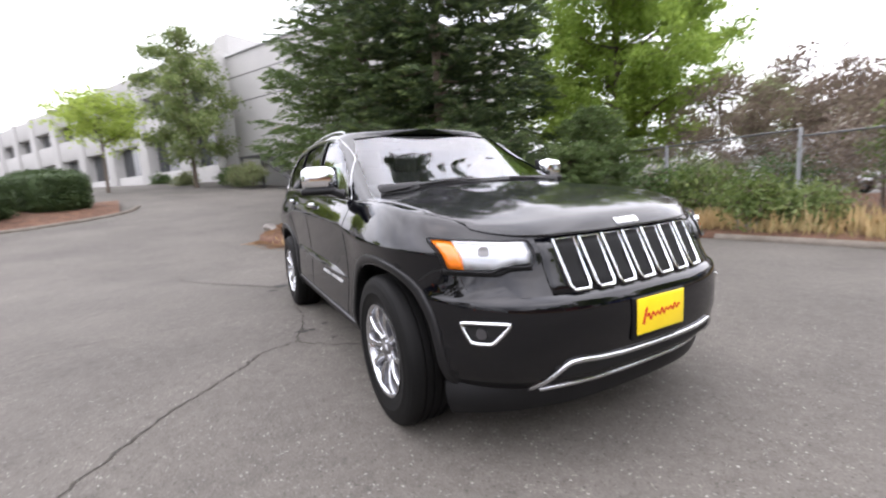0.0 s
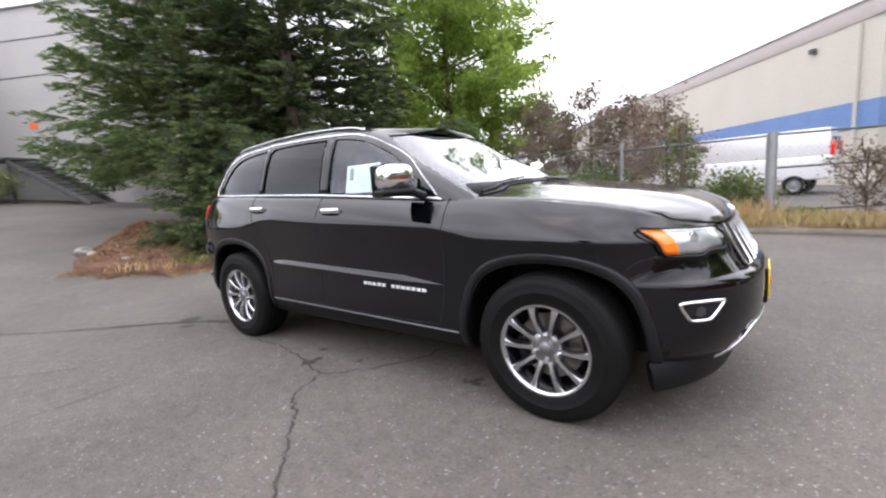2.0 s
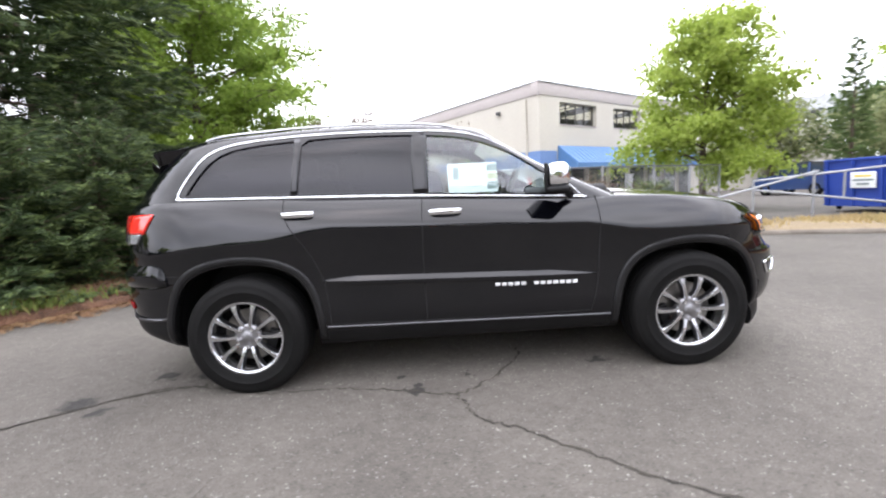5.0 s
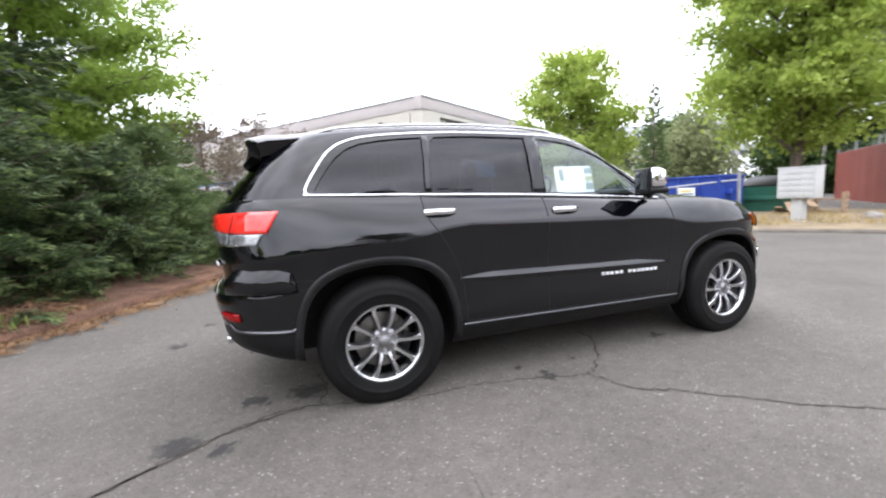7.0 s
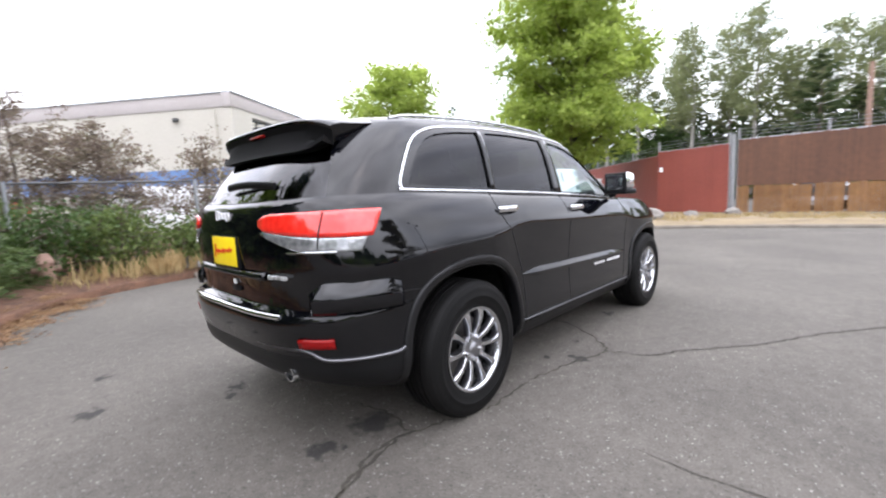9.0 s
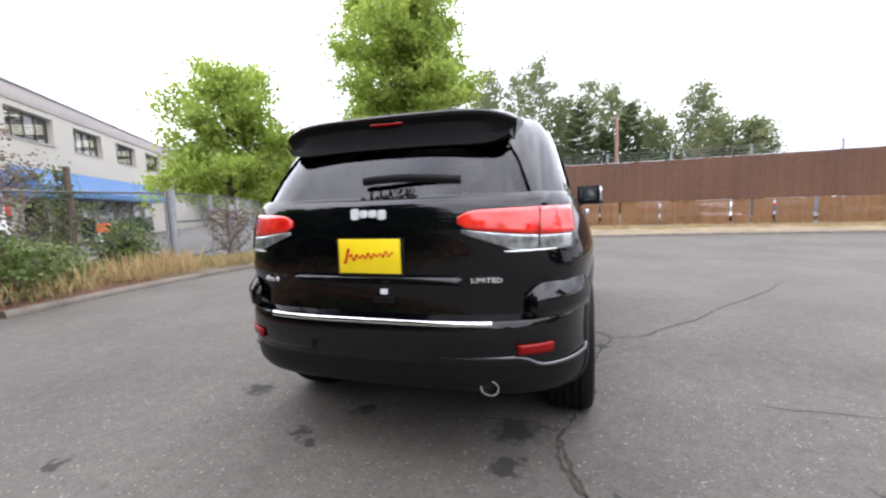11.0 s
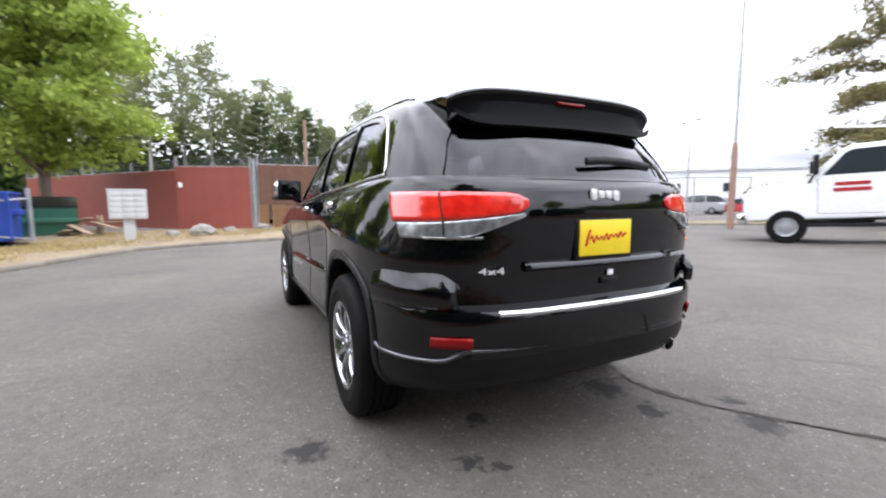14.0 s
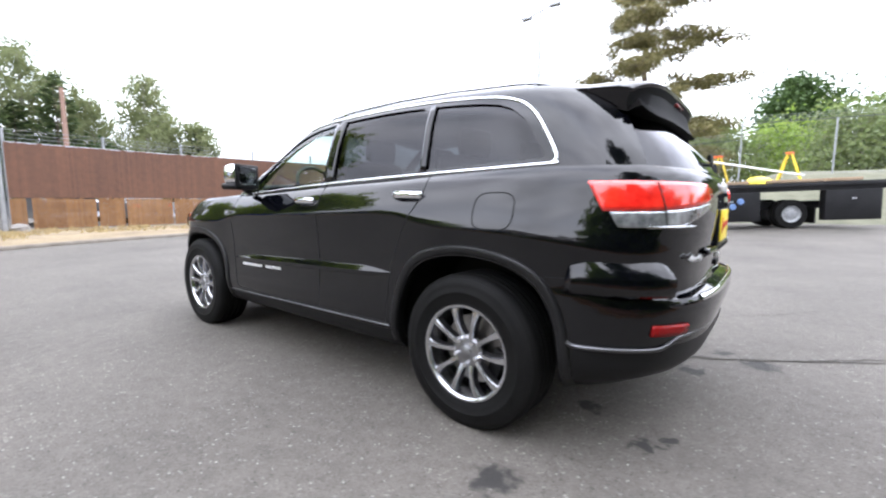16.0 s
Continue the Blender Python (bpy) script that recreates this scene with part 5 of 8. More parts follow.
    box(bm, (0.78, 0, 1.19), (0.46, 1.44, 0.10), 0.04, None, 3)
    part("dashboard", bm, CABIN, car, "black dashboard")
    for y in (-0.37, 0.37):
        for x in (-0.18, -1.02):
            bm = bmesh.new()
            box(bm, (x, y, 1.14), (0.17, 0.46, 0.52), 0.06, Matrix.Rotation(-0.22, 3, "Y"), 3)
            seat = part("seat_back", bm, CABIN, car, "black leather seat back")
            bm = bmesh.new()
            box(bm, (x - 0.10, y, 1.47), (0.10, 0.26, 0.17), 0.045, Matrix.Rotation(-0.1, 3, "Y"), 3)
            part("headrest", bm, CABIN, seat, "black headrest")
    bm = bmesh.new()
    rows = []
    for i in range(32):
        q = 2 * math.pi * i / 32
        rows.append((0.50 + 0.09 * math.sin(q), 0.37 + 0.185 * math.cos(q), 1.235 + 0.16 * math.sin(q)))
    sweep(bm, rows, 0.03, 0.03, (1, 0, 0.4), True)
    part("steering_wheel", bm, CABIN, car, "black steering wheel")
    # price sheet inside the front passenger window
    sheet = one_box("price_sheet", (0.075, -0.765, 1.325), (0.33, 0.003, 0.20), PAPER, car, "printed white sheet in the side window", 0.001, Matrix.Rotation(radians(-14), 3, "X"))
    for x, z, w, h, ink in ((-0.035, 1.360, 0.040, 0.085, INK_GREY), (0.205, 1.388, 0.070, 0.046, INK_GREY), (0.205, 1.330, 0.070, 0.042, INK_OLIVE), (0.205, 1.272, 0.070, 0.052, INK_GREY)):
        one_box("print_bar", (x, -0.765 + (z - 1.325) * 0.249 - 0.0035, z), (w, 0.002, h), ink, sheet, "", 0.0, Matrix.Rotation(radians(-14), 3, "X"))
    for k in range(6):
        one_box("print_bar", (0.075, -0.765 + (0.062 - 0.024 * k) * 0.249 - 0.0035, 1.387 - 0.024 * k), (0.13 - 0.02 * (k % 3), 0.002, 0.006), INK_PALE, sheet, "", 0.0, Matrix.Rotation(radians(-14), 3, "X"))
    return car


build_car()


# ---- ground ----
def build_ground():
    xs = np.concatenate([[-900, -400, -160, -90, -60, -45], np.arange(-36, -4, 1.0), np.arange(-4, 20, 2.0), [26, 40, 70, 140, 400, 900]])
    ys = np.concatenate([[-900, -400, -150, -70], np.arange(-40, 60, 5.0), [80, 150, 400, 900]])
    vs, fs = [], []
    for x in xs:
        for y in ys:
            z = gz(max(x, -30.0)) + lot_rise(x, y)
            vs.append((x, y, z))
    ny = len(ys)
    for i in range(len(xs) - 1):
        for j in range(ny - 1):
            fs.append((i * ny + j, (i + 1) * ny + j, (i + 1) * ny + j + 1, i * ny + j + 1))
    ob = raw("ground", vs, fs, ASPHALT, smooth=True)
    tagged(ob, "worn grey asphalt with pale stones and oil spots", "ground", kind="structure")


build_ground()

CRACKS = [[(1.25, -2.38), (0.95, -2.19), (0.66, -2.0), (0.36, -1.74), (0.18, -1.58), (-0.02, -1.45), (-0.08, -1.28), (-0.13, -1.17)],
          [(-0.13, -1.17), (-0.38, -1.08), (-0.71, -1.0), (-1.02, -0.96), (-1.37, -0.98), (-1.69, -0.86), (-2.03, -0.79), (-2.28, -0.87), (-2.52, -1.0), (-2.72, -1.14), (-3.04, -1.42), (-3.5, -1.8)],
          [(-0.13, -1.17), (0.02, -1.06), (0.22, -0.83), (0.35, -0.63), (0.38, -0.4)],
          [(1.25, -2.38), (1.7, -2.75), (2.4, -3.25), (3.2, -3.7)],
          [(-1.95, -0.80), (-2.4, -0.95), (-3.2, -1.5), (-4.1, -2.15), (-4.9, -2.3)], [(-1.85, -0.79), (-1.80, -0.55), (-1.84, -0.3)], [(4.9, -3.6), (5.4, -3.9), (6.2, -3.9)],
          [(-2.02, -2.02), (-2.40, -2.40), (-2.78, -2.82), (-3.22, -3.43)], [(-0.99, -3.27), (-1.26, -2.95), (-1.30, -2.47), (-1.29, -1.77)], [(0.37, -3.90), (-0.33, -3.55), (-0.82, -3.12), (-1.06, -2.73)]]


def build_cracks():
    rng = random.Random(4)
    for k_path, path in enumerate(CRACKS):
        pts = smooth_loop(path, 9, False)
        vs, fs = [], []
        for i, (x, y) in enumerate(pts):
            a, b = pts[max(i - 1, 0)], pts[min(i + 1, len(pts) - 1)]
            d = Vector((b[0] - a[0], b[1] - a[1])).normalized()
            n = Vector((-d.y, d.x))
            jog = rng.uniform(-0.016, 0.016)
            w = rng.uniform(0.003, 0.012) * (1 if k_path < 7 else 0.45) * min(1, (len(pts) - i) / 8 + 0.2)
            for k in (-1, 1):
                vs.append((x + n.x * (jog + k * w), y + n.y * (jog + k * w), gz(x) + 0.004))
        for i in range(len(pts) - 1):
            fs.append((2 * i, 2 * i + 1, 2 * i + 3, 2 * i + 2))
        ob = raw("pavement_crack", vs, fs, CRACK)
        tagged(ob, "dark ragged crack in the asphalt", "crack", kind="structure")


build_cracks()

# edge of the asphalt: from the island round the planted side to the street
KERB = [(-9.4, 0.2), (-8.5, -0.45), (-7.5, -0.75), (-6.5, -0.25), (-5.5, 0.8), (-4.75, 1.6), (-4.1, 2.6), (-3.55, 3.6), (-3.15, 4.6), (-2.4, 5.45), (-0.8, 6.0), (1.5, 6.2), (3.6, 6.05), (5.8, 5.25), (7.9, 4.45), (9.2, 3.7)]
KERB_EAST = [(9.2, 3.7), (10.0, 2.5), (10.7, 0.9), (11.4, -1.6), (11.9, -5.0), (12.2, -9.5), (11.8, -14.0), (10.2, -19.0), (7.0, -24.0)]


def build_verge(name, line, inland, mat, label, height=0.10, mound=0.0, steps=7, power=1.0, rough=0.05, fine=4):
    """A raised planted strip behind a kerb: rows from the kerb line out to the inland line."""
    a, b = smooth_loop(line, fine, False), smooth_loop(inland, fine, False)
    m = min(len(a), len(b))
    a = [a[int(i * (len(a) - 1) / (m - 1))] for i in range(m)]
    b = [b[int(i * (len(b) - 1) / (m - 1))] for i in range(m)]
    vs, fs = [], []
    for i in range(m):
        for k in range(steps + 1):
            t = (k / steps) ** power
            x, y = a[i][0] + (b[i][0] - a[i][0]) * t, a[i][1] + (b[i][1] - a[i][1]) * t
            bump = rough * (noise.noise((x * 1.3, y * 1.3, 3.0)) + 0.45 * noise.noise((x * 4.5, y * 4.5, 7.0))) * min(1, 5 * t)
            z = gz(x) + (height if k else -0.02) + (mound * math.sin(math.pi * min(1, t * 1.0)) + bump if k else 0)
            vs.append((x, y, z))
    w = steps + 1
    for i in range(m - 1):
        for k in range(steps):
            fs.append((i * w + k, (i + 1) * w + k, (i + 1) * w + k + 1, i * w + k + 1))
    ob = raw(name, vs, fs, mat, smooth=True)
    return tagged(ob, label, "verge", kind="structure")


def build_kerb(line, label, skip=0):
    pts = smooth_loop(line, 4, False)
    k = 0
    i = 0
    while i < len(pts) - 1:
        seg = pts[i:i + 3]
        if len(seg) < 2:
            break
        ps = [(x, y, gz(x) + 0.005) for x, y in seg]
        ob = one_sweep("kerb", ps, 0.14, 0.17, CONCRETE, None, "", (0, 0, 1), False, 8)
        tagged(ob, label, "kerb", "kerbs round the lot", "structure")
        i += 2


build_verge("verge_planted", KERB[:12], [(-10.2, 2.5), (-9.9, 3.4), (-9.6, 5.0), (-9.4, 6.5), (-9.2, 8.0), (-9, 9.5), (-8.6, 11.0), (-7.6, 12.5), (-6.0, 14.5), (-4.2, 15.0), (-2.0, 15.5), (1.6, 15.5)], MULCH, "red-brown bark mulch bank under conifers", 0.09, 0.34, 26, 1.7, 0.13, 12)
build_verge("verge_weeds", KERB[9:16], [(-2.6, 9.6), (-0.9, 9.8), (1.5, 9.4), (3.5, 7.5), (6.0, 7.0), (8.5, 6.2), (10.4, 5.4)], SOIL, "dry soil and weeds along the fence", 0.09, 0.06, 5)
build_verge("verge_street", KERB_EAST, [(14.6, 10.2), (18.0, 9.5), (17.6, 3.6), (16.4, 0.2), (15.9, -4.5), (15.7, -9.5), (15.2, -13.5), (13.4, -18.5), (9.0, -24.5)], SOIL, "dry grass strip beside the street", 0.10, 0.05, 5)
build_kerb(KERB[10:], "weathered concrete kerb")
build_kerb(KERB_EAST, "weathered concrete kerb")
build_verge("verge_hedge", [(-15, -4.5), (-12.8, -6.4), (-11.8, -9.2), (-12, -12.6), (-14, -16.5)], [(-19, -5.1), (-19, -6.9), (-19, -9.8), (-19, -13.6), (-19, -17.6)], MULCH, "mulched island with a clipped hedge", 0.12, 0.1, 5)
build_kerb([(-17, -4.2), (-15, -4.5), (-12.8, -6.4), (-11.8, -9.2), (-12, -12.6), (-14, -16.5)], "weathered concrete kerb")


# ---- planting ----
def turned(rng, n):
    v = rng.normal(size=(n, 3))
    return v / np.linalg.norm(v, axis=1, keepdims=True)


def leaf_quads(rng, centres, size, aspect=0.6, spread=0.35, lay=None, keep_up=0.0):
    """Diamond-shaped leaves round the given centres."""
    n = len(centres)
    d = turned(rng, n)
    if lay is not None:
        d = d * spread + lay
        d /= np.linalg.norm(d, axis=1, keepdims=True)
    u = turned(rng, n)
    u[:, 2] += keep_up
    s = np.cross(d, u)
    s /= np.maximum(np.linalg.norm(s, axis=1, keepdims=True), 1e-6)
    L = (size * rng.uniform(0.6, 1.25, n))[:, None]
    W = L * aspect / 2
    c = centres
    return np.stack([c - d * L / 2, c + s * W - d * L * 0.05, c + d * L / 2, c - s * W - d * L * 0.05], axis=1)


def limb_mesh(name, segs, mat, parent, label="", sides=7):
    """Tapered limbs: each is a list of (point, radius)."""
    vs, fs = [], []
    for seg in segs:
        rows = []
        for i, (p, r) in enumerate(seg):
            a = Vector(seg[max(i - 1, 0)][0])
            b = Vector(seg[min(i + 1, len(seg) - 1)][0])
            t = (b - a).normalized() if (b - a).length > 1e-6 else Vector((0, 0, 1))
            s = t.orthogonal().normalized()
            u = t.cross(s)
            rows.append(len(vs))
            for k in range(sides):
                q = 2 * math.pi * k / sides
                vs.append(tuple(Vector(p) + (s * math.cos(q) + u * math.sin(q)) * r))
        for a, b in zip(rows, rows[1:]):
            for k in range(sides):
                fs.append((a + k, a + (k + 1) % sides, b + (k + 1) % sides, b + k))
    return raw(name, vs, fs, mat, parent, label, True)


def build_conifer(x, y, h, r, seed, mat, label, branches=120, lets=22, tufts=13, base=0.25, size=0.13, lean=0.0, name="conifer_tree", fullness=0.75, category="tree"):
    rng = np.random.default_rng(seed)
    t = thing(name, pose(x, y, gz(x) + 0.06, 0, 0, seed * 40 % 360), label, category)
    segs = [[((lean * q * q, 0, q * h), max(0.012, 0.022 * h * 0.75 * (1 - q))) for q in np.linspace(0, 1, 9)]]
    cs, ds, ts_, td_ = [], [], [], []
    for i in range(branches):
        q = (i + rng.uniform(0, 1)) / branches
        z0 = base + (h * 0.98 - base) * q
        az = i * 2.39996 + rng.uniform(-0.3, 0.3)
        L = r * (1 - q) ** fullness * rng.uniform(0.72, 1.1) + 0.12
        dx, dy = math.cos(az), math.sin(az)
        rise = rng.uniform(0.05, 0.30) - 0.25 * (1 - q)
        pts = []
        for s in np.linspace(0, 1, 6):
            zz = z0 + L * (rise * s + 0.12 * s * s - 0.22 * s * (1 - q) + 0.16 * s ** 3)
            pts.append(np.array([lean * (z0 / h) ** 2 + dx * L * s, dy * L * s, max(zz, 0.06)]))
        segs.append([(tuple(p), 0.006 + 0.012 * L * (1 - k / 5) ** 1.2) for k, p in enumerate(pts)])
        nl = max(6, int(lets * L / r) + 5)
        for j in range(nl):
            s = 0.18 + 0.82 * (j + rng.uniform(0, 1)) / nl
            f = s * 5
            k = min(4, int(f))
            p = pts[k] + (pts[k + 1] - pts[k]) * (f - k)
            side = 1 if j % 2 else -1
            ang = az + side * rng.uniform(0.5, 1.1) * (1.15 - 0.5 * s)
            ll = L * 0.36 * (1.05 - 0.62 * s) * rng.uniform(0.6, 1.25) + 0.10
            d = np.array([math.cos(ang), math.sin(ang), rng.uniform(-0.25, 0.18)])
            n = max(5, int(tufts * 1.35 * ll / 0.6) + 4)
            ts = rng.uniform(0, 1, n)[:, None]
            c = p + d * ll * ts + rng.normal(size=(n, 3)) * np.array([0.035, 0.035, 0.028])
            c[:, 2] -= 0.22 * ll * ts[:, 0] ** 2
            c[:, 2] = np.maximum(c[:, 2], 0.04)
            cs.append(c)
            ds.append(np.repeat(d[None], n, 0))
            if mat is NEEDLE and s > 0.35:
                m = max(3, n // 3)
                e = p + d * ll * rng.uniform(0.72, 1.1, m)[:, None] + rng.normal(size=(m, 3)) * np.array([0.03, 0.03, 0.018])
                e[:, 2] = np.maximum(e[:, 2] - 0.20 * ll + 0.02, 0.05)
                ts_.append(e)
                td_.append(np.repeat(d[None], m, 0))
    c, d = np.concatenate(cs), np.concatenate(ds)
    quads_mesh("needles", leaf_quads(rng, c, size * 1.15, 0.17, 0.5, d), mat, t, "needle sprays")
    if ts_:
        quads_mesh("new_growth", leaf_quads(rng, np.concatenate(ts_), size * 1.1, 0.17, 0.4, np.concatenate(td_)), NEEDLE_TIP, t, "paler needle tips")
    limb_mesh("trunk", segs, BARK, t, "brown trunk and boughs", 5)
    return t


def build_broadleaf(x, y, h, r, seed, mat, label, leaves=16000, size=0.13, trunk=0.16, clear=1.6, limbs=16, bark=None, name="deciduous_tree", clump=0.42, flat=0.85, up=0.6, z=None, category="tree", ragged=1.0):
    rng = np.random.default_rng(seed)
    t = thing(name, pose(x, y, gz(x) + 0.04 if z is None else z, 0, 0, seed * 53 % 360), label, category)
    segs = [[((0.03 * h * math.sin(q * 2 + seed) * q, 0.02 * h * math.sin(q * 3 + seed) * q, q * h * 0.93), max(0.015, trunk * (1 - q) ** 0.8 + 0.01)) for q in np.linspace(0, 1, 8)]]
    tips = []
    for i in range(limbs):
        q = (i + 0.5) / limbs
        z0 = clear + (h * 0.88 - clear) * q
        az = i * 2.39996 + rng.uniform(-0.4, 0.4)
        prof = math.sin(math.pi * min(1, 0.20 + 0.80 * q) ** 0.8) ** 0.6
        L = r * max(0.25, prof) * rng.uniform(0.75, 1.12)
        pts = []
        for s in np.linspace(0, 1, 6):
            pts.append(np.array([math.cos(az) * L * s, math.sin(az) * L * s, z0 + L * (up * s - 0.30 * s * s) + rng.uniform(-0.05, 0.05)]))
        segs.append([(tuple(p), max(0.008, trunk * 0.42 * (1 - q * 0.5) * (1 - k / 5.5))) for k, p in enumerate(pts)])
        nb = max(5, int(12 * L / r * ragged))
        for j in range(nb):
            s = 0.25 + 0.75 * (j + rng.uniform(0, 1)) / nb
            k = min(4, int(s * 5))
            p = pts[k] + (pts[k + 1] - pts[k]) * (s * 5 - k)
            d = turned(rng, 1)[0] * np.array([1, 1, flat])
            ll = r * 0.34 * rng.uniform(0.4, 1.1)
            e = p + d * ll + np.array([0, 0, 0.10 * ll])
            segs.append([(tuple(p), 0.012), (tuple((p + e) / 2 + rng.normal(size=3) * 0.03), 0.008), (tuple(e), 0.004)])
            tips += [e, (p + e) / 2, e + rng.normal(size=3) * clump * 0.6]
    tips = np.array(tips)
    per = max(1, leaves // len(tips))
    c = np.repeat(tips, per, 0)
    off = rng.normal(size=c.shape) * clump * np.array([0.62, 0.62, 0.42])
    c = c + off
    c[:, 2] = np.maximum(c[:, 2], 0.1)
    lay = np.array([0, 0, -0.45]) + off * 0.5
    quads_mesh("crown", leaf_quads(rng, c, size, 0.72, 0.8, lay), mat, t, "leaves in loose clumps")
    limb_mesh("trunk", segs, bark or BARK, t, "trunk with spreading limbs", 6)
    return t


def build_hedge(x, y, w, d, h, seed, label, turn=0.0, leaves=14000):
    rng = np.random.default_rng(seed)
    t = thing("clipped_hedge", pose(x, y, gz(x) + 0.1, 0, 0, turn), label, "hedge", "clipped hedges")
    bm = bmesh.new()
    box(bm, (0, 0, h * 0.48), (w * 0.93, d * 0.9, h * 0.92), 0.25, None, 3)
    part("inner_mass", bm, HEDGE_LEAF, t, "dark twigs inside")
    u = rng.uniform(-1, 1, (leaves, 3))
    k = np.argmax(np.abs(u), axis=1)
    p = u.copy()
    p[np.arange(leaves), k] = np.sign(p[np.arange(leaves), k])
    q = np.abs(p) ** 6
    p = p / (q.sum(1, keepdims=True) ** (1 / 6)) * 1.0
    p = p * np.array([w / 2, d / 2, h / 2]) + np.array([0, 0, h / 2]) + rng.normal(size=(leaves, 3)) * 0.045
    p[:, 2] = np.maximum(p[:, 2], 0.03)
    quads_mesh("leaves", leaf_quads(rng, p, 0.09, 0.6, 1.0), HEDGE_LEAF, t, "dense small leaves")
    return t


def build_tufts(name, pts, mat, h, seed, label, blades=26, spread=0.16, kind="stuff"):
    """Grass tufts: thin upright blades."""
    rng = np.random.default_rng(seed)
    pts = np.array(pts, float)
    c = np.repeat(pts, blades, 0)
    c[:, :2] += rng.normal(size=(len(c), 2)) * spread
    L = h * rng.uniform(0.5, 1.2, len(c))
    d = rng.normal(size=(len(c), 3)) * np.array([0.28, 0.28, 0.0]) + np.array([0, 0, 1.0])
    side = np.cross(d, rng.normal(size=(len(c), 3)))
    side /= np.linalg.norm(side, axis=1, keepdims=True)
    w = 0.008 + 0.010 * rng.uniform(0, 1, len(c))
    tip = c + d * L[:, None]
    mid = c + d * L[:, None] * 0.55
    q = np.stack([c - side * w[:, None] * 0.6, mid - side * w[:, None], tip, mid + side * w[:, None]], axis=1)
    ob = quads_mesh(name, q, mat)
    return tagged(ob, label, "grass", kind=kind)


def scatter(rng, n, line, inland, z=0.1):
    out = []
    for _ in range(n):
        i = rng.uniform(0, len(line) - 1.001)
        k, f = int(i), i - int(i)
        a = np.array(line[k]) * (1 - f) + np.array(line[k + 1]) * f
        b = np.array(inland[k]) * (1 - f) + np.array(inland[k + 1]) * f
        t = rng.uniform(0.06, 1)
        p = a + (b - a) * t
        out.append((p[0], p[1], gz(p[0]) + z))
    return out


build_conifer(-8.4, 4.8, 13.0, 3.4, 1, NEEDLE, "tall dark green conifer with boughs down to the mulch", 112, 20, 34, 0.9, 0.17, 0.2, fullness=0.40)
build_conifer(-10.0, 7.6, 10.5, 3.1, 2, NEEDLE, "dark green conifer behind the mulch bank", 95, 18, 26, 0.5, 0.17, fullness=0.5)
build_conifer(-11.6, 3.5, 9.5, 3.6, 3, NEEDLE_SOFT, "softer light green conifer on the bank", 150, 28, 20, 1.9, 0.17, fullness=0.6)
build_conifer(-4.5, 7.0, 2.9, 1.7, 6, NEEDLE_SOFT, "young conifer with layered grey-green boughs", 110, 24, 15, 0.3, 0.13)
for i, (x, y, h, r) in enumerate([(-6.1, 2.1, 2.3, 1.35), (-5.55, 3.4, 2.5, 1.45), (-4.75, 4.7, 2.2, 1.35), (-4.2, 6.0, 1.9, 1.2), (-6.6, 4.6, 3.2, 1.5), (-7.0, 1.7, 2.7, 1.35)]):
    build_conifer(x, y, h, r, 11 + i, NEEDLE if i != 3 else NEEDLE_SOFT, "low spreading conifer shrub on the mulch bank", 74, 13, 44, 0.08, 0.095, name="conifer_shrub", fullness=0.45, category="shrub")
build_broadleaf(-9.0, 13.2, 12.5, 4.4, 14, LEAF_OLIVE, "bright green deciduous tree behind the conifers", 90000, 0.15, 0.17, 0.8, 46, ragged=1.3, flat=0.45, clump=0.36)
for i, (x, y, h, r) in enumerate([(-4.2, 12.2, 4.2, 1.7), (-2.6, 12.8, 4.4, 1.7), (-1.0, 12.0, 3.6, 1.4)]):
    build_broadleaf(x, y, h, r, 21 + i, LEAF_BROWN, "tall shrub with thin brown leaves behind the fence", 8000, 0.085, 0.05, 0.5, 20, name="brown_shrub", clump=0.20, category="shrub")
build_broadleaf(0.5, 8.7, 3.0, 0.95, 31, LEAF_BROWN, "thin greenish brown shrub beside the fence", 3800, 0.07, 0.03, 0.5, 12, name="thin_shrub", clump=0.2, category="shrub")
for i, (x, y, h, r, m) in enumerate([(-2.6, 7.1, 1.3, 0.9, LEAF_DARK), (-1.6, 7.0, 1.2, 0.8, LEAF_WEED), (-0.5, 6.75, 0.95, 0.6, LEAF_WEED), (1.9, 7.5, 1.0, 0.5, LEAF_WEED), (-3.2, 9.2, 1.5, 1.1, LEAF_WEED), (-1.4, 9.6, 1.2, 1.0, LEAF_DARK), (0.2, 6.9, 0.7, 0.5, LEAF_HILL)]):
    build_broadleaf(x, y, h, r, 41 + i, m, "low leafy weed bush beside the kerb", 3000, 0.07, 0.02, 0.12, 14, name="weed_bush", clump=0.2, category="bush")
for i, (x, y, h, r) in enumerate([(3.7, 6.75, 1.35, 0.55), (4.7, 6.35, 1.15, 0.5)]):
    build_broadleaf(x, y, h, r, 51 + i, LEAF_WEED if i else LEAF_BROWN, "wispy half-dry weed bush before the gate", 1100, 0.055, 0.014, 0.15, 18, name="wispy_bush", clump=0.13, up=1.2, category="bush")
build_broadleaf(10.3, 12.9, 7.6, 2.6, 5, LEAF, "bright green street tree beside the cream building", 26000, 0.17, 0.13, 1.0, 20)
build_broadleaf(17.0, 7.6, 14.5, 3.7, 7, LEAF, "large bright green maple in front of the red fence", 64000, 0.20, 0.19, 1.7, 34, ragged=1.3, clump=0.46, up=1.0)
rng0 = np.random.default_rng(9)
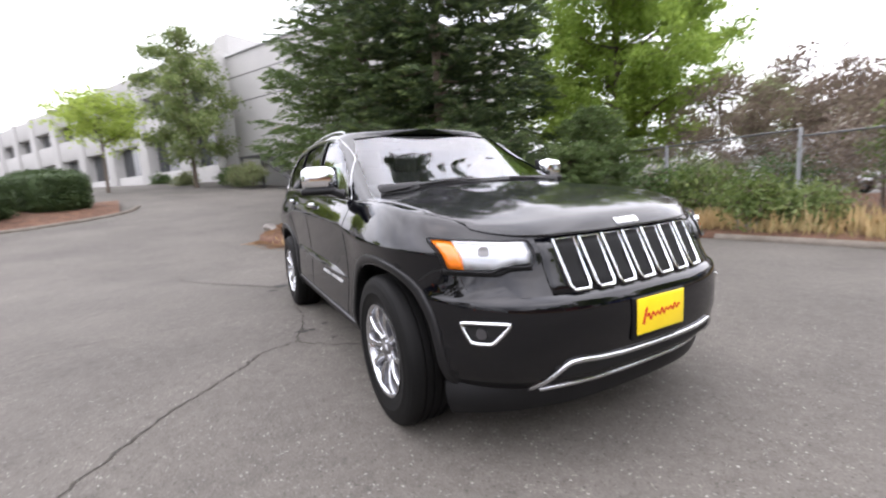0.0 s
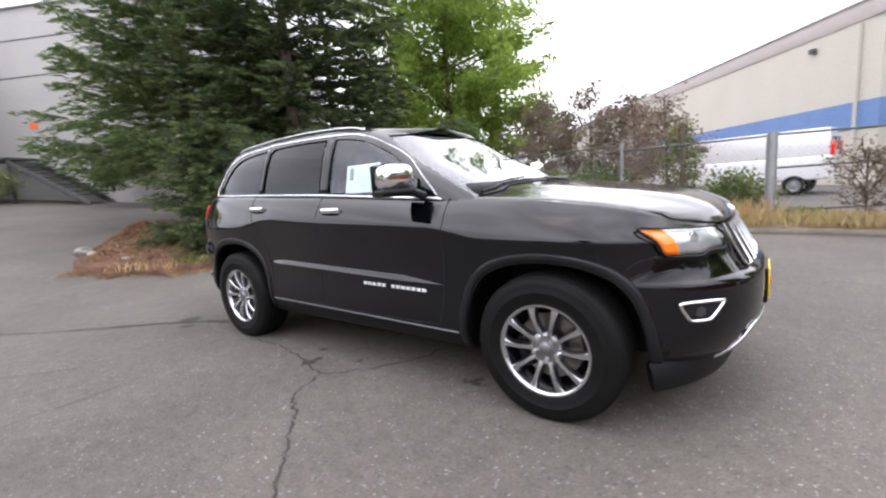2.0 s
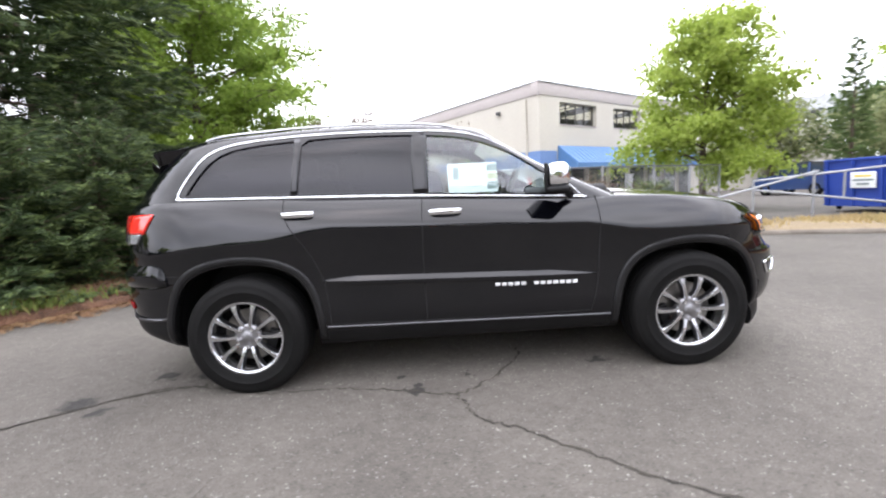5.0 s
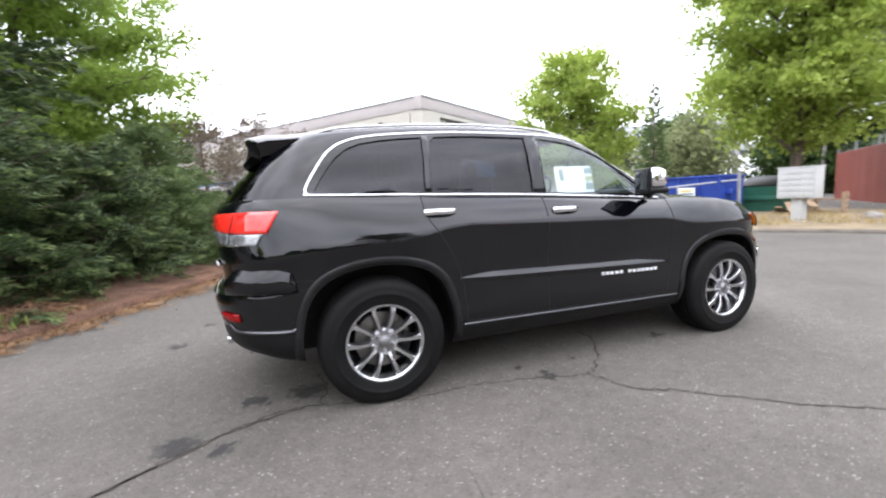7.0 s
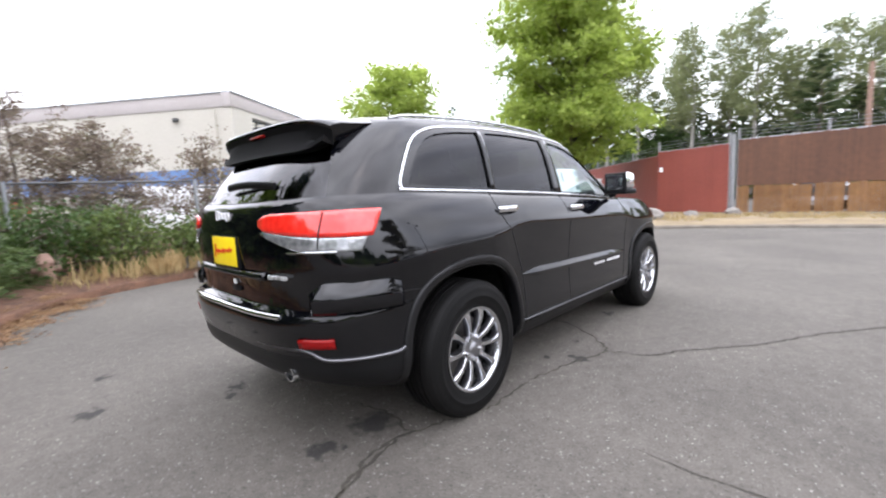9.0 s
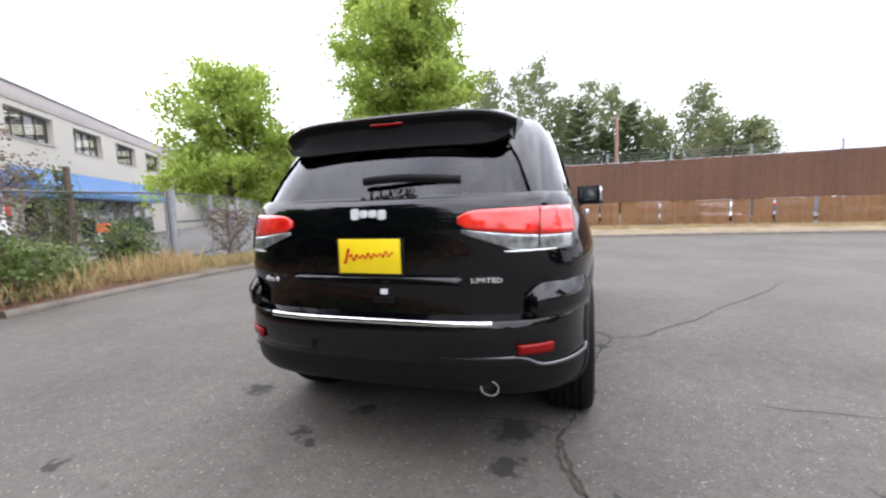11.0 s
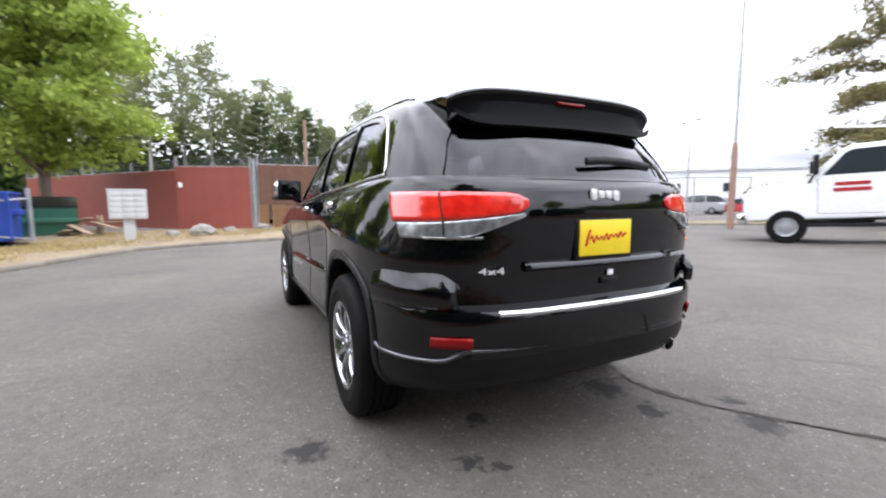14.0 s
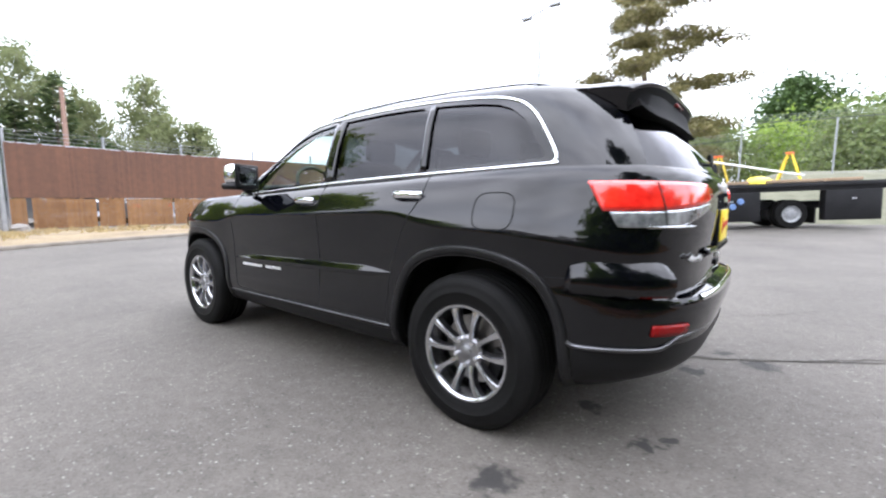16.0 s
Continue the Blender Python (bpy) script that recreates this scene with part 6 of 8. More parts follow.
build_tufts("straw_grass", scatter(rng0, 190, [(-2.6, 5.55), (-0.8, 6.1), (1.5, 6.3), (3.6, 6.15), (4.4, 5.95)], [(-2.2, 7.8), (-0.6, 8.0), (1.4, 7.6), (2.8, 6.9), (4.4, 6.4)]), STRAW, 0.24, 1, "dry straw grass along the kerb", 20)
build_tufts("straw_grass", scatter(rng0, 440, [(3.6, 6.15), (8.2, 4.8), (10.9, 2.7), (12.4, -1.5), (13.1, -9.5), (12.5, -14)], [(3.8, 6.9), (9, 6.2), (15.5, 6.0), (15.8, -1.5), (15.2, -9.5), (14.5, -14)]), STRAW, 0.13, 2, "short dry grass along the kerb", 22)
build_tufts("straw_grass", scatter(rng0, 30, [(0.3, 6.35), (1.3, 6.4), (2.5, 6.3)], [(0.4, 7.0), (1.3, 7.2), (2.4, 6.85)]), STRAW_TALL, 0.46, 5, "tall tan grass before the gate post", 16, 0.16)
build_tufts("straw_grass", scatter(rng0, 15, [(-2.2, 5.9), (-0.8, 6.2), (0.2, 6.3)], [(-2.2, 6.3), (-0.8, 6.5), (0.2, 6.7)]), STRAW_TALL, 0.40, 6, "tan grass along the kerb", 22, 0.12)
build_tufts("green_weeds", scatter(rng0, 120, [(-2.2, 6.2), (-0.8, 6.7), (1.5, 6.7), (3.4, 6.6)], [(-2.0, 8.8), (-0.4, 9.0), (1.4, 8.6), (2.8, 7.6)]), GRASS, 0.26, 3, "green weeds beside the fence")
build_tufts("green_weeds", scatter(rng0, 60, [(-6.0, 0.3), (-5.3, 1.1), (-4.6, 2.0)], [(-6.8, 0.9), (-5.9, 1.9), (-5.2, 2.6)]), GRASS, 0.14, 4, "short weeds at the mulch edge")
build_tufts("straw_grass", scatter(rng0, 6, [(-6.65, -0.2), (-6.4, -0.05), (-6.1, 0.2)], [(-6.65, 0.0), (-6.4, 0.1), (-6.2, 0.35)], 0.03), STRAW_TALL, 0.16, 8, "tan grass at the mulch edge", 22, 0.2)


def build_litter():
    """Fallen needles and leaf scraps along the edge of the mulch."""
    rng = np.random.default_rng(77)
    line = np.array(KERB[2:10])
    n = 15000
    i = rng.uniform(0, len(line) - 1.001, n)
    k = i.astype(int)
    p = line[k] + (line[k + 1] - line[k]) * (i - k)[:, None]
    d = line[k + 1] - line[k]
    d = d / np.linalg.norm(d, axis=1, keepdims=True)
    out = np.stack([d[:, 1], -d[:, 0]], axis=1)
    off = rng.normal(size=n) * 0.17 + 0.02 + 0.10 * np.sin(i * 9)
    p = p + out * off[:, None]
    z = ramp_z(p[:, 0]) + 0.012 + rng.uniform(0, 0.02, n) + np.clip(-off, 0, 0.25) * 0.42
    c = np.column_stack([p, z])
    q = leaf_quads(rng, c, 0.075, 0.35, 1.0)
    q[:, :, 2] = z[:, None] + (q[:, :, 2] - z[:, None]) * 0.25
    near, far = np.array(KERB[:7]), np.array([(-10.2, 2.5), (-9.9, 3.4), (-9.6, 5.0), (-9.4, 6.5), (-9.2, 8.0), (-9, 9.5), (-8.6, 11.0)])
    n = 16000
    i = rng.uniform(0, 5.999, n)
    k, f, t = i.astype(int), (i % 1)[:, None], rng.uniform(0.01, 0.45, n)
    a, b = near[k] * (1 - f) + near[k + 1] * f, far[k] * (1 - f) + far[k + 1] * f
    p = a + (b - a) * t[:, None]
    rise = np.array([0.13 * (noise.noise((x * 1.3, y * 1.3, 3.0)) + 0.45 * noise.noise((x * 4.5, y * 4.5, 7.0))) * min(1, 5 * u) for (x, y), u in zip(p, t)])
    z = ramp_z(p[:, 0]) + 0.097 + 0.34 * np.sin(np.pi * t) + rise + rng.uniform(0, 0.012, n)
    chips = leaf_quads(rng, np.column_stack([p, z]), 0.085, 0.35, 1.0)
    chips[:, :, 2] = z[:, None] + (chips[:, :, 2] - z[:, None]) * 0.4
    q = np.concatenate([q, chips])
    tagged(quads_mesh("leaf_litter", q, LITTER), "brown fallen needles and bark scraps along the mulch edge", "litter", kind="stuff")


build_litter()
for i, (x, y, w, d, turn) in enumerate([(-14.7, -9.3, 4.6, 1.8, 66), (-16.4, -6.7, 2.7, 1.8, 34)]):
    build_hedge(x, y, w, d, 1.35, 61 + i, "dark green clipped hedge on a mulched island", turn)


# ---- grey building up the drive ----
def at_wall(p, d, s, off=0.0):
    """A place s metres along a wall from p in direction d, off metres in front of it (to its right)."""
    return (p[0] + d[0] * s + d[1] * off, p[1] + d[1] * s - d[0] * off)


def build_grey_building():
    yaw = math.degrees(math.atan2(0.49, 0.87))
    b = thing("grey_building", pose(-27.0, 0.2, 1.9, 0, 0, yaw), "two-storey grey concrete panel building with dark windows", "building")
    # local x runs along the front towards the car's side, y goes into the building
    H = 7.95
    one_box("stair_wall", (6.5, 6, H / 2 - 0.5), (13, 12, H + 1), GREY_WALL, b, "plain grey concrete wall", 0.03)
    one_box("corner_pier", (-0.5, 3.2, H / 2 - 0.3), (1.0, 8, H + 1.2), GREY_WALL, b, "grey corner pier", 0.03)
    wing = new("office_wing")
    wing.parent = b
    tagged(wing, "grey wing with two rows of dark windows")
    L = 62
    for z0, z1 in ((-1.0, 1.85), (4.35, 6.25), (7.75, 9.7)):
        one_box("wall_band", (-L / 2 - 1.0, 6, (z0 + z1) / 2), (L, 10, z1 - z0), GREY_WALL, wing, "", 0.02)
    for k in range(10):
        x = -1.6 - k * 6.4
        one_box("pier", (x, 5.3, 4.5), (1.5, 9, 10.6 + (0.5 if k == 1 else 0)), GREY_WALL, wing, "", 0.02)
    for k in range(9):
        for z0, z1 in ((1.85, 4.35), (6.25, 7.75)):
            w = one_box("window", (-4.8 - k * 6.4, 6.6, (z0 + z1) / 2), (4.95, 10, z1 - z0 - 0.004), DARK_WIN, wing, "dark window band")
            for m in (-1.2, 1.2):
                one_box("mullion", (-4.8 - k * 6.4 + m, 1.58, (z0 + z1) / 2), (0.08, 0.06, z1 - z0 - 0.01), FRAME_DARK, wing)
    for z in (5.2, 6.7):
        one_box("wall_joint", (6.5, -0.003, z), (12.9, 0.012, 0.05), FRAME_DARK, b)
    one_box("parapet_cap", (6.5, 5.96, H + 0.03), (13.1, 12.1, 0.06), FAR_CONC, b)
    one_box("wall_sign", (4.2, -0.02, 3.15), (0.36, 0.03, 0.26), ORANGE, b, "small orange wall sign")
    st = thing("outdoor_stair", pose(-27.0, 0.2, 1.9, 0, 0, yaw), "dark metal stair against the grey wall", "stair")
    for k in range(11):
        one_box("tread", (4.3 + k * 0.29, -0.75, 1.65 - k * 0.165), (0.30, 1.2, 0.05), FRAME_DARK, st)
    for y in (-0.18, -1.33):
        one_sweep("stringer", [(4.1, y, 1.55), (7.6, y, -0.42)], 0.22, 0.05, FRAME_DARK, st, "", (0, 1, 0))
    one_box("landing", (3.2, -0.75, 1.70), (2.0, 1.3, 0.08), FRAME_DARK, st, "dark landing")
    for x in (2.3, 4.1):
        one_box("landing_post", (x, -1.3, 0.72), (0.08, 0.08, 1.95), FRAME_DARK, st)
    for i, (s, o, r) in enumerate([(1.4, 1.5, 0.7), (2.6, 1.7, 0.8), (4.0, 1.9, 0.7), (8.8, 1.4, 0.8), (10.4, 1.5, 0.8), (-2.5, 2.2, 0.7), (-5, 2.4, 0.7)]):
        x, y = at_wall((-27.0, 0.2), (0.87, 0.49), s, o)
        build_broadleaf(x, y, 1.25, r, 70 + i, LEAF_GREY if i % 3 else LEAF_DARK, "rounded shrub at the foot of the grey wall", 2600, 0.10, 0.02, 0.1, 12, name="wall_shrub", clump=0.22, z=1.85, category="shrub")


build_grey_building()
build_broadleaf(-25.5, -2.3, 9.8, 2.5, 81, LEAF_HILL, "slender soft green tree before the grey building", 15000, 0.17, 0.11, 1.5, 18, clump=0.4, z=1.9)
build_broadleaf(-25.1, -6.4, 5.4, 2.3, 82, LEAF, "bright yellow-green young tree before the grey building", 5200, 0.17, 0.09, 2.2, 14, clump=0.4, z=2.0)
build_broadleaf(-24.0, -14.5, 5.0, 2.2, 83, LEAF, "yellow-green young tree beyond the hedge", 4500, 0.2, 0.09, 1.6, 14, clump=0.4, z=2.0)
build_conifer(-15.0, 8.5, 7.5, 2.6, 84, NEEDLE_SOFT, "soft green conifer at the end of the bank", 100, 20, 12, 0.5, 0.2)


# ---- cream and blue building ----
def build_cream_building():
    yaw = math.degrees(math.atan2(0.57, 0.82))
    b = thing("cream_building", pose(5.7, 19.7, 0.0, 0, 0, yaw), "cream two-storey building with mauve parapet, blue band and awning", "building")
    L, D, H = 60.0, 46.0, 6.75
    wins = [(1.7, 5.1), (6.9, 10.0), (11.9, 15.0), (16.9, 20.0), (21.9, 25.0)]
    # front, built round its window openings
    one_box("front_wall_low", (L / 2, 0.2, 2.3), (L, 0.4, 4.64), BEIGE_WALL, b, "cream painted wall")
    one_box("front_wall_high", (L / 2, 0.2, 5.96), (L, 0.4, 0.26), BEIGE_WALL, b, "cream painted wall")
    edges = [0.0] + [v for w in wins for v in w] + [L]
    for a, c in zip(edges[::2], edges[1::2]):
        one_box("front_pier", ((a + c) / 2, 0.2, 5.225), (c - a, 0.4, 1.21), BEIGE_WALL, b)
    for a, c in wins:
        w = raw("window", [(a, 0.30, 4.62), (c, 0.30, 4.62), (c, 0.30, 5.83), (a, 0.30, 5.83)], [(0, 1, 2, 3)], OFFICE_GLASS, b, "office window with bright ceiling lamps behind")
        w.visible_shadow = False
        for k in range(4):
            one_box("ceiling_lamp", (a + (c - a) * (k + 0.5) / 4, 2.6, 5.93), (0.16, 3.2, 0.06), CEILING_TUBE, b, "bright ceiling lamp tube")
        one_box("office_back_wall", ((a + c) / 2, 8.0, 5.2), (c - a + 2.5, 0.1, 1.7), MAUVE, b)
        one_box("office_floor", ((a + c) / 2, 4.2, 4.3), (c - a + 2.5, 7.4, 0.1), FAR_CONC, b)
        for k in range(5):
            one_box("window_bar", (a + (c - a) * k / 4, 0.27, 5.225), (0.06, 0.05, 1.2), FRAME_DARK, w)
        one_box("window_sill", ((a + c) / 2, 0.02, 4.60), (c - a + 0.1, 0.12, 0.06), MAUVE, w)
    one_box("side_wall", (0.2, D / 2 + 0.4, 3.045), (0.4, D, 6.09), BEIGE_WALL, b, "cream painted wall")
    one_box("parapet_front", (L / 2 - 0.04, 0.2, 6.42), (L + 0.08, 0.48, 0.66), MAUVE, b, "mauve parapet band", 0.01)
    one_box("parapet_side", (0.2, D / 2 + 0.45, 6.42), (0.48, D, 0.66), MAUVE, b, "mauve parapet band", 0.01)
    one_box("coping", (L / 2, 0.2, 6.79), (L + 0.16, 0.6, 0.08), FAR_CONC, b)
    one_box("coping", (0.2, D / 2 + 0.5, 6.792), (0.6, D, 0.08), FAR_CONC, b)
    one_box("roof", (L / 2, D / 2 + 0.4, 6.1), (L - 0.6, D - 0.6, 0.1), FAR_CONC, b, "flat roof")
    one_box("blue_band", (-0.012, D / 2 + 0.188, 2.65), (0.03, D + 0.42, 1.05), BLUE_BAND, b, "blue painted band")
    one_box("blue_band", (0.68, -0.010, 2.65), (1.36, 0.03, 1.05), BLUE_BAND, b, "blue painted band")
    one_box("downpipe", (-0.06, 0.9, 3.0), (0.1, 0.1, 6.0), BEIGE_WALL, b)
    aw = new("awning")
    aw.parent = b
    tagged(aw, "blue ribbed metal awning")
    bm = bmesh.new()
    prism(bm, [(-0.03, 3.45), (-1.35, 2.42), (-1.35, 2.15), (-0.03, 2.15)], 0, 1.45, 17.0)
    part("awning_sheet", bm, BLUE_METAL, aw, "", False)
    for k in range(40):
        one_sweep("awning_rib", [(1.5 + k * 0.395, -0.03, 3.465), (1.5 + k * 0.395, -1.36, 2.435)], 0.03, 0.03, BLUE_METAL, aw, "", (1, 0, 0), False, 6)
    for k in range(7):
        s = 2.0 + k * 2.2
        w = one_box("shopfront", (s + 0.9, -0.008, 1.15), (1.75, 0.05, 2.0), DARK_WIN, b, "dark shopfront glass")
        one_box("shopfront_bar", (s, -0.02, 1.15), (0.08, 0.08, 2.1), BEIGE_WALL, w)
    one_box("wall_lamp", (-0.12, 3.0, 5.6), (0.2, 0.25, 0.2), FRAME_DARK, b, "", 0.04)


build_cream_building()


# ---- fences ----
def build_chainlink(a, c, h, label, z0=0.1, step=2.6, mesh=True, rails=(1.0,), spacing=0.10, wire=False, base_h=0.0):
    a, c = Vector((*a, 0)), Vector((*c, 0))
    d = c - a
    L = d.length
    yaw = math.degrees(math.atan2(d.y, d.x))
    f = thing("chainlink_fence", pose(a.x, a.y, z0 + base_h, 0, 0, yaw), label, "fence")
    n = max(1, round(L / step))
    for k in range(n + 1):
        one_cyl("post", (L * k / n, 0, -0.1), (L * k / n, 0, h + 0.03), 0.035, GALV, f, "", None, 10)
    for r in rails:
        one_cyl("rail", (0, 0, h * r), (L, 0, h * r), 0.019, FRAME_DARK, f, "", None, 8)
    if mesh:
        vs, fs = [], []
        w = 0.0011
        for sgn in (1, -1):
            k = -int(h / spacing) - 1
            while k * spacing < L + h:
                x0 = k * spacing
                p, q = (x0, 0.0), (x0 + h, h)
                lo = max(0.0, -x0 / h if x0 < 0 else 0.0)
                hi = min(1.0, (L - x0) / h)
                if hi > lo:
                    pts = [(x0 + h * t, h * t) for t in (lo, hi)]
                    if sgn < 0:
                        pts = [(L - x, z) for x, z in pts]
                    b0 = len(vs)
                    for x, z in pts:
                        vs += [(x - w, sgn * 0.004, z), (x + w, sgn * 0.004, z), (x, sgn * 0.004 + 0.004, z)]
                    fs += [(b0, b0 + 1, b0 + 4, b0 + 3), (b0 + 1, b0 + 2, b0 + 5, b0 + 4), (b0 + 2, b0, b0 + 3, b0 + 5)]
                k += 1
        raw("wire_mesh", vs, fs, GALV, f, "thin diagonal wire mesh")
    if wire:
        for k in range(3):
            one_cyl("barbed_wire", (0, 0.06 * k, h + 0.12 + 0.1 * k), (L, 0.06 * k, h + 0.12 + 0.1 * k), 0.006, GALV, f, "", None, 5)
    return f


def build_slat_fence(a, c, h, mat, label, gap=-0.001, wire=True, z0=0.12, low=0.0):
    a, c = Vector((*a, 0)), Vector((*c, 0))
    d = c - a
    L = d.length
    f = thing("slatted_fence", pose(a.x, a.y, z0, 0, 0, math.degrees(math.atan2(d.y, d.x))), label, "fence")
    n = int(L / 0.062)
    rng = random.Random(int(L * 100))
    for zb, zt, g, m_ in ((low or 0.03, h, gap, mat),) + (((0.03, low - 0.01, 0.006, DRY_SLAT),) if low else ()):
        vs, fs = [], []
        for k in range(n):
            if m_ is DRY_SLAT and rng.random() < 0.04:
                continue
            x0, x1 = k * L / n + g / 2, (k + 1) * L / n - g / 2
            t, y = zt + rng.uniform(-0.03, 0.02), rng.uniform(-0.006, 0.006)
            b0 = len(vs)
            for z in (zb, t):
                vs += [(x0, y - 0.004, z), (x1, y - 0.004, z), (x1, y + 0.004, z), (x0, y + 0.004, z)]
            fs += [(b0 + i, b0 + (i + 1) % 4, b0 + 4 + (i + 1) % 4, b0 + 4 + i) for i in range(4)] + [(b0 + 4, b0 + 5, b0 + 6, b0 + 7)]
        s = raw("slats", vs, fs, m_, f, "thin upright vinyl slats")
        tagged(s, kind="stuff")
    m = max(1, round(L / 3.0))
    for k in range(m + 1):
        one_cyl("post", (L * k / m, 0.05, -0.1), (L * k / m, 0.05, h + (0.42 if wire else 0.05)), 0.04, GALV, f, "", None, 10)
    one_cyl("rail", (0, 0.04, h), (L, 0.04, h), 0.024, GALV, f, "", None, 8)
    if wire:
        for k in range(3):
            one_cyl("barbed_wire", (0, 0.05, h + 0.14 + 0.12 * k), (L, 0.05, h + 0.14 + 0.12 * k), 0.006, GALV, f, "", None, 5)
    return f


build_slat_fence((26.5, 11.2), (17.0, 3.5), 2.45, RED_SLAT, "red slatted chain-link fence with barbed wire")
build_slat_fence((17.0, 3.5), (16.05, 0.75), 2.6, RED_SLAT, "red slatted chain-link gate panel")
build_slat_fence((15.95, 0.45), (16.0, -4.5), 2.7, BROWN_SLAT, "brown weathered slatted fence with barbed wire", -0.002, low=1.02)
build_slat_fence((16.0, -4.5), (15.2, -12.8), 2.7, BROWN_SLAT, "brown weathered slatted fence with barbed wire", -0.002, low=1.02)
one_cyl("gate_post", (16.0, 0.6, 0.05), (16.0, 0.6, 3.05), 0.075, GALV)
tagged(bpy.data.objects["gate_post"], "tall grey steel gate post between the fences", "post")
s = one_box("fence_sign", (16.93, 3.30, 1.95), (0.03, 0.24, 0.2), PAPER, None, "", 0.005, Matrix.Rotation(0.33, 3, "Z"))
tagged(s, "small white sign on the red fence", "sign")
build_chainlink((15.0, -13.1), (9.2, -22.5), 2.3, "galvanised chain-link fence before the car lot", 0.1, 3.0, True, (1.0,), 0.12, True)
build_chainlink((-8.5, 8.7), (-0.2, 7.35), 1.66, "galvanised chain-link fence among shrubs", 0.12, 2.7, True, (1.0,))
build_chainlink((-0.2, 7.35), (2.4, 7.0), 1.54, "galvanised chain-link fence beside the gate", 0.12, 2.6, True, (1.0,))
build_chainlink((2.5, 7.0), (6.3, 8.9), 1.55, "open chain-link gate leaf with three rails", 0.12, 1.9, True, (1.0, 0.62, 0.12))
build_chainlink((6.3, 8.9), (9.8, 11.2), 1.6, "galvanised chain-link fence in the yard", 0.05, 1.9, True, (1.0,))
big = one_cyl("gate_post", (2.46, 6.92, 0.0), (2.46, 6.92, 1.72), 0.07, GALV)
tagged(big, "thick grey gate post in dry grass", "post")
big = one_cyl("gate_post", (5.2, 8.1, 0.0), (5.2, 8.1, 1.45), 0.10, GALV)
tagged(big, "short thick grey post beside the open gate", "post")
bar = thing("barrier_pole", pose(4.2, 6.75, 0.12), "long grey gate bar propped over the weeds", "gate")
one_cyl("bar", (0, 0, 0.05), (5.6, 0.6, 1.12), 0.03, GALV, bar, "", None, 8)
one_cyl("prop", (5.5, 0.6, 0.0), (5.5, 0.6, 1.15), 0.03, GALV, bar, "", None, 8)
g2 = thing("leaning_gate", pose(8.9, 8.4, 0.05, 0, 0, -25), "leaning galvanised gate frame before the blue dumpster", "gate")
for a, c in (((0, 0, 1.0), (4.0, 0, 1.3)), ((0, 0, 0.75), (4.0, 0, 0.12)), ((0, 0, 0.0), (0, 0, 1.05)), ((4.0, 0, 0.0), (4.0, 0, 1.6)), ((2.0, 0, 0.42), (2.0, 0, 1.15))):
    one_cyl("tube", a, c, 0.03 if a[0] < 4 else 0.06, GALV, g2, "", None, 8)


# ---- things by the street ----
def build_dumpster():
    d = thing("blue_dumpster", pose(12.5, 8.1, 0.06, 0, 0, 100), "blue steel dumpster with a white sign beside the gate", "dumpster")
    bm = bmesh.new()
    prism(bm, [(-0.70, 0.12), (0.70, 0.12), (0.80, 1.42), (-0.80, 1.42)], 0, -1.05, 1.05)
    part("bin", bm, BLUE_STEEL, d, "blue steel bin", False)
    for x in (-1.03, -0.35, 0.35, 1.03):
        one_prism("rib", [(0.71, 0.14), (0.77, 0.14), (0.87, 1.40), (0.81, 1.40)], 0, x - 0.04, x + 0.04, BLUE_STEEL, d)
    one_box("rim", (0, 0, 1.44), (2.2, 1.7, 0.07), BLUE_STEEL, d, "", 0.01)
    for x in (-1.15, 1.15):
        one_box("fork_pocket", (x, 0.2, 0.9), (0.2, 0.5, 0.16), BLUE_STEEL, d, "", 0.01)
    one_box("sign_plate", (0.05, 0.84, 0.86), (0.62, 0.02, 0.44), PAPER, d, "white sign plate", 0.003, Matrix.Rotation(-0.08, 3, "X"))
    for k, w in enumerate((0.4, 0.5, 0.3)):
        one_box("print_bar", (0.05, 0.862 - 0.010 * k, 0.97 - 0.11 * k), (w, 0.01, 0.05), INK_GREY if k else YELLOW, d)
    for x in (-0.85, 0.85):
        for y in (-0.5, 0.5):
            one_cyl("castor", (x - 0.03, y, 0.07), (x + 0.03, y, 0.07), 0.07, RUBBER, d)


def build_green_bin():
    d = thing("green_bin", pose(15.0, 7.2, 0.06, 0, 0, 105), "dark green steel bin behind the gate", "dumpster")
    bm = bmesh.new()
    prism(bm, [(-0.6, 0.1), (0.6, 0.1), (0.72, 1.0), (-0.72, 1.35)], 0, -0.9, 0.9)
    part("bin", bm, GREEN_STEEL, d, "", False)
    one_box("lid", (0, 0.0, 1.20), (1.85, 1.5, 0.05), TRIM, d, "black lid", 0.01, Matrix.Rotation(-0.24, 3, "X"))
    one_box("fork_pocket", (0, 0.68, 0.6), (1.9, 0.12, 0.16), GREEN_STEEL, d, "", 0.01)


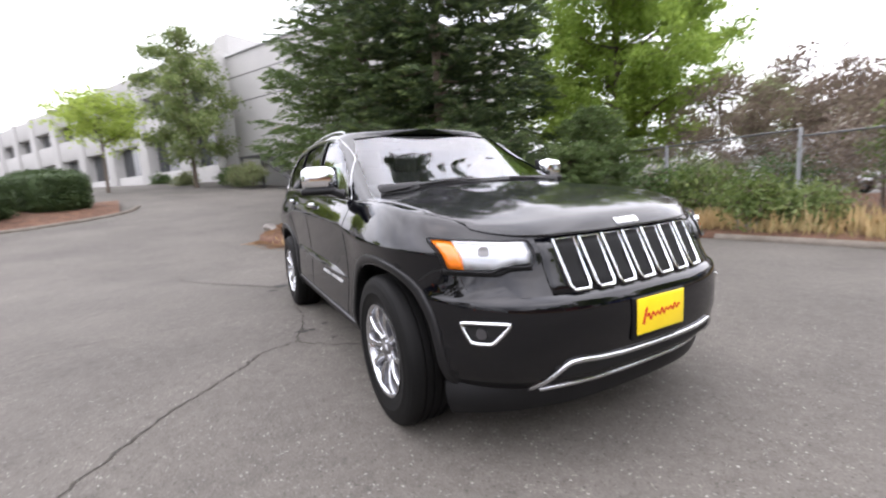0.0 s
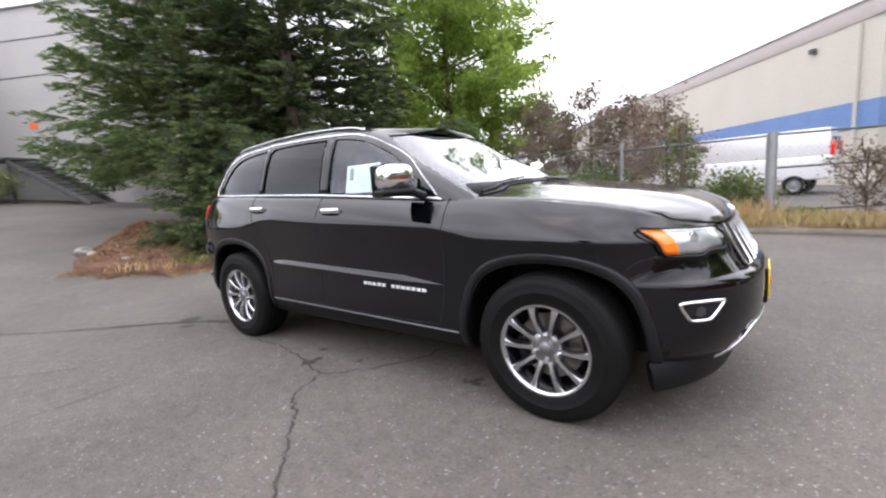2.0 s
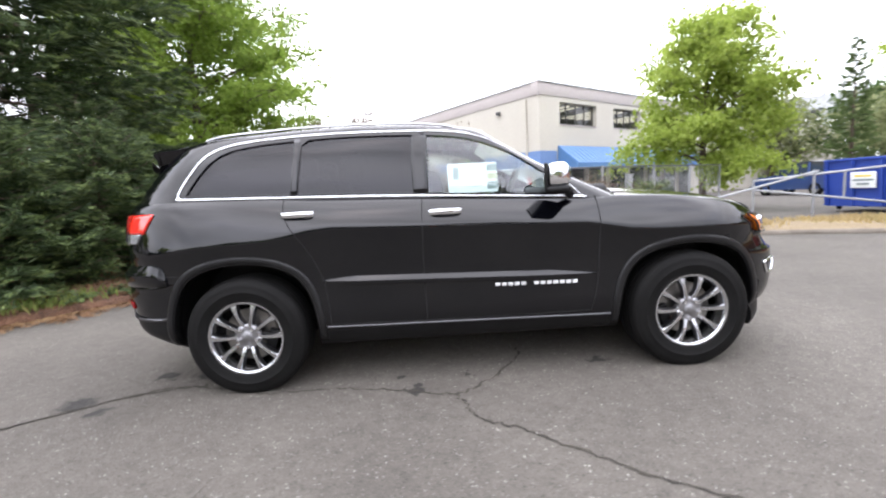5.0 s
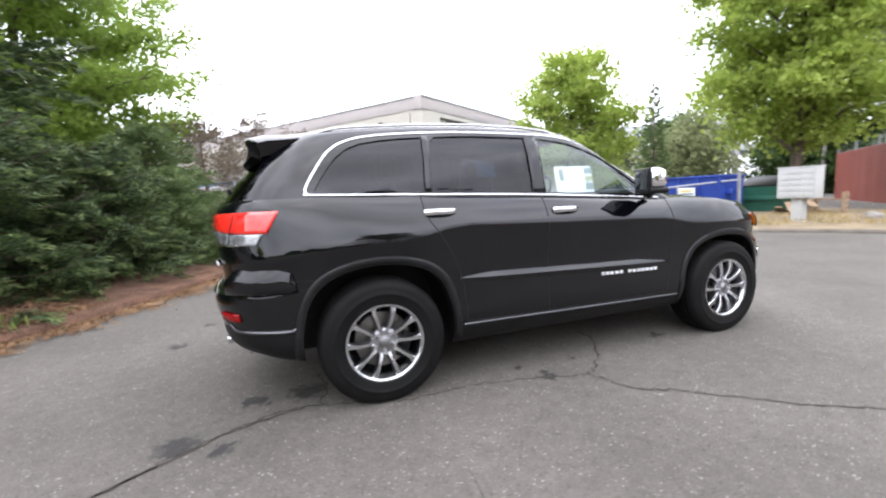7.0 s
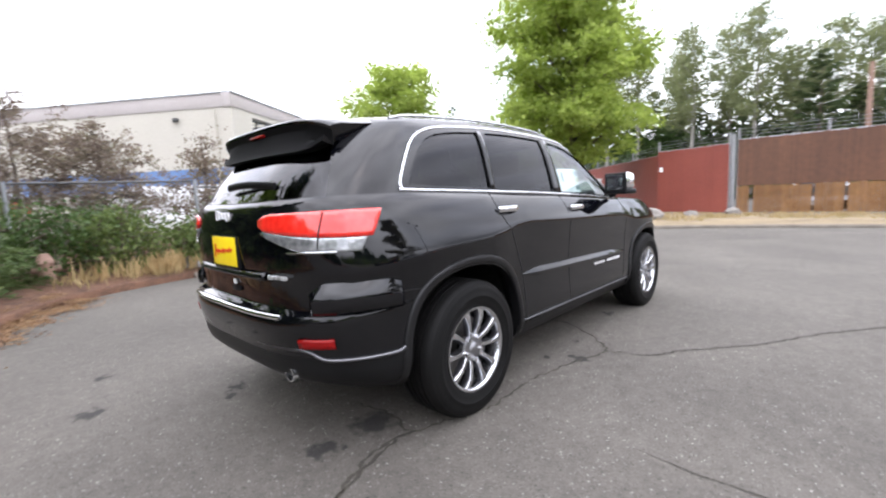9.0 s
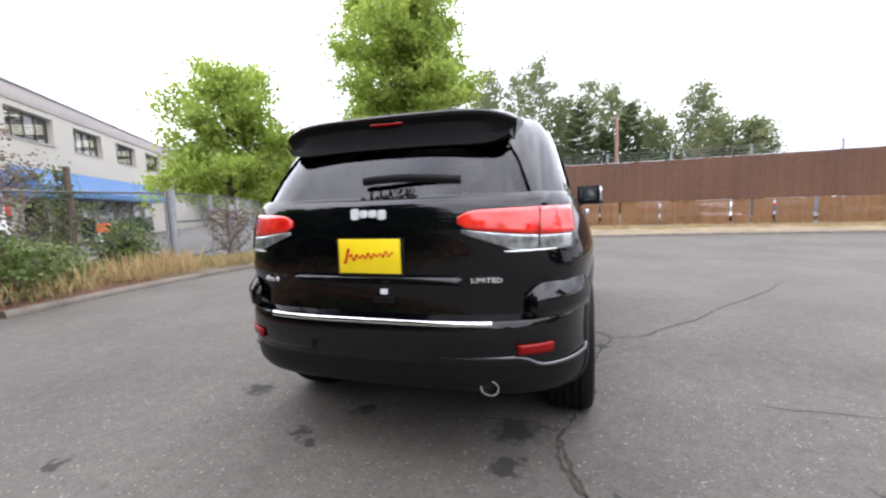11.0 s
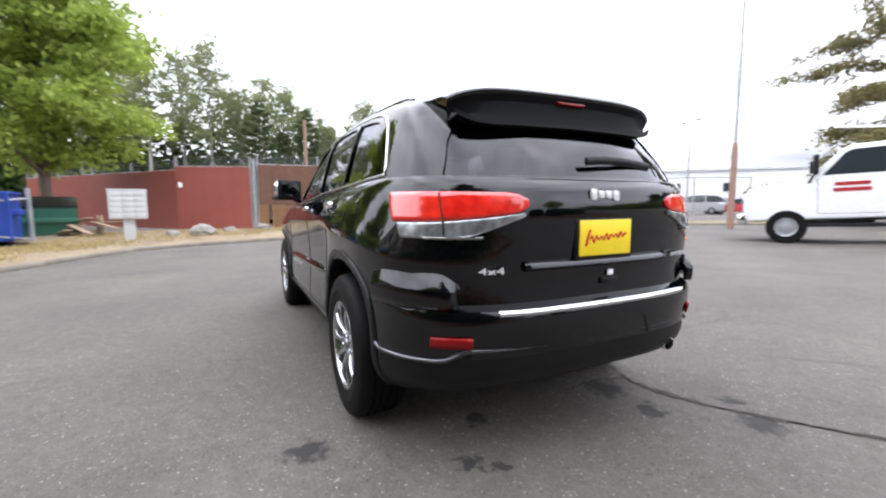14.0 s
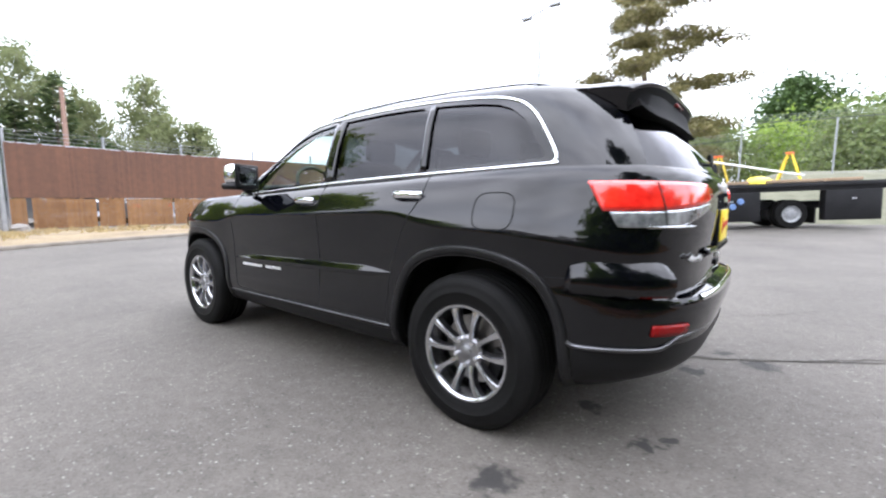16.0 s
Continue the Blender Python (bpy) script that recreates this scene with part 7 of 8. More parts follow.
def build_junk():
    rng = random.Random(5)
    for k in range(7):
        L = rng.uniform(0.9, 1.8)
        ob = thing("old_board", pose(14.2 + rng.uniform(-0.5, 0.5), 6.0 + rng.uniform(-0.7, 0.5), 0.22 + 0.07 * k, rng.uniform(-6, 6), rng.uniform(-12, 12), 60 + rng.uniform(-40, 40)), "weathered board in a loose pile", "board", "boards in the pile")
        one_box("plank", (0, 0, 0), (L, 0.2, 0.04), WOOD, ob, "", 0.004)
    cr = thing("wooden_crate", pose(14.6, 5.2, 0.1, 0, 0, 20), "broken wooden crate beside the boards", "crate")
    for k in range(4):
        one_box("crate_slat", (0, -0.4, 0.1 + 0.16 * k), (0.9, 0.03, 0.11), WOOD, cr, "", 0.003)
        one_box("crate_slat", (0, 0.4, 0.1 + 0.16 * k), (0.9, 0.03, 0.11), WOOD, cr, "", 0.003)
    for x in (-0.43, 0.43):
        for y in (-0.37, 0.37):
            one_box("crate_post", (x, y, 0.36), (0.06, 0.06, 0.72), WOOD, cr, "", 0.003)


def build_mailbox():
    m = thing("cluster_mailbox", pose(11.25, 4.15, 0.10, 0, 0, 96), "grey metal cluster mailbox on a square pedestal", "mailbox")
    # local y faces away from the street side
    one_box("cabinet", (0, 0, 1.06), (0.88, 0.46, 0.82), MAIL_GREY, m, "grey cabinet", 0.02)
    one_box("cap", (0, 0, 1.485), (0.92, 0.50, 0.03), MAIL_GREY, m, "", 0.01)
    one_box("pedestal", (0, 0, 0.34), (0.26, 0.26, 0.66), MAIL_GREY, m, "grey pedestal", 0.01)
    one_box("foot_plate", (0, 0, 0.012), (0.36, 0.36, 0.024), MAIL_GREY, m)
    for y in (-0.235, 0.235):
        for r in range(5):
            for c in (-1, 0, 1):
                dr = one_box("mail_door", (c * 0.275, y, 0.75 + r * 0.152), (0.262, 0.012, 0.14), MAIL_GREY, m, "", 0.003)
                one_cyl("lock", (c * 0.275 + 0.09, y, 0.75 + r * 0.152), (c * 0.275 + 0.09, y * 1.04, 0.75 + r * 0.152), 0.012, CHROME, dr, "", None, 8)


def build_boulder(x, y, r, seed, label="rough grey-brown boulder on dry grass", sink=0.0):
    bm = bmesh.new()
    bmesh.ops.create_icosphere(bm, subdivisions=4, radius=r)
    for v in bm.verts:
        d = noise.fractal(v.co * (1.6 / r) + Vector((seed, 0, 0)), 1.0, 2.0, 4)
        v.co *= 1 + 0.22 * d
        v.co.z *= 0.7
    ob = part("boulder", bm, ROCK)
    ob.location = (x, y, gz(x) + 0.08 + r * 0.45 + sink)
    tagged(ob, label, "boulder", "edge stones" if sink else "boulders by the street")


def build_cone(x, y):
    c = thing("traffic_cone", pose(x, y, gz(x) + lot_rise(x, y)), "bright orange plastic traffic cone on the asphalt", "cone", "traffic cones")
    bm = bmesh.new()
    rows = [[bm.verts.new((r * math.cos(q), r * math.sin(q), z)) for q in np.linspace(0, 2 * math.pi, 29)[:-1]] for r, z in ((0.155, 0.03), (0.14, 0.05), (0.035, 0.70), (0.028, 0.715), (0.02, 0.70))]
    for a, b in zip(rows, rows[1:]):
        for i in range(28):
            bm.faces.new((a[i], a[(i + 1) % 28], b[(i + 1) % 28], b[i]))
    part("cone_body", bm, ORANGE, c, "orange cone")
    one_box("foot", (0, 0, 0.018), (0.38, 0.38, 0.036), ORANGE, c, "square orange foot", 0.008)


build_dumpster()
build_green_bin()
build_junk()
build_mailbox()
for x, y, r, s in ((12.6, 2.4, 0.36, 1), (14.4, 1.6, 0.22, 2), (15.0, 0.4, 0.25, 3), (12.9, 3.3, 0.2, 4), (-0.6, 6.6, 0.22, 5)):
    build_boulder(x, y, r, s)
for x, y, r, s in ((-8.30, -0.42, 0.15, 20), (-8.02, -0.36, 0.10, 23), (-7.1, -0.10, 0.08, 26), (-5.95, 0.75, 0.09, 29)):
    build_boulder(x, y, r, s, "rough pale stone at the edge of the mulch", 0.03)
build_cone(-0.25, -12.2)
build_cone(5.1, -11.2)

# ---- work truck ----
def build_wheel_simple(parent, x, y, r, w, s, rim=None):
    wh = new("wheel")
    wh.parent = parent
    wh.matrix_basis = pose(x, y, r, 0, 0, 0 if s > 0 else 180)
    bm = bmesh.new()
    lathe(bm, [(r * 0.56, -w / 2), (r * 0.9, -w / 2), (r, -w / 2 + 0.03), (r, w / 2 - 0.03), (r * 0.93, w / 2), (r * 0.6, w / 2), (r * 0.56, w / 2 - 0.02)], 36, True)
    part("tyre", bm, RUBBER, wh)
    bm = bmesh.new()
    lathe(bm, [(r * 0.57, w / 2 - 0.005), (r * 0.52, w / 2 - 0.012), (r * 0.46, w / 2 - 0.06), (r * 0.30, w / 2 - 0.05), (r * 0.24, w / 2 - 0.02), (0.001, w / 2 - 0.01)], 28)
    part("rim", bm, rim or GALV, wh)
    for k in range(8):
        q = 2 * math.pi * k / 8
        one_cyl("wheel_nut", (r * 0.36 * math.cos(q), w / 2 - 0.06, r * 0.36 * math.sin(q)), (r * 0.36 * math.cos(q), w / 2 - 0.03, r * 0.36 * math.sin(q)), 0.02, CHROME, wh, "", None, 6)
    return wh


def build_truck():
    # local x forward, y left; the side towards the black car is its left
    fx, fy, rx, ry = 2.68, -12.27, -2.9, -14.9
    yaw = math.degrees(math.atan2(fy - ry, fx - rx))
    t = thing("flatbed_truck", pose(fx + 0.36, fy - 0.80, 0.0, 0, 2.4, yaw), "white medium truck with a black flatbed full of tools", "truck")
    R = 0.455
    prof = [(0.90, 0.62), (0.98, 0.95), (0.96, 1.36), (0.84, 1.52), (0.5, 1.60), (-0.50, 1.76), (-1.06, 2.42), (-1.25, 2.54), (-2.15, 2.56), (-2.30, 2.48), (-2.32, 0.68)]
    bm = bmesh.new()
    prism(bm, prof, 1, -0.95, 0.95)
    bmesh.ops.bevel(bm, geom=[e for e in bm.edges if abs(e.verts[0].co.y) > 0.9 and abs(e.verts[0].co.y - e.verts[1].co.y) < 0.01], offset=0.07, segments=3, affect="EDGES", profile=0.5)
    cab = part("cab", bm, WHITE_PAINT, t, "white painted cab")
    for s in (-1, 1):
        cut = bmesh.new()
        cyl(cut, (0, s * 0.6, R), (0, s * 1.2, R), 0.52, 0.52, 36)
        carve(cab, cut)
        one_prism("side_window", [(-0.72, 1.80), (-1.16, 2.36), (-1.30, 2.42), (-1.98, 2.43), (-2.0, 1.80)], 1, s * 0.935, s * 0.953, DARK_WIN, cab, "dark side window")
        one_sweep("door_gap", [(-0.62, s * 0.952, 1.76), (-0.66, s * 0.952, 0.80), (-2.08, s * 0.952, 0.80), (-2.10, s * 0.952, 1.7), (-2.06, s * 0.952, 2.46)], 0.012, 0.006, GAP, cab, "", (0, 1, 0), False, 6)
        one_box("door_handle", (-1.96, s * 0.962, 1.60), (0.06, 0.02, 0.20), BLACK_STEEL, cab, "", 0.008)
        one_box("wing_mirror", (-0.58, s * 1.14, 2.08), (0.12, 0.20, 0.52), BLACK_STEEL, cab, "black wing mirror", 0.03)
        one_sweep("mirror_arm", [(-0.45, s * 0.94, 1.62), (-0.56, s * 1.10, 1.86)], 0.04, 0.04, BLACK_STEEL, cab)
        for k, w in enumerate((0.56, 0.60)):
            one_box("door_print", (-1.30, s * 0.953, 1.56 - 0.15 * k), (w * 1.2, 0.008, 0.10), CAR_RED, cab, "red print stroke")
        one_box("step", (-1.2, s * 0.93, 0.50), (1.5, 0.16, 0.10), BLACK_STEEL, t, "black side step", 0.01)
        one_box("headlamp", (0.94, s * 0.74, 1.22), (0.14, 0.36, 0.22), LAMP_BOWL, cab, "headlamp", 0.03)
        build_wheel_simple(t, 0, s * 0.86, R, 0.24, s)
        build_wheel_simple(t, -6.15, s * 0.86, R, 0.24, s)
        build_wheel_simple(t, -6.15, s * 0.56, R, 0.24, s)
    one_prism("windscreen", [(-0.86, 1.46), (0.86, 1.46), (0.76, 2.18), (-0.76, 2.18)], 0, -0.4, -0.38, DARK_WIN, cab, "dark windscreen")
    wsc = [o for o in cab.children if o.name.startswith("windscreen")][-1]
    wsc.matrix_basis = Matrix.Translation((-0.545, 0, 1.84)) @ Matrix.Rotation(radians(-40.3), 4, "Y") @ Matrix.Translation((0.4, 0, -1.46))
    one_box("front_bumper", (1.02, 0, 0.68), (0.18, 1.9, 0.30), CHROME, t, "chrome front bumper", 0.03)
    one_box("chassis", (-3.4, 0, 0.72), (8.4, 0.8, 0.24), BLACK_STEEL, t, "black chassis")
    one_box("bed", (-5.55, 0, 1.30), (6.1, 2.3, 0.26), BLACK_STEEL, t, "black steel flatbed", 0.01)
    one_box("bed_rail", (-5.55, 1.17, 1.34), (6.1, 0.05, 0.10), BLACK_STEEL, t, "", 0.01)
    for x0, x1 in ((-2.5, -3.5), (-3.56, -5.2), (-6.95, -8.4)):
        b = one_box("tool_box", ((x0 + x1) / 2, 1.0, 0.71), (abs(x1 - x0), 0.32, 0.92), BLACK_STEEL, t, "black under-bed tool box", 0.015)
        one_box("latch", ((x0 + x1) / 2, 1.168, 0.9), (0.12, 0.02, 0.05), GALV, b)
    one_box("upper_box", (-3.30, 0.6, 1.78), (1.45, 0.9, 0.72), BLACK_STEEL, t, "black upper tool box", 0.08)
    one_box("headboard", (-2.55, 0, 1.95), (0.08, 2.2, 1.2), BLACK_STEEL, t, "black headboard", 0.01)
    for y in (-1.05, 1.05):
        one_box("headboard_post", (-2.62, y, 2.25), (0.12, 0.10, 2.1), BLACK_STEEL, t, "", 0.01)
    for s in (-1, 1):
        one_box("mud_flap", (-6.75, s * 0.8, 0.4), (0.03, 0.5, 0.5), RUBBER, t)
    # load
    m = pose(fx + 0.36, fy - 0.80, 0.0, 0, 2.4, yaw)
    def load(name, x, y, z, label, cat, rz=0, rx=0, ry=0):
        return thing(name, m @ pose(x, y, z, rx, ry, rz), label, cat)
    bl = load("white_sign_board", -2.15, 0.3, 2.62, "white board leaning above the cab", "board", 0, 0, -18)
    one_box("sheet", (-0.1, 0, 0.08), (0.42, 0.9, 0.20), WHITE_PAINT, bl, "", 0.01)
    pc = load("white_pipe", -1.5, 0.1, 2.98, "long white pipe on the truck bed", "pipe")
    one_cyl("tube", (0.5, 0.2, 0.12), (-0.9, 0.3, -0.08), 0.03, PAPER, pc, "", None, 8)
    pd = load("white_pipe", -3.3, 0.5, 2.40, "long white pipe sloping over the truck bed", "pipe")
    one_cyl("tube", (0, 0, 0), (-3.3, 0.2, -0.75), 0.03, PAPER, pd, "", None, 8)
    hs = load("yellow_hose", -2.43, 1.0, 1.75, "coiled yellow hose behind the cab", "hose")
    for k in range(5):
        one_sweep("loop", [(0.03 * k - 0.05, 0.10 * math.cos(q) + 0.02, 0.42 * math.sin(q)) for q in np.linspace(0, 2 * math.pi, 25)[:-1]], 0.04, 0.04, YELLOW, hs, "", (1, 0, 0), True, 6)
    wc = load("water_cooler", -2.92, 0.55, 2.14, "blue and yellow water cooler on the tool box", "cooler")
    one_cyl("drum", (0, 0, 0), (0, 0, 0.55), 0.17, BLUE_BAND, wc, "", 0.19)
    one_cyl("lid", (0, 0, 0.55), (0, 0, 0.66), 0.20, YELLOW, wc, "yellow lid")
    jc = load("fuel_can", -3.35, 0.6, 2.14, "red plastic can on the tool box", "can")
    one_box("can_body", (0, 0, 0.17), (0.34, 0.22, 0.34), ORANGE, jc, "", 0.04)
    one_cyl("spout", (0.1, 0, 0.34), (0.16, 0, 0.44), 0.03, ORANGE, jc)
    for x, z, rz in ((-4.45, 1.43, 25), (-6.7, 1.43, -30)):
        ld = load("step_ladder", x, -0.4, z, "yellow fibreglass step ladder standing on the bed", "ladder", rz)
        for sx in (-1, 1):
            for sy in (-1, 1):
                one_sweep("ladder_leg", [(sx * 0.34, sy * 0.24, 0), (sx * 0.05, sy * 0.16, 1.0)], 0.06, 0.03, YELLOW, ld, "", (0, 1, 0))
        one_box("ladder_top", (0, 0, 1.02), (0.2, 0.42, 0.06), ORANGE, ld, "", 0.01)
        for k in range(3):
            one_box("rung", (0.34 - 0.29 * (0.25 + 0.25 * k), 0, 0.25 + 0.25 * k), (0.08, 0.42, 0.03), YELLOW, ld)
    hh = load("yellow_tarpaulin", -5.5, 0.3, 1.43, "bundled yellow tarpaulin on the bed", "tarpaulin")
    bm = bmesh.new()
    bmesh.ops.create_icosphere(bm, subdivisions=4, radius=0.33)
    for v in bm.verts:
        v.co = Vector((v.co.x * 1.3, v.co.y, max(0.0, v.co.z * 0.8))) * (1 + 0.15 * noise.noise(v.co * 5))
    part("bundle", bm, YELLOW, hh)
    for k, (x, y) in enumerate(((-4.7, 0.2), (-6.1, 0.4), (-7.0, 0.1), (-7.8, 0.3))):
        lb = load("timber_stack", x, y, 1.43, "short timbers lying on the bed", "timber", 4 * k)
        for j in range(4):
            one_box("timber", (0.02 * j, -0.25 + 0.16 * j, 0.05 + 0.02 * (j % 2)), (1.0, 0.12, 0.09), WOOD, lb, "", 0.004)
    for k, x in enumerate((-4.40, -4.62)):
        gb = load("gas_bottle", x - 0.02, 1.18, 0.74 + 0.16 * (k % 2), "small blue bottle in the side rack", "bottle")
        one_cyl("bottle", (0, -0.02, 0), (0, 0.06, 0), 0.10, BLUE_BAND, gb, "", 0.08)


build_truck()


# ---- other vehicles ----
def build_sedan(x, y, yaw, paint, label, kind="sedan", L=4.6, z=0.0, name="parked_car"):
    """A parked car seen from afar: body, cabin, glass, wheels. Local x forward."""
    c = thing(name, pose(x, y, gz(x) + z, 0, 0, yaw), label, "car", "cars parked in the lot" if name == "parked_car" else "")
    h = L / 2
    if kind == "sedan":
        low = [(h, 0.45), (h - 0.05, 0.66), (h - 0.9, 0.86), (h - 1.35, 0.93), (-h + 0.9, 0.97), (-h + 0.1, 0.92), (-h, 0.5), (-h + 0.15, 0.28), (h - 0.15, 0.25)]
        top = [(h - 1.35, 0.92), (h - 2.0, 1.38), (h - 2.4, 1.44), (-h + 1.5, 1.44), (-h + 0.75, 0.96)]
    elif kind == "suv":
        low = [(h, 0.5), (h - 0.05, 0.85), (h - 0.4, 1.0), (h - 1.3, 1.08), (-h + 0.1, 1.1), (-h, 0.6), (-h + 0.15, 0.35), (h - 0.15, 0.32)]
        top = [(h - 1.2, 1.07), (h - 1.9, 1.66), (h - 2.2, 1.72), (-h + 0.5, 1.72), (-h + 0.1, 1.09)]
    else:
        low = [(h, 0.5), (h - 0.02, 0.95), (h - 0.75, 1.15), (h - 0.9, 1.2), (-h, 1.25), (-h - 0.02, 0.5), (h - 0.1, 0.36)]
        top = [(h - 0.85, 1.19), (h - 1.5, 1.95), (h - 1.8, 2.08), (-h + 0.1, 2.1), (-h, 1.24)]
    bm = bmesh.new()
    prism(bm, smooth_loop(low, 1 if kind == "van" else 3), 1, -0.9, 0.9)
    side = [e for e in bm.edges if abs(e.verts[0].co.y - e.verts[1].co.y) < 0.01]
    bmesh.ops.bevel(bm, geom=side, offset=0.09, segments=3, affect="EDGES", profile=0.5)
    body = part("body", bm, paint, c, "painted body")
    bm = bmesh.new()
    prism(bm, smooth_loop(top, 1 if kind == "van" else 2), 1, -0.8 if kind != "van" else -0.895, 0.8 if kind != "van" else 0.895)
    for v in bm.verts:
        k = (v.co.z - 0.9) / 1.0
        v.co.y *= 1 - 0.14 * max(0, k)
    side = [e for e in bm.edges if abs(e.verts[0].co.y - e.verts[1].co.y) < 0.01]
    bmesh.ops.bevel(bm, geom=side, offset=0.05, segments=2, affect="EDGES", profile=0.5)
    part("cabin", bm, paint if kind == "van" else DARK_WIN, c, "cabin")
    zt = max(p[1] for p in top)
    if kind != "van":
        one_box("roof_panel", ((top[2][0] + top[3][0]) / 2, 0, zt - 0.01), (abs(top[2][0] - top[3][0]) + 0.1, 1.35, 0.05), paint, c, "", 0.02)
        for s in (-1, 1):
            for px in (0.5 * (top[1][0] + top[3][0]) - 0.2,):
                one_box("pillar", (px, s * 0.755, (zt + 0.95) / 2), (0.1, 0.03, zt - 0.98), paint, c, "", 0.0, Matrix.Rotation(s * 0.1, 3, "X"))
    else:
        for s in (-1, 1):
            one_prism("cab_window", [(h - 1.05, 1.28), (h - 1.5, 1.84), (h - 2.1, 1.86), (h - 2.1, 1.28)], 1, s * 0.735, s * 0.80, DARK_WIN, c, "dark cab window")
            one_box("rear_door_window", (-h + 0.02, s * 0.36, 1.60), (0.12, 0.52, 0.42), DARK_WIN, c, "dark rear door window", 0.02)
            one_box("tail_lamp", (-h + 0.0, s * 0.80, 1.45), (0.12, 0.12, 0.46), RED_LENS, c, "red tail lamp", 0.02)
            for k in range(3):
                one_box("side_print", (-0.4 - 0.1 * k, s * 0.782 - s * 0.02 * k, 1.62 - 0.12 * k), (1.3 - 0.3 * k, 0.03, 0.05), INK_GREY, c)
        one_box("rear_plate_bar", (-h - 0.03, 0, 1.1), (0.02, 0.3, 0.14), INK_GREY, c)
        one_box("windscreen", (h - 1.02, 0, 1.55), (0.03, 1.3, 0.62), DARK_WIN, c, "dark windscreen", 0.0, Matrix.Rotation(-0.72, 3, "Y"))
    for s in (-1, 1):
        for wx in (h - 0.85, -h + 0.9):
            build_wheel_simple(c, wx, s * 0.80, 0.33, 0.22, s)
        one_box("lamp", (h - 0.06, s * 0.65, 0.72 if kind == "sedan" else 0.85), (0.12, 0.3, 0.13), CLEAR_LENS, c, "", 0.03)
        if kind != "van":
            one_box("tail_lamp", (-h + 0.04, s * 0.68, 0.8), (0.1, 0.28, 0.14), RED_LENS, c, "", 0.03)
    return c


build_sedan(1.5, 16.6, 168, WHITE_PAINT, "white cargo van with dark rear windows in the yard", "van", 5.6, 0.0, "cargo_van")
build_sedan(-5.0, 18.5, 165, WHITE_PAINT, "white cargo van behind the shrubs in the yard", "van", 5.6, 0.0, "cargo_van")
build_sedan(20.0, 19.5, 100, CAR_BLUE, "dark blue car parked in the yard", "suv", 4.5, 0.0, "yard_car")
build_sedan(23.0, 14.5, 95, CAR_SILVER, "silver car parked beyond the dumpster", "sedan", 4.5, 0.0, "yard_car")
rngc = random.Random(8)
paints = [CAR_SILVER, CAR_GREY, WHITE_PAINT, CAR_RED, CAR_BLUE, CAR_GREY, CAR_SILVER]
names = {0: "silver", 1: "dark grey", 2: "white", 3: "red", 4: "dark blue", 5: "dark grey", 6: "silver"}
# lot behind the brown fence and beyond it
for row, (x0, y0, dx, dy, n) in enumerate(((22.0, -1.5, 0.15, -2.9, 5), (36.0, -20.0, -2.3, -2.9, 8), (47.0, -30.0, -2.6, -3.2, 10))):
    for k in range(n):
        j = rngc.randrange(7)
        kd = rngc.choice(("sedan", "suv", "sedan"))
        if row == 1 and k in (2, 5):
            j, kd = (1, "sedan") if k == 2 else (3, "sedan")
        build_sedan(x0 + dx * k, y0 + dy * k, (4 if row == 0 else 140 if row == 2 else 40) + rngc.uniform(-4, 4), paints[j if row != 1 or j != 4 else 0], names[j if row != 1 or j != 4 else 0] + " car parked in the lot behind the fence", kd)

# ---- far things ----
def build_far_shed():
    b = thing("white_shed", pose(42.0, -53.0, 0.0, 0, 0, 221), "long low white metal building beyond the car lot", "building")
    one_box("wall", (0, 6, 2.75), (46, 12, 5.5), FAR_WHITE, b, "white metal wall")
    one_box("roof_edge", (0, 6, 5.62), (46.6, 12.6, 0.24), FAR_CONC, b)
    for k in range(7):
        one_box("window", (-20 + k * 6.4, -0.02, 3.2), (1.1, 0.1, 1.2), DARK_WIN, b)


def build_far_deck():
    b = thing("raised_concrete_deck", pose(62, 62, 0.0, 0, 0, -38), "far raised concrete parking deck with posts", "building")
    for z in (7.0, 10.5):
        one_box("deck", (0, 0, z), (60, 14, 0.9), FAR_CONC, b)
    for k in range(14):
        one_box("column", (-28 + k * 4.3, -6.6, 6.0), (0.7, 0.7, 12.0), FAR_CONC, b)
        one_box("parapet_post", (-28 + k * 4.3, -6.9, 12.0), (0.35, 0.35, 2.4), FAR_CONC, b)
    one_box("parapet", (0, -6.8, 11.4), (60, 0.2, 1.0), FAR_CONC, b)


build_far_shed()
build_far_deck()

# tall trees behind the brown fence
rngt = random.Random(3)
for k in range(16):
    y = 19 - k * 2.3
    x = 41 + rngt.uniform(-3, 5) 
    h = rngt.uniform(13.0, 17.0) * tab(k, (0, 7, 10, 12, 14, 15), (1.06, 1.02, 0.86, 0.78, 0.68, 0.6))
    build_broadleaf(x, y, h, rngt.uniform(1.6, 2.3), 200 + k, LEAF_GREY, "tall thin cottonwood with a pale trunk behind the fence", 5200, 0.24, 0.17, h * 0.34, 20, BARK_PALE, "cottonwood_tree", 0.48, 0.8, 1.1)
for k in range(18):
    y = 20 - k * 2.1
    build_conifer(40 + rngt.uniform(-3, 5), y, rngt.uniform(7.5, 11.0) * (1.0 if k < 13 else 0.7), 2.6, 240 + k, NEEDLE, "dark undergrowth conifer behind the cottonwoods", 56, 14, 9, 0.3, 0.42)
for k in range(15):
    build_broadleaf(44 + rngt.uniform(-2, 3), 24 - k * 2.7, rngt.uniform(5.0, 7.0), 3.0, 400 + k, LEAF_DARK, "dark green thicket below the cottonwoods", 4200, 0.40, 0.1, 0.3, 14, clump=0.9, name="thicket_bush", category="bush")
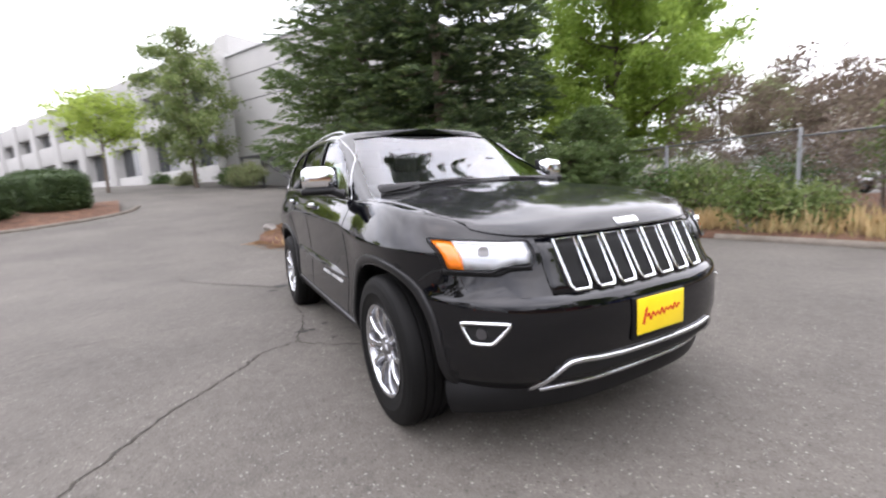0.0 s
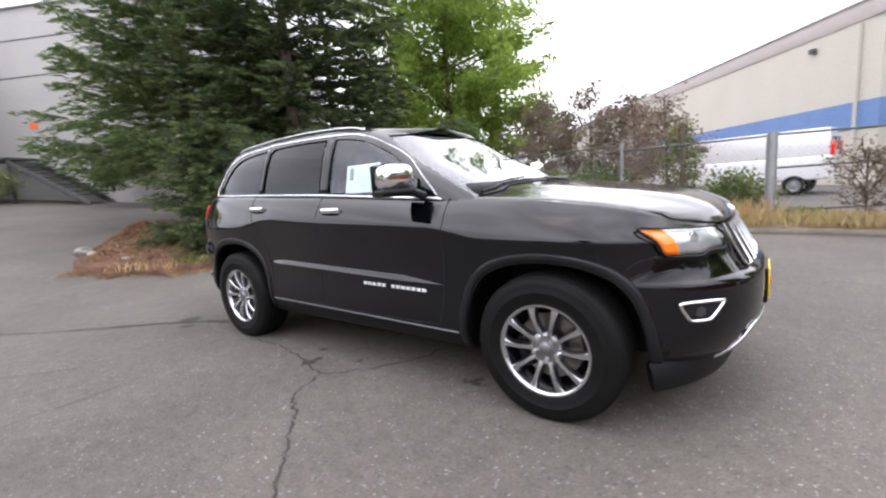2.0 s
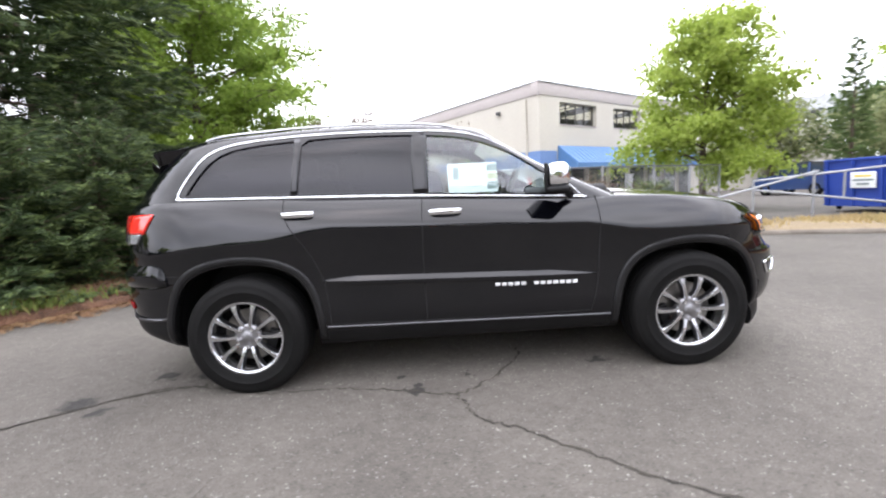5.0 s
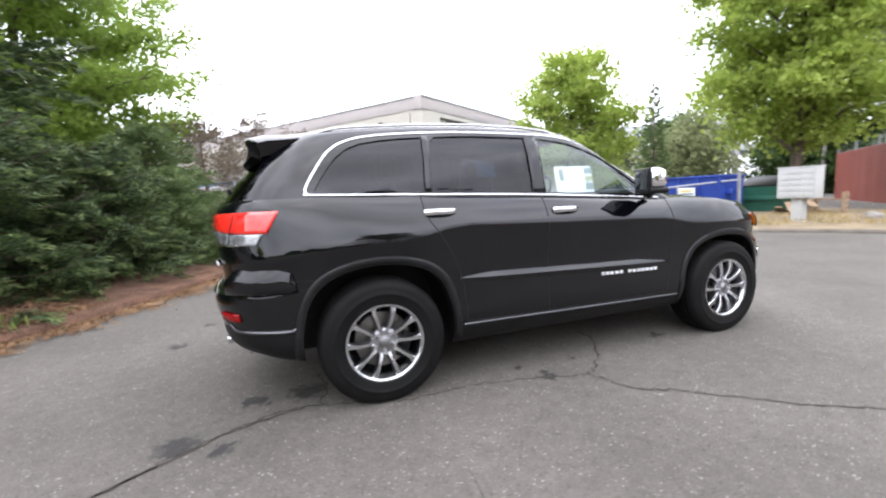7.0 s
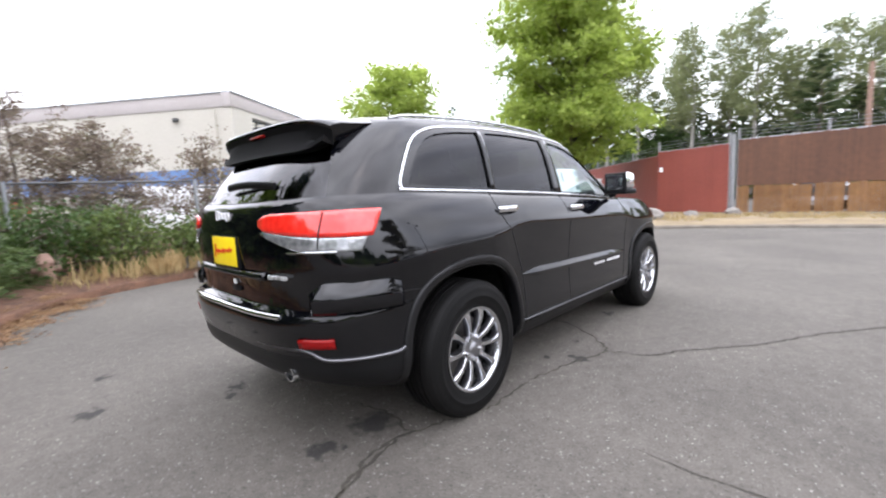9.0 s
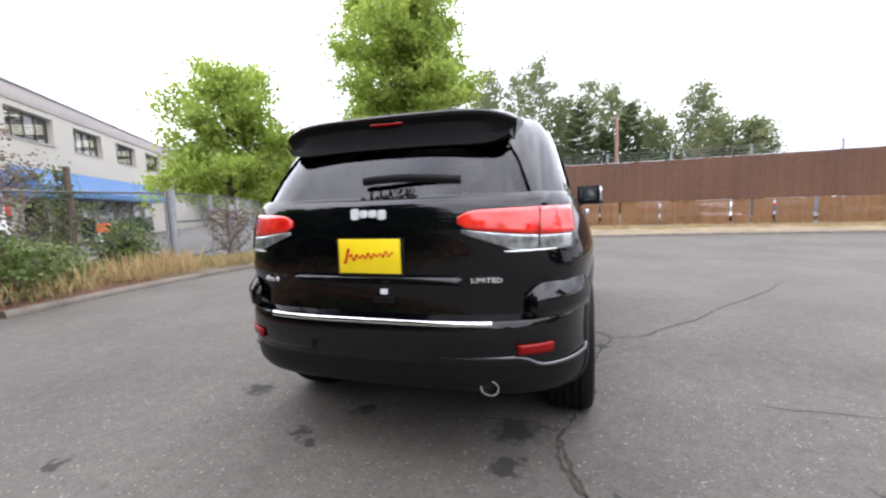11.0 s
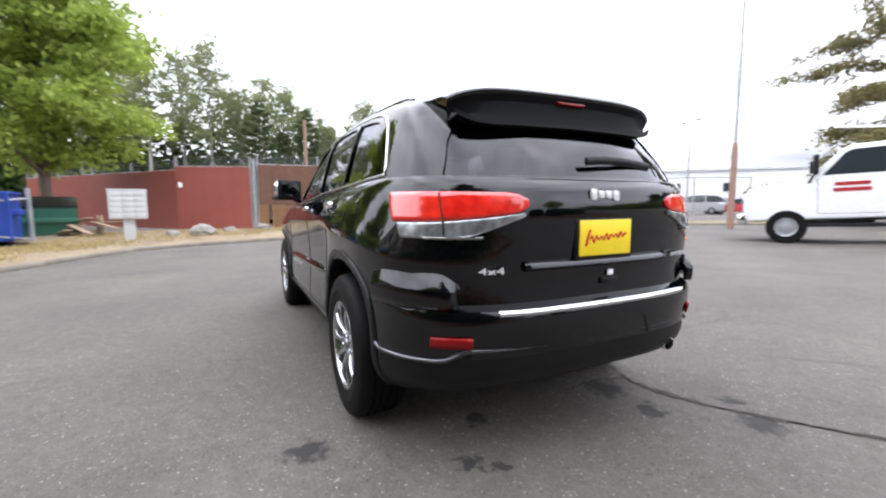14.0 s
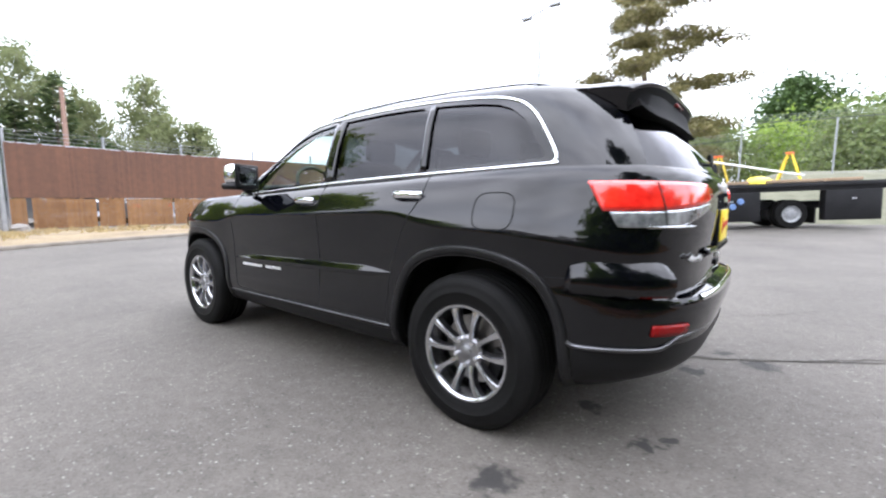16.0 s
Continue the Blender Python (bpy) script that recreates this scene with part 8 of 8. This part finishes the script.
for k, (x, y, h, r) in enumerate([(34, 26, 8, 4), (40, 34, 9, 5), (33, 38, 9, 4.5), (46, 24, 9, 4.5), (52, 44, 10, 5), (28, 46, 8, 4), (58, 30, 10, 5), (62, 14, 10, 5)]):
    build_broadleaf(x, y, h, r, 270 + k, LEAF_DARK if k % 2 else LEAF_GREY, "broad green tree beyond the yard", 7000, 0.36, 0.2, 1.0, 18, clump=0.85)
build_conifer(27.0, 24.0, 9.5, 1.5, 290, NEEDLE_SOFT, "narrow grey-green conifer beyond the dumpster", 80, 14, 9, 0.5, 0.28)
build_broadleaf(-9.0, 52.0, 9.5, 2.6, 291, LEAF_DARK, "dark tree behind the cream building", 4000, 0.4, 0.2, 3.0, 14, clump=0.7)
build_broadleaf(-16.0, 40.0, 8.0, 3.2, 292, LEAF_GREY, "grey-green tree beyond the shrubs", 4500, 0.36, 0.2, 1.5, 14, clump=0.8)
build_broadleaf(70.0, -46.0, 7.0, 3.0, 293, LEAF_GREY, "small green tree before the white building", 3500, 0.4, 0.2, 1.5, 14, clump=0.8)
build_broadleaf(92.0, -92.0, 12.0, 6.0, 294, LEAF_DARK, "rounded green tree behind the white building", 5000, 0.6, 0.3, 1.5, 14, clump=1.2)


# ---- south side ----
def build_pine(x, y, h, seed, label):
    """An open pine: bare trunk, long level boughs with flat tufts."""
    rng = np.random.default_rng(seed)
    t = thing("pine_tree", pose(x, y, 0.0), label, "tree")
    segs = [[((0.5 * math.sin(q * 2.2), 0.3 * math.sin(q * 3), q * h), 0.30 * (1 - q) + 0.03) for q in np.linspace(0, 1, 10)]]
    cs = []
    for i in range(40):
        q = (i + 0.5) / 40
        z0 = h * (0.10 + 0.88 * q)
        az = i * 2.4 + rng.uniform(-0.4, 0.4)
        L = (4.9 * (1 - q) ** 0.42 + 0.9) * rng.uniform(0.45, 1.15)
        pts = [np.array([math.cos(az) * L * s, math.sin(az) * L * s, z0 + L * (0.10 * s - 0.14 * s * s) + 0.1 * math.sin(5 * s + i)]) for s in np.linspace(0, 1, 6)]
        segs.append([(tuple(p), 0.07 * (1 - k / 5.5) * (1.1 - q)) for k, p in enumerate(pts)])
        for j in range(22):
            s = 0.42 + 0.58 * rng.uniform(0, 1)
            k = min(4, int(s * 5))
            p = pts[k] + (pts[k + 1] - pts[k]) * (s * 5 - k)
            e = p + rng.normal(size=3) * np.array([0.55, 0.55, 0.16])
            segs.append([(tuple(p), 0.02), (tuple(e), 0.008)])
            n = 78
            cs.append(e + rng.normal(size=(n, 3)) * np.array([0.30, 0.30, 0.14]))
    c = np.concatenate(cs)
    quads_mesh("needles", leaf_quads(rng, c, 0.26, 0.28, 1.0), PINE, t, "olive needle tufts")
    limb_mesh("trunk", segs, BARK, t, "brown trunk with bare boughs", 7)
    return t


build_pine(4.0, -26.5, 16.0, 5, "tall open pine with olive green needle tufts")
# bank and fence behind the truck
vs, fs = [], []
bx = np.linspace(-40, 3, 24)
prof = [(-18.4, 0.16), (-20.2, 1.2), (-21.4, 2.2), (-23.0, 2.45), (-40.0, 3.0), (-60, 5.0)]
for i, x in enumerate(bx):
    for y, z in prof:
        vs.append((x, y + 0.25 * (x + 4) * 0.12, z * min(1.0, (3.2 - x) / 5.0) + 0.05 * noise.noise((x, y, 0))))
m = len(prof)
for i in range(len(bx) - 1):
    for j in range(m - 1):
        fs.append((i * m + j, i * m + j + 1, (i + 1) * m + j + 1, (i + 1) * m + j))
tagged(raw("ground_bank", vs, fs, HILL, smooth=True), "grassy bank behind the parked truck", "bank", kind="structure")
build_chainlink((-1.0, -21.6), (-14.0, -23.4), 2.3, "tall chain-link fence with barbed wire on a bank", 2.3, 3.2, True, (1.0,), 0.11, True)
build_chainlink((3.6, -23.0), (-1.0, -21.6), 2.3, "tall chain-link fence with barbed wire on a bank", 1.6, 3.2, True, (1.0,), 0.11, True)
for k in range(-3, 12):
    build_broadleaf(-2 - k * 3.2 + rngt.uniform(-1, 1), -33 - rngt.uniform(0, 9), rngt.uniform(4.0, 6.0), 3.0, 300 + k, LEAF_HILL if k % 4 else LEAF_OLIVE, "leafy hillside tree behind the bank fence", 7000, 0.26, 0.12, 0.1, 18, clump=0.9, z=1.6)
for k, (x, y, h, r) in enumerate([(-13, -52, 10, 4.0), (-18, -56, 14, 6), (-3.4, -54, 10.8, 3.6), (7, -60, 8, 4.5), (-26, -50, 13, 6)]):
    build_broadleaf(x, y, h, r, 330 + k, LEAF_DARK, "large dark tree on the hill", 15000, 0.40, 0.3, 1.5, 20, clump=1.0, z=3.0)



def build_light_pole(x, y, h, label):
    p = thing("lot_light", pose(x, y, 0), label, "street lamp")
    one_cyl("pole", (0, 0, 0), (0, 0, h), 0.09, GALV, p, "", 0.06)
    one_cyl("arm", (-0.8, 0.3, h), (0.8, -0.3, h), 0.04, GALV, p)
    for s in (-1, 1):
        one_box("lamp_head", (s * 0.9, -s * 0.34, h - 0.03), (0.5, 0.28, 0.14), GALV, p, "flat lamp head", 0.03)


build_light_pole(7.2, -17.5, 10.2, "tall twin-headed lot lamp with a rusty lower pole")
one_cyl("lower_pole", (0, 0, 0), (0, 0, 3.6), 0.13, RUST_POLE, bpy.data.objects["lot_light"], "rusty painted lower pole", 0.115)
build_light_pole(33.0, -31.5, 6.5, "twin-headed car lot lamp")
build_light_pole(20.5, -34.0, 8.0, "twin-headed car lot lamp")
wp = one_box("marker_post", (16.6, -10.4, 0.62), (0.16, 0.16, 1.25), PAPER, None, "", 0.02)
tagged(wp, "white square marker post beside the fence", "post")
rp = one_cyl("utility_pole", (27.0, -3.2, 0.0), (27.0, -3.2, 6.8), 0.13, RUST_POLE, None, "", 0.1, 12)
tagged(rp, "brown wooden pole behind the slatted fence", "pole")
st = one_cyl("ivy_post", (0.98, 7.45, 0.05), (0.98, 7.45, 2.1), 0.055, BARK, None, "", 0.05, 12)
tagged(st, "rough wooden post among shrubs", "post")
build_broadleaf(0.95, 7.62, 2.25, 0.42, 33, LEAF_WEED, "leafy climber round the wooden post", 1500, 0.06, 0.02, 0.6, 16, name="climber_shrub", clump=0.13, category="shrub")
mb = thing("meter_box", pose(-3.3, 7.0, 0.1), "pale grey-green utility box on a post", "utility box")
one_box("box", (0, 0, 0.62), (0.22, 0.18, 0.34), MAIL_GREY, mb, "", 0.015)
one_box("post", (0, 0, 0.24), (0.08, 0.08, 0.5), MAIL_GREY, mb)
hy = thing("rusty_hydrant", pose(-2.7, 6.3, 0.1), "rusty brown hydrant among the weeds", "hydrant")
one_cyl("barrel", (0, 0, 0), (0, 0, 0.42), 0.10, RUST_POLE, hy)
one_cyl("bonnet", (0, 0, 0.42), (0, 0, 0.56), 0.12, RUST_POLE, hy, "", 0.05)
one_cyl("outlet", (-0.17, 0, 0.32), (0.17, 0, 0.32), 0.05, RUST_POLE, hy)

ob_ = thing("orange_barrier", pose(10.75, 21.25, 0.06, 0, 0, 34.8), "orange plank barrier before the shopfront", "barrier")
one_box("plank", (0, 0, 0.66), (1.5, 0.06, 0.42), ORANGE, ob_, "orange plank", 0.01)
for x in (-0.6, 0.6):
    one_box("leg", (x, 0, 0.24), (0.08, 0.08, 0.48), WHITE_PAINT, ob_, "white leg", 0.005)
    one_box("foot", (x, 0, 0.03), (0.1, 0.6, 0.06), WHITE_PAINT, ob_, "", 0.005)
for k, (x, y) in enumerate(((13.4, 23.3), (15.0, 24.5))):
    build_broadleaf(x, y, 1.2, 0.5, 360 + k, LEAF_DARK, "small dark shrub beside the shopfront", 2200, 0.09, 0.02, 0.1, 10, name="shop_shrub", clump=0.2, category="shrub")
